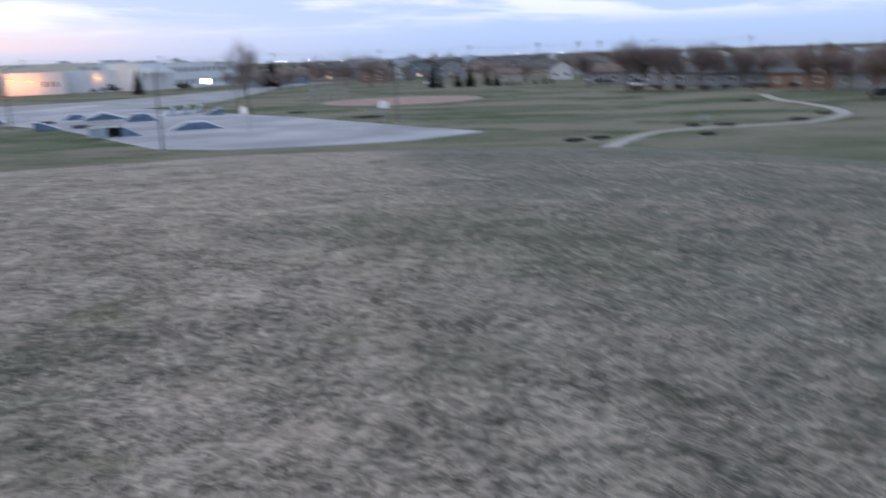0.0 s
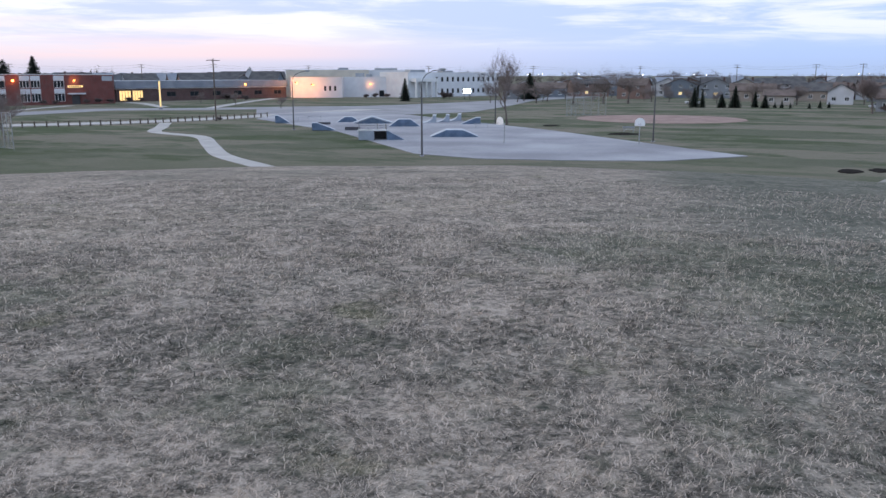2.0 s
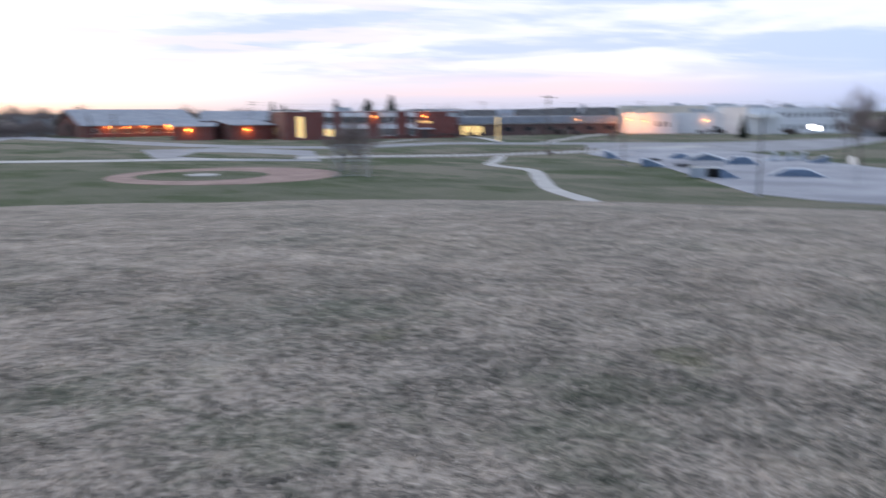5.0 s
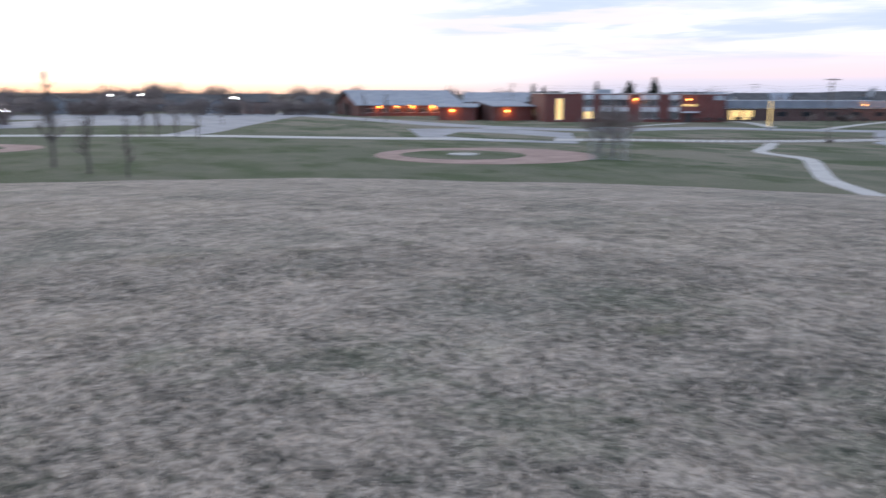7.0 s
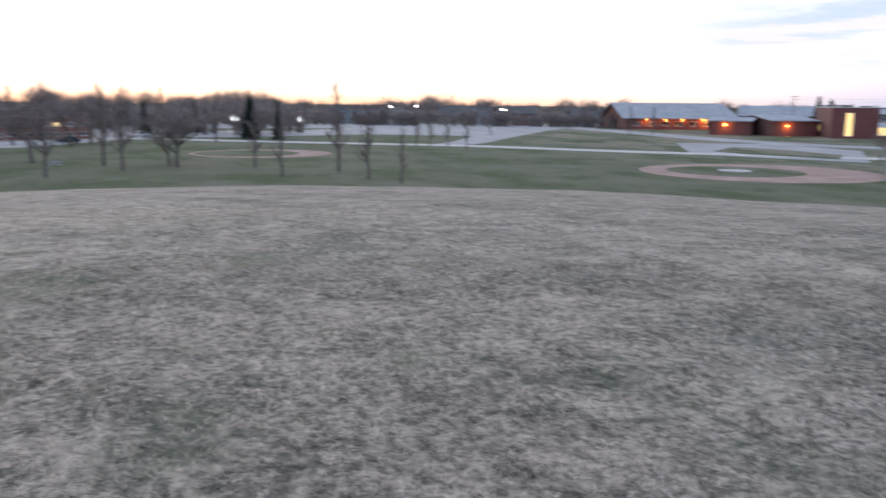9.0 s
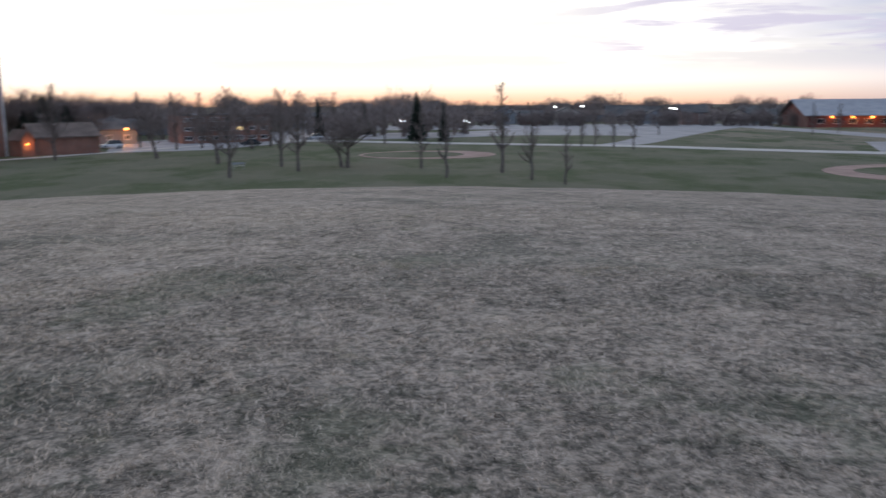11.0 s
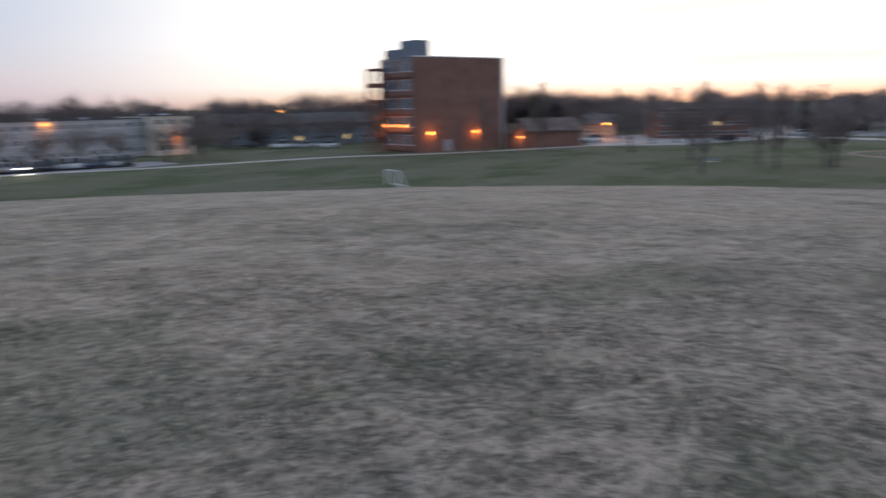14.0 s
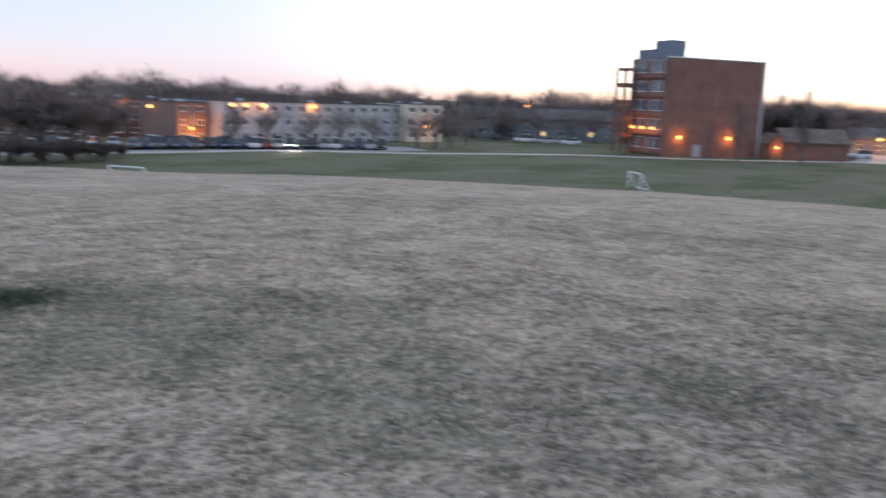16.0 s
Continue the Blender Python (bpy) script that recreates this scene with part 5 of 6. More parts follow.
def far_woods(name, az0, az1, r0, r1, top0, top1, count, seed, label, tone=None):
    """A far belt of bare trees: crowns of many fine upright shoots."""
    rg = np.random.default_rng(seed)
    n_tree = int(count / 260)
    verts = []
    for _ in range(n_tree):
        az, r = rg.uniform(az0, az1), rg.uniform(r0, r1)
        h = rg.uniform(top0, top1) * (0.9 + 0.45 * noise.noise((az * 0.55, seed * 3.7, 0.3)))
        c = at(az, r)
        n = 260
        u = rg.normal(size=(n, 3)) * 0.42
        u /= np.maximum(1.0, np.linalg.norm(u, axis=1, keepdims=True))
        base = np.stack([c.x + u[:, 0] * h * 0.42, c.y + u[:, 1] * h * 0.42, h * 0.56 + u[:, 2] * h * 0.42], 1)
        base[:14] = np.array([c.x, c.y, 0]) + rg.normal(size=(14, 3)) * np.array([0.3, 0.3, 0])
        d = rg.normal(size=(n, 3)) * 0.6 + np.array([0, 0, 0.5])
        d *= (h * rg.uniform(0.08, 0.2, size=(n, 1)))
        d[:14] = np.array([0, 0, h * 0.5]) + rg.normal(size=(14, 3)) * 0.5
        s = rg.normal(size=(n, 3)) * np.array([0.1, 0.1, 0.04])
        verts.append(np.stack([base - s, base + s, base + d], 1).reshape(-1, 3))
    v = np.concatenate(verts)
    me = bpy.data.meshes.new(name)
    me.vertices.add(len(v)), me.loops.add(len(v)), me.polygons.add(len(v) // 3)
    me.vertices.foreach_set("co", v.astype(np.float32).ravel())
    me.loops.foreach_set("vertex_index", np.arange(len(v), dtype=np.int32))
    me.polygons.foreach_set("loop_start", np.arange(0, len(v), 3, dtype=np.int32))
    me.update()
    me.materials.append(tone or TWIG)
    tagged(new(name, me), label, "woods", kind="stuff")


far_woods("distant_woods", 86, 172, 400, 600, 11.5, 16.0, 140000, 1, "distant belt of bare brown trees against the sunset")
far_woods("low_woods", 62, 87, 400, 600, 9.0, 12.5, 60000, 8, "low distant belt of bare trees beyond the lot")
far_woods("suburb_trees", -36, 62, 430, 900, 8.2, 10.8, 110000, 2, "distant bare trees among suburban roofs", DARK_TWIG)
far_woods("near_woods", 118, 172, 190, 300, 8.2, 10.8, 70000, 3, "bare trees behind the apartment blocks", DARK_TWIG)
far_woods("street_trees", 84, 112, 225, 380, 7.5, 10.5, 52000, 4, "bare trees round houses beyond the parking lot")
far_woods("lot_trees", 62, 90, 332, 348, 4.5, 7.0, 36000, 6, "bare street trees in front of houses beyond the lot")
far_woods("hedgerow", 60, 84, 372, 400, 2.5, 4.0, 26000, 5, "low brown hedge along the far parking lot")

# ---- poles, lamps, hoops ----


def street_lamp(az, r, h, arm, lit=None, turn=0.0, mat=None, bloom=1.0):
    """A tapered pole with a curved arm and a cobra head."""
    m = Matrix.Translation(at(az, r)) @ Matrix.Rotation(radians(az + turn), 4, "Z")
    ob = thing("street_lamp", m, "tall dark street lamp with a curved arm" if not lit else "tall street lamp with a glowing head", "street lamp", "street lamps")
    bm = bmesh.new()
    tube(bm, (0, 0, 0), (0, 0, h * 0.84), 0.11, 0.07, 8)
    part("pole", bm, mat or POLE_DARK, ob)
    bm = bmesh.new()
    pts = [Vector((arm * (1 - math.cos(t)), 0, h * 0.84 + h * 0.16 * math.sin(t))) for t in (0, 0.35, 0.75, 1.15, 1.57)]
    sweep(bm, pts, 0.052, 6)
    part("arm", bm, mat or POLE_DARK, ob)
    head = part("head", boxes((arm - 0.1, arm + 0.6, -0.14, 0.14, h - 0.02, h + 0.14)), STEEL, ob)
    part("lens", boxes((arm, arm + 0.5, -0.11, 0.11, h - 0.09, h - 0.02)), lit or GLASS_PALE, head)
    if lit and bloom:
        # the lamp's bloom, added as a glowing block larger than the lens
        k = 0.4 * bloom
        part("bloom", boxes((arm + 0.25 - k, arm + 0.25 + k, -k * 0.75, k * 0.75, h - 0.1 - 0.8 * k, h - 0.1)), lit, head, "oversized glowing block for the lamp's bloom")
    part("base", boxes((-0.25, 0.25, -0.25, 0.25, 0, 0.12)), CONCRETE, ob)


for az, r, h, arm, turn in ((27.1, 137, 9.2, 2.2, 0), (18.5, 91, 9.2, 2.0, 0), (3.0, 114, 8.4, -1.2, 0), (13.5, 152, 8.7, -2.6, 0)):
    street_lamp(az, r, h, arm, None, turn)
for az, r, h, arm in ((88.6, 262, 4.2, 0.8), (88.2, 268, 4.9, -0.8), (84.3, 258, 4.0, 0.8), (84.0, 262, 4.0, -0.8), (78.3, 330, 7.6, 1.0), (76.5, 335, 7.8, 1.0), (70.8, 340, 6.8, 1.2), (70.2, 345, 6.6, -1.0)):
    street_lamp(az, r, h, arm, COOL_LAMP, bloom=2.2 if az > 84 else 1.0)
for az, r, h, arm in ((153.0, 146, 6.0, 0.8), (147.2, 137, 6.8, -0.8), (106.4, 205, 3.8, 0.6), (108.6, 260, 6.0, 0.8), (128.3, 205, 8.0, 1.0), (156.4, 132, 6.2, 0.8)):
    street_lamp(az, r, h, arm, SODIUM, bloom=1.0)
street_light = bpy.data.lights.new("street_light", "POINT")
street_light.energy, street_light.color, street_light.shadow_soft_size = 1800, (1.0, 0.36, 0.1), 0.4
new("street_light", street_light).matrix_world = Matrix.Translation(at(106.3, 203, 3.0))
rl = random.Random(9)
for k in range(16):
    street_lamp(-12 + 26 * rl.random(), rl.uniform(380, 560), 8.6 + rl.uniform(-0.4, 0.6), 1.0, COOL_LAMP, bloom=0)


def utility_pole(az, r, h, arms=1, turn=20):
    ob = thing("utility_pole", Matrix.Translation(at(az, r)) @ Matrix.Rotation(radians(az + turn), 4, "Z"), "weathered wooden utility pole with crossarms", "utility pole", "utility poles")
    bm = bmesh.new()
    tube(bm, (0, 0, 0), (0, 0, h), 0.17, 0.11, 8)
    part("pole", bm, WOOD_POLE, ob)
    for k in range(arms):
        z = h - 0.4 - k * 0.9
        part("crossarm", boxes((-1.3, 1.3, -0.17, -0.07, z, z + 0.14)), WOOD_POLE, ob)
        for x in (-1.15, -0.5, 0.5, 1.15):
            bm = bmesh.new()
            tube(bm, (x, -0.12, z + 0.14), (x, -0.12, z + 0.34), 0.05, 0.04, 6)
            part("insulator", bm, GREY_WALL, ob)


LINE = [(52, 330), (44, 345), (36.5, 345), (32.1, 330), (26, 372), (18, 390), (11, 400), (4, 410), (-2, 360), (-6.6, 352), (-9.2, 345), (-10.6, 350), (-14, 360), (-20, 372)]
for k, (az, r) in enumerate(LINE):
    utility_pole(az, r, 12.6, 2)
utility_pole(32.1, 166, 11.6, 1)


def cable(name, p, q, sag, radius, label):
    bm = bmesh.new()
    n = 12
    pts = [p.lerp(q, i / n) - Vector((0, 0, sag * 4 * (i / n) * (1 - i / n))) for i in range(n + 1)]
    side = (q - p).cross(Vector((0, 0, 1))).normalized() * radius
    rings = [[bm.verts.new(c + o) for o in (side, -side, Vector((0, 0, radius * 1.7)))] for c in pts]
    for a, b in zip(rings, rings[1:]):
        for k in range(3):
            bm.faces.new((a[k], a[(k + 1) % 3], b[(k + 1) % 3], b[k]))
    tagged(new(name, mesh_of(name, bm, DARK_TRIM)), label, "cable", "overhead cables")


for (a, ra), (b, rb) in zip(LINE, LINE[1:]):
    for z in (12.3, 11.4):
        cable("overhead_cable", at(a, ra, z), at(b, rb, z), 0.9, 0.022, "thin dark overhead power cable between poles")


def basketball_hoop(az, r, turn):
    ob = thing("basketball_hoop", Matrix.Translation(at(az, r)) @ Matrix.Rotation(radians(az + turn), 4, "Z") @ Matrix.Scale(0.88, 4), "basketball hoop with a white fan-shaped backboard", "basketball hoop", "basketball hoops")
    bm = bmesh.new()
    tube(bm, (0, 0.9, 0.05), (0, 0.9, 2.9), 0.07, 0.06, 8)
    part("post", bm, STEEL, ob)
    bm = bmesh.new()
    tube(bm, (0, 0.9, 2.9), (0, 0.06, 3.2), 0.05, 0.05, 6)
    part("arm", bm, STEEL, ob)
    bm = bmesh.new()
    n = 12
    prof = [(math.cos(math.pi * i / n) * 0.72, 3.15 + math.sin(math.pi * i / n) * 0.72) for i in range(n + 1)] + [(-0.72, 2.75), (0.72, 2.75)]
    a = [bm.verts.new((x, 0, z)) for x, z in prof]
    b = [bm.verts.new((x, 0.05, z)) for x, z in prof]
    bm.faces.new(a), bm.faces.new(b[::-1])
    for i in range(len(prof)):
        j = (i + 1) % len(prof)
        bm.faces.new((a[i], b[i], b[j], a[j]))
    part("backboard", bm, BOARD, ob, "white fan-shaped backboard")
    bm = bmesh.new()
    for i in range(12):
        t0, t1 = 2 * math.pi * i / 12, 2 * math.pi * (i + 1) / 12
        tube(bm, (math.cos(t0) * 0.23, -0.3 + math.sin(t0) * 0.23, 3.0), (math.cos(t1) * 0.23, -0.3 + math.sin(t1) * 0.23, 3.0), 0.012, 0.012, 4)
    part("rim", bm, POLE_DARK, ob)


basketball_hoop(13.2, 108, -48)
basketball_hoop(3.9, 108, 0)

# ---- skate ramps ----


def ramp_thing(az, r, turn, label):
    return thing("skate_ramp", Matrix.Translation(at(az, r, 0.06)) @ Matrix.Rotation(radians(az + turn), 4, "Z"), label, "skate ramp", "skate ramps")


def wedge(az, r, w, h, d, turn=0.0, label="blue steel skate wedge"):
    """A straight ramp: high at its left end, falling to the right."""
    ob = ramp_thing(az, r, turn, label)
    bm = bmesh.new()
    a = [bm.verts.new((x, 0, z)) for x, z in ((0, 0), (w, 0), (w * 0.22, h), (0, h))]
    b = [bm.verts.new((v.co.x, d, v.co.z)) for v in a]
    bm.faces.new(a), bm.faces.new(b[::-1])
    for i in range(4):
        bm.faces.new((a[i], b[i], b[(i + 1) % 4], a[(i + 1) % 4]))
    part("body", bm, BLUE_PAINT, ob)
    ang = math.atan2(h, w * 0.78)
    part("deck", boxes((0, math.hypot(h, w * 0.78), 0.02, d - 0.02, 0.0, 0.02)), RAMP_STEEL, ob, m=Matrix.Translation((w * 0.22, 0, h)) @ Matrix.Rotation(ang, 4, "Y"))
    part("platform", boxes((-0.02, w * 0.22, 0, d, h, h + 0.02)), RAMP_STEEL, ob)


def funbox(az, r, w, h, d, turn=0.0, flat=0.34, label="blue skate funbox with pale steel slopes"):
    """A box with a slope at either end and a flat top."""
    ob = ramp_thing(az, r, turn, label)
    x1, x2 = w * (0.5 - flat / 2), w * (0.5 + flat / 2)
    bm = bmesh.new()
    a = [bm.verts.new((x, 0, z)) for x, z in ((0, 0), (w, 0), (x2, h), (x1, h))]
    b = [bm.verts.new((v.co.x, d, v.co.z)) for v in a]
    bm.faces.new(a), bm.faces.new(b[::-1])
    for i in range(4):
        bm.faces.new((a[i], b[i], b[(i + 1) % 4], a[(i + 1) % 4]))
    part("body", bm, BLUE_PAINT, ob)
    ln, ang = math.hypot(x1, h), math.atan2(h, x1)
    part("slope", boxes((0, ln, 0.02, d - 0.02, 0, 0.03)), RAMP_STEEL, ob, m=Matrix.Rotation(-ang, 4, "Y"))
    part("slope", boxes((0, ln, 0.02, d - 0.02, 0, 0.03)), RAMP_STEEL, ob, m=Matrix.Translation((x2, 0, h)) @ Matrix.Rotation(ang, 4, "Y"))
    part("top", boxes((x1, x2, 0, d, h, h + 0.03)), RAMP_STEEL, ob)
    return ob


def quarter_pipe(az, r, w, h, turn=0.0):
    ob = ramp_thing(az, r, turn, "pale steel quarter pipe with a blue side")
    n = 8
    prof = [(0, 0)] + [(h * 1.5 * (1 - math.sin(math.pi / 2 * i / n)) + 0.6, h * (1 - math.cos(math.pi / 2 * i / n))) for i in range(n + 1)] + [(0, h)]
    bm = bmesh.new()
    a = [bm.verts.new((x, 0, z)) for x, z in prof]
    b = [bm.verts.new((x, w, z)) for x, z in prof]
    bm.faces.new(a), bm.faces.new(b[::-1])
    for i in range(len(prof)):
        j = (i + 1) % len(prof)
        bm.faces.new((a[i], b[i], b[j], a[j]))
    part("body", bm, RAMP_STEEL, ob)
    part("side_panel", boxes((0.0, 0.6, -0.03, 0.0, 0.05, h)), BLUE_PAINT, ob)
    bm = bmesh.new()
    tube(bm, (0.62, 0, h), (0.62, w, h), 0.03, 0.03, 6)
    part("coping", bm, STEEL, ob)


def start_box(az, r):
    """A railed start platform: panelled box, open bay, wedge and guard rail."""
    ob = ramp_thing(az, r, 0, "roofed skate platform with an open bay and blue ramp")
    part("deck", boxes((-0.1, 3.9, -0.1, 2.5, 1.2, 1.3)), TRIM, ob, "pale deck")
    part("front_panel", boxes((0, 2.1, 0, 0.06, 0, 1.2)), RAMP_STEEL, ob)
    part("side_panel", boxes((0, 0.06, 0.06, 2.4, 0, 1.2)), RAMP_STEEL, ob)
    part("back_panel", boxes((0.06, 3.8, 2.34, 2.4, 0, 1.2)), DARK_TRIM, ob)
    part("divider", boxes((2.1, 2.16, 0.0, 2.34, 0, 1.2)), DARK_TRIM, ob)
    for x, y in ((0.05, 0.05), (1.3, 0.05), (2.6, 0.05), (3.75, 0.05), (0.05, 2.35), (3.75, 2.35)):
        bm = bmesh.new()
        tube(bm, (x, y, 1.3), (x, y, 1.95), 0.035, 0.035, 6)
        part("rail_post", bm, STEEL, ob)
    for z in (1.62, 1.95):
        bm = bmesh.new()
        tube(bm, (0.05, 0.05, z), (3.75, 0.05, z), 0.035, 0.035, 6)
        tube(bm, (0.05, 0.05, z), (0.05, 2.35, z), 0.035, 0.035, 6)
        part("rail", bm, STEEL, ob)
    bm = bmesh.new()
    for x in (0.05, 2.6, 3.75):
        for y in (0.05, 2.35):
            tube(bm, (x, y, 1.3), (x, y, 2.25), 0.06, 0.04, 6)
    part("roof_post", bm, STEEL, ob)
    bm = bmesh.new()
    prof = [(-0.6, 2.2), (1.9, 3.0), (4.6, 2.2), (4.6, 2.32), (1.9, 3.14), (-0.6, 2.32)]
    a = [bm.verts.new((x, -0.3, z)) for x, z in prof]
    b = [bm.verts.new((x, 2.7, z)) for x, z in prof]
    bm.faces.new(a), bm.faces.new(b[::-1])
    for i in range(6):
        bm.faces.new((a[i], b[i], b[(i + 1) % 6], a[(i + 1) % 6]))
    roof = part("roof", bm, RAMP_STEEL, ob, "low pitched pale blue roof")
    bm = bmesh.new()
    a = [bm.verts.new((x, -0.2, z)) for x, z in ((-0.5, 2.2), (4.5, 2.2), (1.9, 2.98))]
    b = [bm.verts.new((v.co.x, -0.14, v.co.z)) for v in a]
    bm.faces.new(a), bm.faces.new(b[::-1])
    for i in range(3):
        bm.faces.new((a[i], b[i], b[(i + 1) % 3], a[(i + 1) % 3]))
    part("gable", bm, BLUE_PAINT, roof)
    bm = bmesh.new()
    a = [bm.verts.new(p) for p in ((3.8, 0, 0), (6.1, 0, 0), (3.8, 0, 1.25))]
    b = [bm.verts.new((v.co.x, 2.4, v.co.z)) for v in a]
    bm.faces.new(a), bm.faces.new(b[::-1])
    for i in range(3):
        bm.faces.new((a[i], b[i], b[(i + 1) % 3], a[(i + 1) % 3]))
    part("ramp", bm, BLUE_PAINT, ob, "blue ramp face")


start_box(22.8, 113.5)
wedge(25.9, 134, 3.7, 1.15, 2.4)
wedge(28.3, 156, 2.6, 1.3, 3.0)
funbox(17.9, 118.5, 6.8, 0.95, 3.4, label="broad low skate funbox, blue sided with pale slopes")
funbox(20.7, 143, 5.2, 1.15, 3.0, flat=0.4, label="dark blue skate funbox with a flat top")
funbox(24.2, 157, 4.2, 0.9, 2.4, label="small blue skate funbox")
wedge(14.5, 153, 3.4, 1.1, 3.0, 180, label="blue and steel skate wedge")
quarter_pipe(17.5, 159, 5.0, 1.3, 180)
quarter_pipe(16.6, 161, 5.0, 1.3, 180)
quarter_pipe(15.8, 166, 6.0, 1.2, 180)


def ledge(az, r, w, h):
    ob = ramp_thing(az, r, 0, "low dark grinding ledge on the slab")
    part("block", boxes((0, w, 0, 0.7, 0, h)), POLE_DARK, ob)
    part("edge", boxes((0, w, -0.03, 0.03, h, h + 0.03)), STEEL, ob)


ledge(23.7, 134, 2.4, 0.5)
ledge(25.8, 150, 3.0, 0.4)


def grind_rail(az, r, w):
    ob = ramp_thing(az, r, 0, "steel grind rail on two legs")
    bm = bmesh.new()
    tube(bm, (0, 0, 0.7), (w, 0, 0.7), 0.04, 0.04, 6)
    part("bar", bm, STEEL, ob)
    for x in (0.2, w - 0.2):
        bm = bmesh.new()
        tube(bm, (x, 0, 0), (x, 0, 0.7), 0.035, 0.035, 6)
        part("leg", bm, STEEL, ob)


grind_rail(26.2, 165, 2.8)
grind_rail(27.6, 160, 2.4)
grind_rail(14.9, 140, 2.4)

# ---- fences, goals, benches ----


def post_fence():
    ob = thing("post_fence", Matrix.Identity(4), "low fence of dark wooden posts beside the sidewalk", "fence")
    line = smooth_line([at(47, 156), at(45.8, 156.5), at(41, 157), at(36.8, 160), at(32.7, 168.5), at(28.8, 178)], 1.6)
    bm = bmesh.new()
    box(bm, -0.09, 0.09, -0.09, 0.09, 0, 1.0)
    post = mesh_of("post", bm, WOOD_POLE)
    for p in line:
        part("post", post, WOOD_POLE, ob, m=Matrix.Translation(p))
    bm = bmesh.new()
    sweep(bm, [p + Vector((0, 0, 0.85)) for p in line], 0.03)
    part("rail", bm, WOOD_POLE, ob)


post_fence()


def backstop(az, r, w, h, turn, wing):
    """A chain-link backstop: posts, rails and woven wire, with two wings."""
    ob = thing("backstop", Matrix.Translation(at(az, r)) @ Matrix.Rotation(radians(az + turn), 4, "Z"), "tall grey chain-link baseball backstop", "backstop", "backstops")
    for sgn, m in ((0, Matrix.Translation((-w / 2, 0, 0))), (1, Matrix.Translation((w / 2, 0, 0)) @ Matrix.Rotation(radians(-wing), 4, "Z")), (2, Matrix.Translation((-w / 2, 0, 0)) @ Matrix.Rotation(radians(180 + wing), 4, "Z"))):
        panel = part("top_rail", boxes((0, w, -0.03, 0.03, h - 0.06, h)), STEEL, ob, m=m)
        part("rail", boxes((0, w, -0.03, 0.03, 0.1, 0.16)), STEEL, panel)
        part("rail", boxes((0, w, -0.03, 0.03, h / 2, h / 2 + 0.06)), STEEL, panel)
        for x in (0, w / 2, w):
            bm = bmesh.new()
            tube(bm, (x, 0, 0), (x, 0, h), 0.05, 0.05, 6)
            part("post", bm, STEEL, panel)
        bm = bmesh.new()
        k = -h
        while k < w:
            for s in (1, -1):
                x0, x1 = max(0, k), min(w, k + h)
                z0, z1 = (x0 - k, x1 - k) if s > 0 else (h - (x0 - k), h - (x1 - k))
                if x1 - x0 > 0.1:
                    tube(bm, (x0, 0, max(0.1, z0)), (x1, 0, max(0.1, z1)), 0.007, 0.007, 3)
            k += 0.3
        tagged(part("wire_mesh", bm, STEEL, panel), kind="stuff")


backstop(45.3, 114, 2.6, 4.3, -10, 60)
backstop(7.6, 186, 3.4, 4.8, 15, 40)


def soccer_goal(az, r, turn, w=5.2, h=2.1, d=1.5):
    p = at(az, r)
    p.z = ground_z(p.x, p.y) if r < 110 else 0
    ob = thing("soccer_goal", Matrix.Translation(p) @ Matrix.Rotation(radians(az + turn), 4, "Z"), "white tubular soccer goal frame on the grass", "soccer goal", "soccer goals")
    for name, bars in (("post", [((-w / 2, 0, 0), (-w / 2, 0, h))]), ("post", [((w / 2, 0, 0), (w / 2, 0, h))]), ("crossbar", [((-w / 2, 0, h), (w / 2, 0, h))]), ("back_stay", [((-w / 2, 0, h), (-w / 2, d, 0))]), ("back_stay", [((w / 2, 0, h), (w / 2, d, 0))]), ("ground_bar", [((-w / 2, d, 0.05), (w / 2, d, 0.05))])):
        bm = bmesh.new()
        for a, b in bars:
            tube(bm, a, b, 0.07, 0.07, 8)
        part(name, bm, BOARD, ob)


soccer_goal(120.4, 92.0, -66, 3.2, 1.7, 0.9)
soccer_goal(153.9, 84, -35, 3.8, 1.35, 1.2)


def bench(az, r, turn=0):
    ob = thing("park_bench", Matrix.Translation(at(az, r)) @ Matrix.Rotation(radians(az + turn), 4, "Z"), "grey metal park bench on the lawn", "bench", "park benches")
    for k in range(3):
        part("seat_slat", boxes((-0.9, 0.9, k * 0.14, k * 0.14 + 0.11, 0.43, 0.47)), STEEL, ob)
    part("backrest", boxes((-0.9, 0.9, 0.44, 0.48, 0.6, 0.9)), STEEL, ob)
    for x in (-0.7, 0.7):
        part("leg", boxes((x - 0.04, x + 0.04, 0, 0.48, 0, 0.43)), STEEL, ob)


bench(-17.3, 103)
bench(99.3, 120)
bench(4.6, 132)

# ---- vehicles ----
CAR_PAINT = [material(f"car_paint_{n}", c, rough=0.3, metal=0.2) for n, c in (("white", (0.6, 0.6, 0.62)), ("silver", (0.35, 0.36, 0.38)), ("black", (0.02, 0.02, 0.025)), ("blue", (0.02, 0.035, 0.085)), ("red", (0.22, 0.03, 0.03)), ("grey", (0.12, 0.125, 0.13)))]
TAIL = material("tail_light_red", (0.3, 0.01, 0.01), rough=0.3)
HEAD = material("head_light_glass", (0.6, 0.6, 0.6), rough=0.15)
HEAD_ON = material("head_light_on", (0.9, 0.9, 0.8), rough=0.2, emit=(1.0, 0.95, 0.85), strength=20)


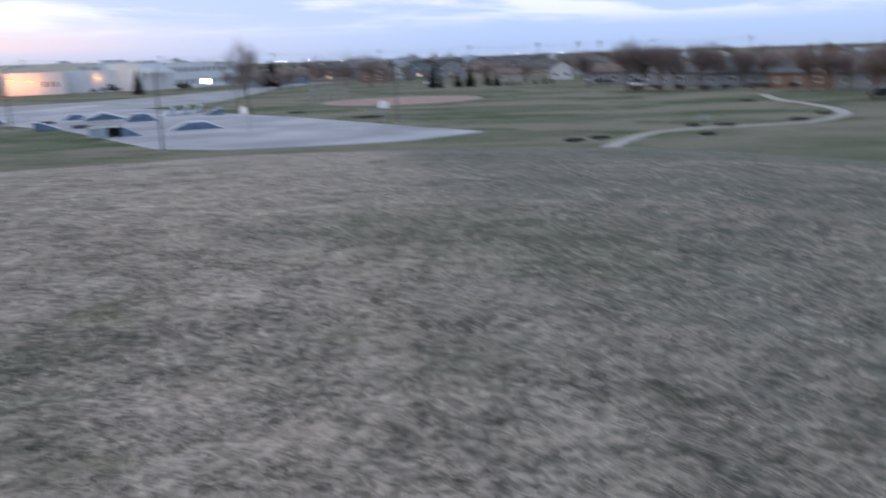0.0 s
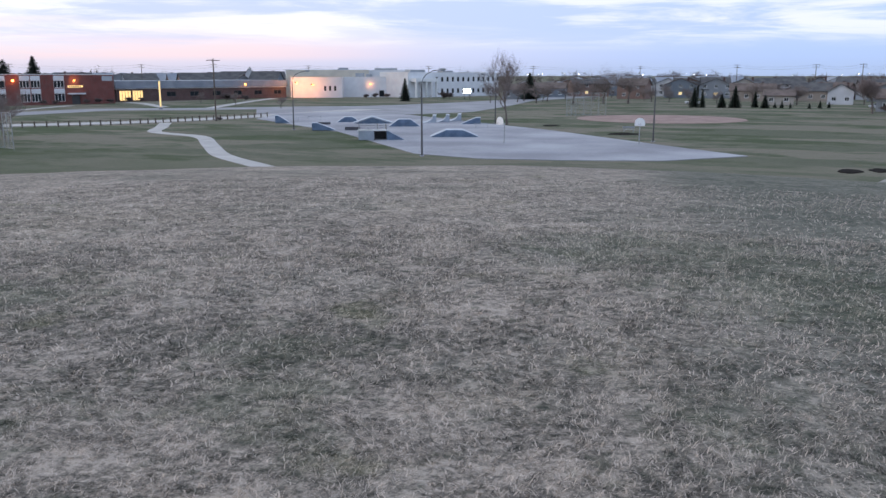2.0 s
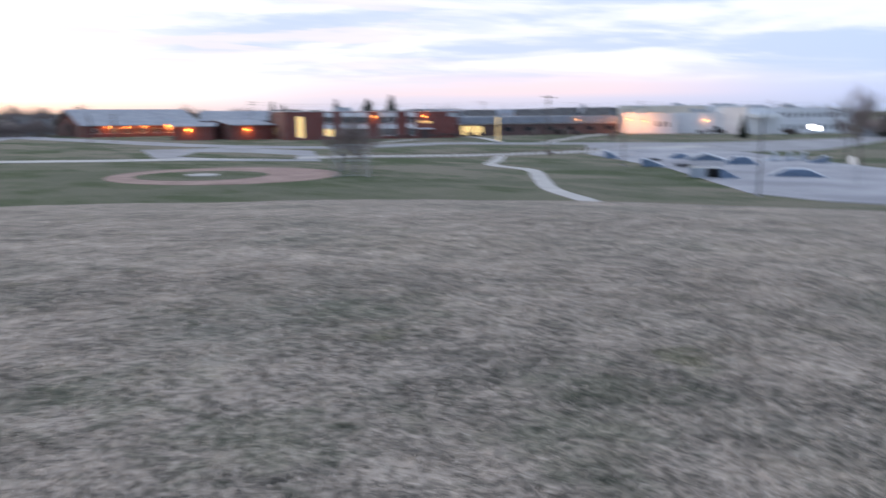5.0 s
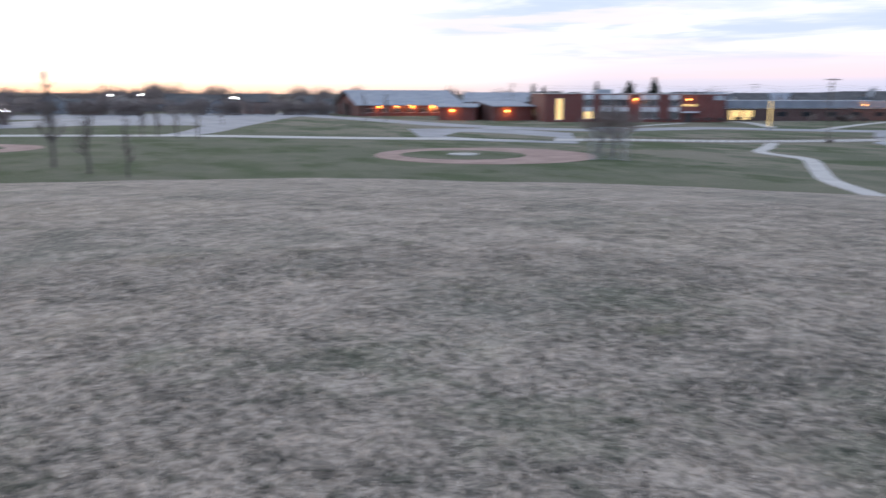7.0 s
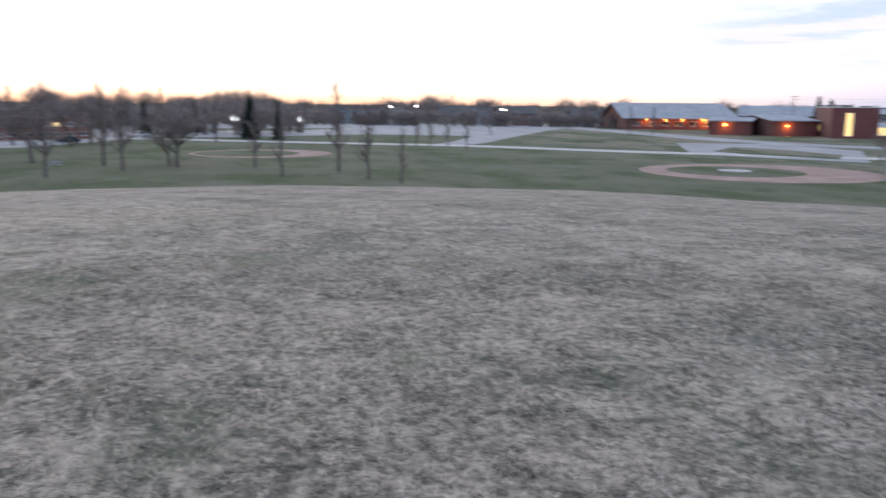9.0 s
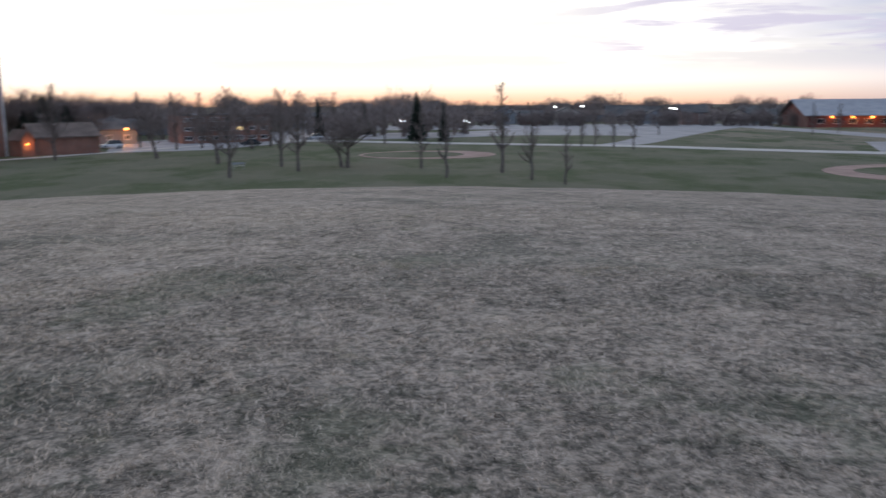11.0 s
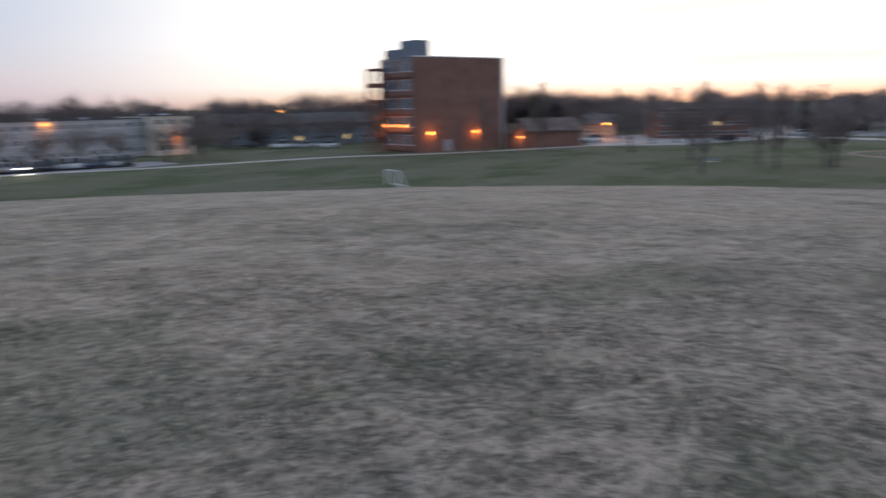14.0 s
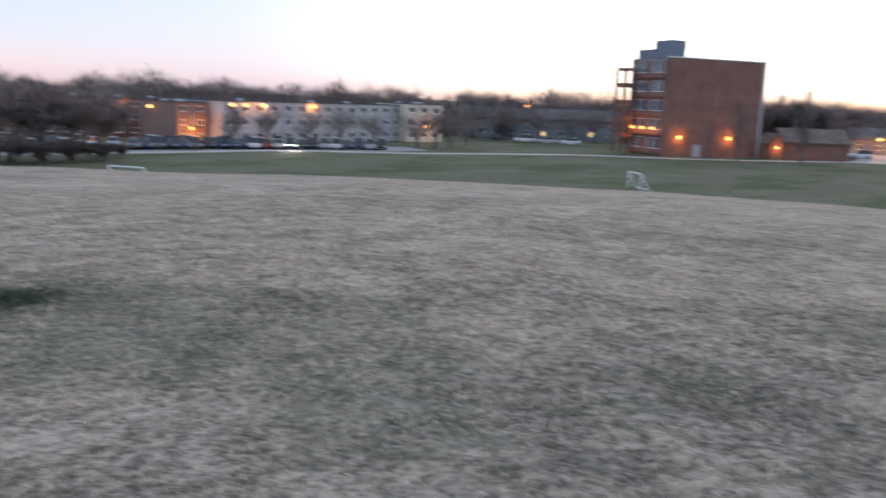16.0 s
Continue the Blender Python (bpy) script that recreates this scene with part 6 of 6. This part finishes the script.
def loft(bm, sections):
    """A skin over cross-sections of equal point counts, closed at both ends."""
    rings = [[bm.verts.new(p) for p in s] for s in sections]
    n = len(rings[0])
    for a, b in zip(rings, rings[1:]):
        for i in range(n):
            j = (i + 1) % n
            bm.faces.new((a[i], a[j], b[j], b[i]))
    bm.faces.new(rings[0]), bm.faces.new(rings[-1][::-1])


def car_meshes(van):
    top = 1.75 if van else 1.45
    body, cabin = bmesh.new(), bmesh.new()
    sec = []
    for x, zb, zt, w in ((-2.2, 0.45, 0.75, 0.78), (-2.1, 0.3, 0.85, 0.86), (-1.2, 0.25, 0.93, 0.9), (0.3, 0.25, 0.95, 0.9), (1.5, 0.25, 0.98, 0.9), (2.1, 0.3, 0.95, 0.86), (2.2, 0.45, 0.85, 0.8)):
        sec.append([(x, -w, zb), (x, -w - 0.02, (zb + zt) / 2), (x, -w + 0.08, zt), (x, w - 0.08, zt), (x, w + 0.02, (zb + zt) / 2), (x, w, zb)])
    loft(body, sec)
    back = 2.05 if van else 1.75
    sec = [[(x, -w, z) for w, z in ((0.78, 0.94), (0.62, zt))] + [(x2, w, z) for x2, w, z in ((x, 0.62, zt), (x, 0.78, 0.94))] for x, zt in ((-1.15, 0.97), (-0.45, top), (back - 0.5, top), (back, 0.99))]
    loft(cabin, sec)
    return mesh_of("body", body, CAR_PAINT[0]), mesh_of("cabin", cabin, GLASS)


CARS = [car_meshes(False), car_meshes(True)]
bmw = bmesh.new()
tube(bmw, (0, -0.1, 0), (0, 0.1, 0), 0.32, 0.32, 14)
TYRE = mesh_of("tyre", bmw, RUBBER)
bmw = bmesh.new()
tube(bmw, (0, -0.11, 0), (0, 0.11, 0), 0.19, 0.19, 10)
RIM = mesh_of("rim", bmw, STEEL)


def car(az, r, turn, colour, van=False, lights=False):
    ob = thing("car", Matrix.Translation(at(az, r, 0.045)) @ Matrix.Rotation(radians(az + turn), 4, "Z"), f"parked {CAR_PAINT[colour].name.split('_')[-1]} {'van' if van else 'car'} on the asphalt" + (" with its headlights on" if lights else ""), "car", "parked cars")
    body, cabin = CARS[van]
    bm_me = body.copy()
    bm_me.materials.clear()
    bm_me.materials.append(CAR_PAINT[colour])
    part("body", bm_me, None, ob)
    cab = part("cabin_glass", cabin, None, ob, "dark glass")
    top = 1.75 if van else 1.45
    part("roof", boxes((-0.4, (2.05 if van else 1.75) - 0.55, -0.6, 0.6, top, top + 0.03)), CAR_PAINT[colour], ob)
    for x in (-1.35, 1.35):
        for y in (-0.82, 0.82):
            wh = part("wheel", TYRE, None, ob, m=Matrix.Translation((x, y, 0.32)))
            part("rim", RIM, None, wh)
    for y in (-0.6, 0.6):
        part("headlight", boxes((-2.22, -2.12, y - 0.16, y + 0.16, 0.6, 0.74)), HEAD_ON if lights else HEAD, ob)
        if lights:
            li = bpy.data.lights.new("headlight_beam", "SPOT")
            li.energy, li.color, li.spot_size, li.shadow_soft_size = 900, (1.0, 0.9, 0.7), radians(60), 0.08
            beam = new("headlight_beam", li)
            beam.parent = ob
            beam.matrix_basis = Matrix.Translation((-2.3, y, 0.66)) @ Matrix.Rotation(radians(84), 4, "Y")
        part("tail_light", boxes((2.14, 2.23, y - 0.14, y + 0.14, 0.68, 0.84)), TAIL, ob)


crng = random.Random(4)
for k in range(22):
    az = 153.6 - k * 0.76
    rr = 128 + (153.6 - az) * 0.78 + crng.uniform(-0.4, 0.4)
    car(az, rr, 90 + crng.uniform(-4, 4), crng.choice((0, 1, 2, 2, 3, 5, 5, 4)), crng.random() < 0.4, k == 13)
for k in range(15):
    az = 160.5 - k * 1.15 + crng.uniform(-0.2, 0.2)
    rr = 124 + max(0.0, 153.6 - az) * 0.85 + 7.5
    car(az, rr, 90 + crng.uniform(-5, 5), crng.choice((0, 0, 1, 2, 3, 0, 4)), crng.random() < 0.5)
for az, r, turn, c, van in ((107.1, 188, 10, 0, True), (126.5, 182, 0, 1, False), (128.0, 184, 5, 0, True), (124.9, 181, 0, 0, False), (130.0, 187, 0, 2, False), (157.6, 126, 90, 0, False), (159.4, 124, 90, 1, False), (161.2, 122, 90, 3, True), (98.5, 188, 0, 2, False), (94.3, 215, 20, 1, False), (91.0, 260, 0, 0, False), (88.0, 265, 0, 2, True), (0.6, 262, 0, 0, False), (-27.6, 150, 5, 2, False), (-13.0, 205, 0, 0, True), (-15.9, 209, 4, 0, True), (-16.9, 207, -3, 1, True), (-17.8, 205, 2, 0, True), (-18.8, 203, 5, 0, False), (-21.4, 196, 0, 1, True), (-22.7, 193, -4, 0, True), (-10.2, 246, 3, 1, False), (-11.6, 244, -2, 0, False), (-12.8, 242, 0, 5, False)):
    car(az, r, turn, c, van)


def dumpster(az, r, c):
    ob = thing("dumpster", Matrix.Translation(at(az, r, 0.045)) @ Matrix.Rotation(radians(az), 4, "Z"), "blue steel waste container beside the car park", "dumpster", "dumpsters")
    part("bin", boxes((-1.3, 1.3, -0.8, 0.8, 0.1, 1.5)), c, ob)
    part("lid", boxes((-1.35, 1.35, -0.85, 0.85, 1.5, 1.6)), DARK_TRIM, ob)


dumpster(150.4, 137, BLUE_PAINT)
dumpster(152.0, 136, BLUE_PAINT)

# ---- grass of the hilltop ----


def blade_material():
    m = bpy.data.materials.new("grass_blades")
    m.use_nodes = True
    nt = m.node_tree
    b = nt.nodes["Principled BSDF"]
    b.inputs["Roughness"].default_value = 0.9
    b.inputs["Specular IOR Level"].default_value = 0.15
    N, L = nt.nodes.new, nt.links.new
    geo = N("ShaderNodeNewGeometry")
    def noise_tex(scale, detail, rough):
        n = N("ShaderNodeTexNoise")
        n.inputs["Scale"].default_value, n.inputs["Detail"].default_value, n.inputs["Roughness"].default_value = scale, detail, rough
        L(geo.outputs["Position"], n.inputs["Vector"])
        return n.outputs[0]

    def blend(a, c, t):
        n = N("ShaderNodeMix")
        n.data_type = "FLOAT"
        n.inputs[0].default_value = t
        L(a, n.inputs[2]), L(c, n.inputs[3])
        return n.outputs[0]

    # the same tufts and patches as the turf below, and each blade its own shade
    own = N("ShaderNodeMapRange")
    L(geo.outputs["Random Per Island"], own.inputs[0])
    own.inputs[3].default_value, own.inputs[4].default_value = 0.3, 0.79
    shade = blend(blend(noise_tex(14.0, 6, 0.75), own.outputs[0], 0.45), blend(noise_tex(2.6, 5, 0.6), noise_tex(0.5, 4, 0.55), 0.35), 0.22)
    # lowest stops of each ramp put the shade between blades into the colour
    ramps = []
    for stops in (((0.395, (0.085, 0.074, 0.058)), (0.462, (0.28, 0.24, 0.19)), (0.518, (0.5, 0.422, 0.337)), (0.58, (0.78, 0.657, 0.532))), ((0.395, (0.075, 0.068, 0.061)), (0.462, (0.255, 0.225, 0.199)), (0.518, (0.455, 0.396, 0.345)), (0.58, (0.74, 0.64, 0.556))), ((0.4, (0.1, 0.11, 0.082)), (0.48, (0.2, 0.203, 0.158)), (0.54, (0.33, 0.315, 0.25)), (0.6, (0.56, 0.51, 0.41)))):
        rp = N("ShaderNodeValToRGB")
        e = rp.color_ramp.elements
        while len(e) < 4:
            e.new(0.5)
        for el, (p, c) in zip(e, stops):
            el.position, el.color = p, (*c, 1)
        L(shade, rp.inputs[0])
        ramps.append(rp.outputs[0])
    gr = N("ShaderNodeMapRange")
    gr.interpolation_type = "SMOOTHSTEP"
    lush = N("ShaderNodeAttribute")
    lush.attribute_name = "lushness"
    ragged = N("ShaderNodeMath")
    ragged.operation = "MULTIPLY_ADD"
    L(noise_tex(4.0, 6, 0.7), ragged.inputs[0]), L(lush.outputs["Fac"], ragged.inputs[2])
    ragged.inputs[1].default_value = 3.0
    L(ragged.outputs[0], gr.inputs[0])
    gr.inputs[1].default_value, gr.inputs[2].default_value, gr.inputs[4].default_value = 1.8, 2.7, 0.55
    mix = N("ShaderNodeMix")
    mix.data_type = "RGBA"
    across, warm, dry = N("ShaderNodeSeparateXYZ"), N("ShaderNodeMapRange"), N("ShaderNodeMix")
    L(geo.outputs["Position"], across.inputs[0]), L(across.outputs[1], warm.inputs[0])
    warm.inputs[1].default_value, warm.inputs[2].default_value, warm.inputs[4].default_value = 1.5, -4.0, 0.85
    dry.data_type = "RGBA"
    L(warm.outputs[0], dry.inputs[0]), L(ramps[1], dry.inputs[6]), L(ramps[0], dry.inputs[7])
    L(gr.outputs[0], mix.inputs[0]), L(dry.outputs[2], mix.inputs[6]), L(ramps[2], mix.inputs[7])
    ol = N("ShaderNodeMapRange")
    ol.interpolation_type = "SMOOTHSTEP"
    L(noise_tex(1.1, 5, 0.6), ol.inputs[0])
    ol.inputs[1].default_value, ol.inputs[2].default_value, ol.inputs[4].default_value = 0.6, 0.74, 0.45
    olive = N("ShaderNodeMix")
    olive.data_type = "RGBA"
    L(ol.outputs[0], olive.inputs[0]), L(mix.outputs[2], olive.inputs[6])
    sh = N("ShaderNodeValToRGB")
    for el, (p, c) in zip(sh.color_ramp.elements, ((0.4, (0.12, 0.128, 0.062)), (0.62, (0.36, 0.335, 0.2)))):
        el.position, el.color = p, (*c, 1)
    L(shade, sh.inputs[0]), L(sh.outputs[0], olive.inputs[7])
    # dark green hollows, their shade put into the blade colour too
    hol = N("ShaderNodeMapRange")
    hol.interpolation_type = "SMOOTHSTEP"
    L(noise_tex(5.5, 4, 0.6), hol.inputs[0])
    hol.inputs[1].default_value, hol.inputs[2].default_value, hol.inputs[4].default_value = 0.56, 0.68, 0.5
    hollow = N("ShaderNodeMix")
    hollow.data_type = "RGBA"
    L(hol.outputs[0], hollow.inputs[0]), L(olive.outputs[2], hollow.inputs[6])
    hollow.inputs[7].default_value = (0.09, 0.105, 0.075, 1)
    L(hollow.outputs[2], b.inputs["Base Color"])
    # thin blades let light through
    thin, both = N("ShaderNodeBsdfTranslucent"), N("ShaderNodeMixShader")
    L(hollow.outputs[2], thin.inputs[0])
    both.inputs[0].default_value = 0.45
    L(b.outputs[0], both.inputs[1]), L(thin.outputs[0], both.inputs[2])
    L(both.outputs[0], nt.nodes["Material Output"].inputs[0])
    return m


def make_grass():
    """Matted, half-flattened blades in tufts; broader and sparser farther down the hill."""
    rg = np.random.default_rng(12)
    mat = blade_material()
    quads = []
    for r0, r1, per, width, length in ((1.2, 4.5, 5600, 0.0026, 0.046), (4.5, 9.5, 2400, 0.004, 0.052), (9.5, 17, 480, 0.0055, 0.048)):
        area = radians(235) / 2 * (r1 * r1 - r0 * r0)
        n = int(area * per)
        az = radians(-48) + rg.random(n) * radians(235)
        r = np.sqrt(r0 * r0 + rg.random(n) * (r1 * r1 - r0 * r0))
        x, y = -r * np.sin(az), r * np.cos(az)
        keep = np.empty(n, bool)
        z = np.empty(n)
        lay = np.empty(n)
        for i in range(n):
            c = noise.noise((x[i] * 4.2, y[i] * 4.2, 1.7)) + 0.5 * noise.noise((x[i] * 11, y[i] * 11, 4.2))
            keep[i] = c > -0.27 + 0.5 * (rg.random() - 0.5)
            if keep[i]:
                z[i] = ground_z(x[i], y[i])
                lay[i] = noise.noise((x[i] * 1.3, y[i] * 1.3, 9.0)) * 5.0
        x, y, z, lay = x[keep], y[keep], z[keep], lay[keep]
        n = len(x)
        a = lay + rg.normal(size=n) * 1.5
        tilt = np.clip(rg.normal(1.1, 0.3, n), 0.3, 1.5)
        ln = length * rg.uniform(0.55, 1.4, n)
        w = width * rg.uniform(0.7, 1.4, n)
        d = np.stack([np.cos(a) * np.sin(tilt), np.sin(a) * np.sin(tilt), np.cos(tilt)], 1)
        s = np.stack([-np.sin(a), np.cos(a), np.zeros(n)], 1) * w[:, None]
        p = np.stack([x, y, z - 0.008], 1)
        mid = p + d * (ln * 0.55)[:, None]
        tip = p + d * ln[:, None] - np.stack([np.zeros(n), np.zeros(n), ln * 0.22 * np.sin(tilt)], 1)
        tip += s / w[:, None] * (ln * rg.uniform(-0.55, 0.55, n))[:, None]
        tip[:, 2] = np.maximum(tip[:, 2], z + 0.004)
        quads.append(np.stack([p - s, p + s, mid + s * 0.8, tip, mid - s * 0.8], 1).reshape(-1, 3))
    v = np.concatenate(quads).astype(np.float32)
    k = len(v) // 5
    me = bpy.data.meshes.new("grass")
    base = np.arange(k, dtype=np.int32)[:, None] * 5
    loops = (base + np.array([[0, 1, 2, 4, 4, 2, 3]], dtype=np.int32)).ravel()
    starts = (np.arange(k, dtype=np.int32)[:, None] * 7 + np.array([[0, 4]], dtype=np.int32)).ravel()
    me.vertices.add(len(v)), me.loops.add(len(loops)), me.polygons.add(len(starts))
    me.vertices.foreach_set("co", v.ravel())
    me.loops.foreach_set("vertex_index", loops)
    me.polygons.foreach_set("loop_start", starts)
    me.update()
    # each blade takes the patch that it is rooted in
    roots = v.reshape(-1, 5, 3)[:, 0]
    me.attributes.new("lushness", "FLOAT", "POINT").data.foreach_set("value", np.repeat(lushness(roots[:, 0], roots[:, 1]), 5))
    me.materials.append(mat)
    tagged(new("grass", me), "matted dry straw-coloured grass with green tufts on the hilltop", "grass", kind="stuff")


make_grass()


def green_clump(az, r, size, count):
    """A clump of taller dark green grass that thins out into the short turf."""
    rg = random.Random(3)
    c = at(az, r)
    bm = bmesh.new()
    for _ in range(count):
        u, v = rg.gauss(0, 0.55), rg.gauss(0, 0.5)
        x, y = c.x + u * size * 1.4, c.y + v * size
        p = Vector((x, y, ground_z(x, y) - 0.01))
        b, ln = rg.uniform(0, 6.28), rg.uniform(0.05, 0.13) * max(0.45, 1.2 - math.hypot(u, v))
        d = Vector((math.cos(b) * 0.9, math.sin(b) * 0.9, 1)).normalized() * ln
        s = Vector((-math.sin(b), math.cos(b), 0)) * 0.005
        bm.faces.new([bm.verts.new(w) for w in (p - s, p + s, p + d)])
    tagged(new("grass_clump", mesh_of("grass_clump", bm, CLUMP)), "clump of taller dark green grass", "grass", kind="stuff")


CLUMP = material("green_clump", (0.03, 0.05, 0.024), (0.075, 0.1, 0.055), 6, 0.9)
green_clump(155.1, 7.1, 0.5, 3600)
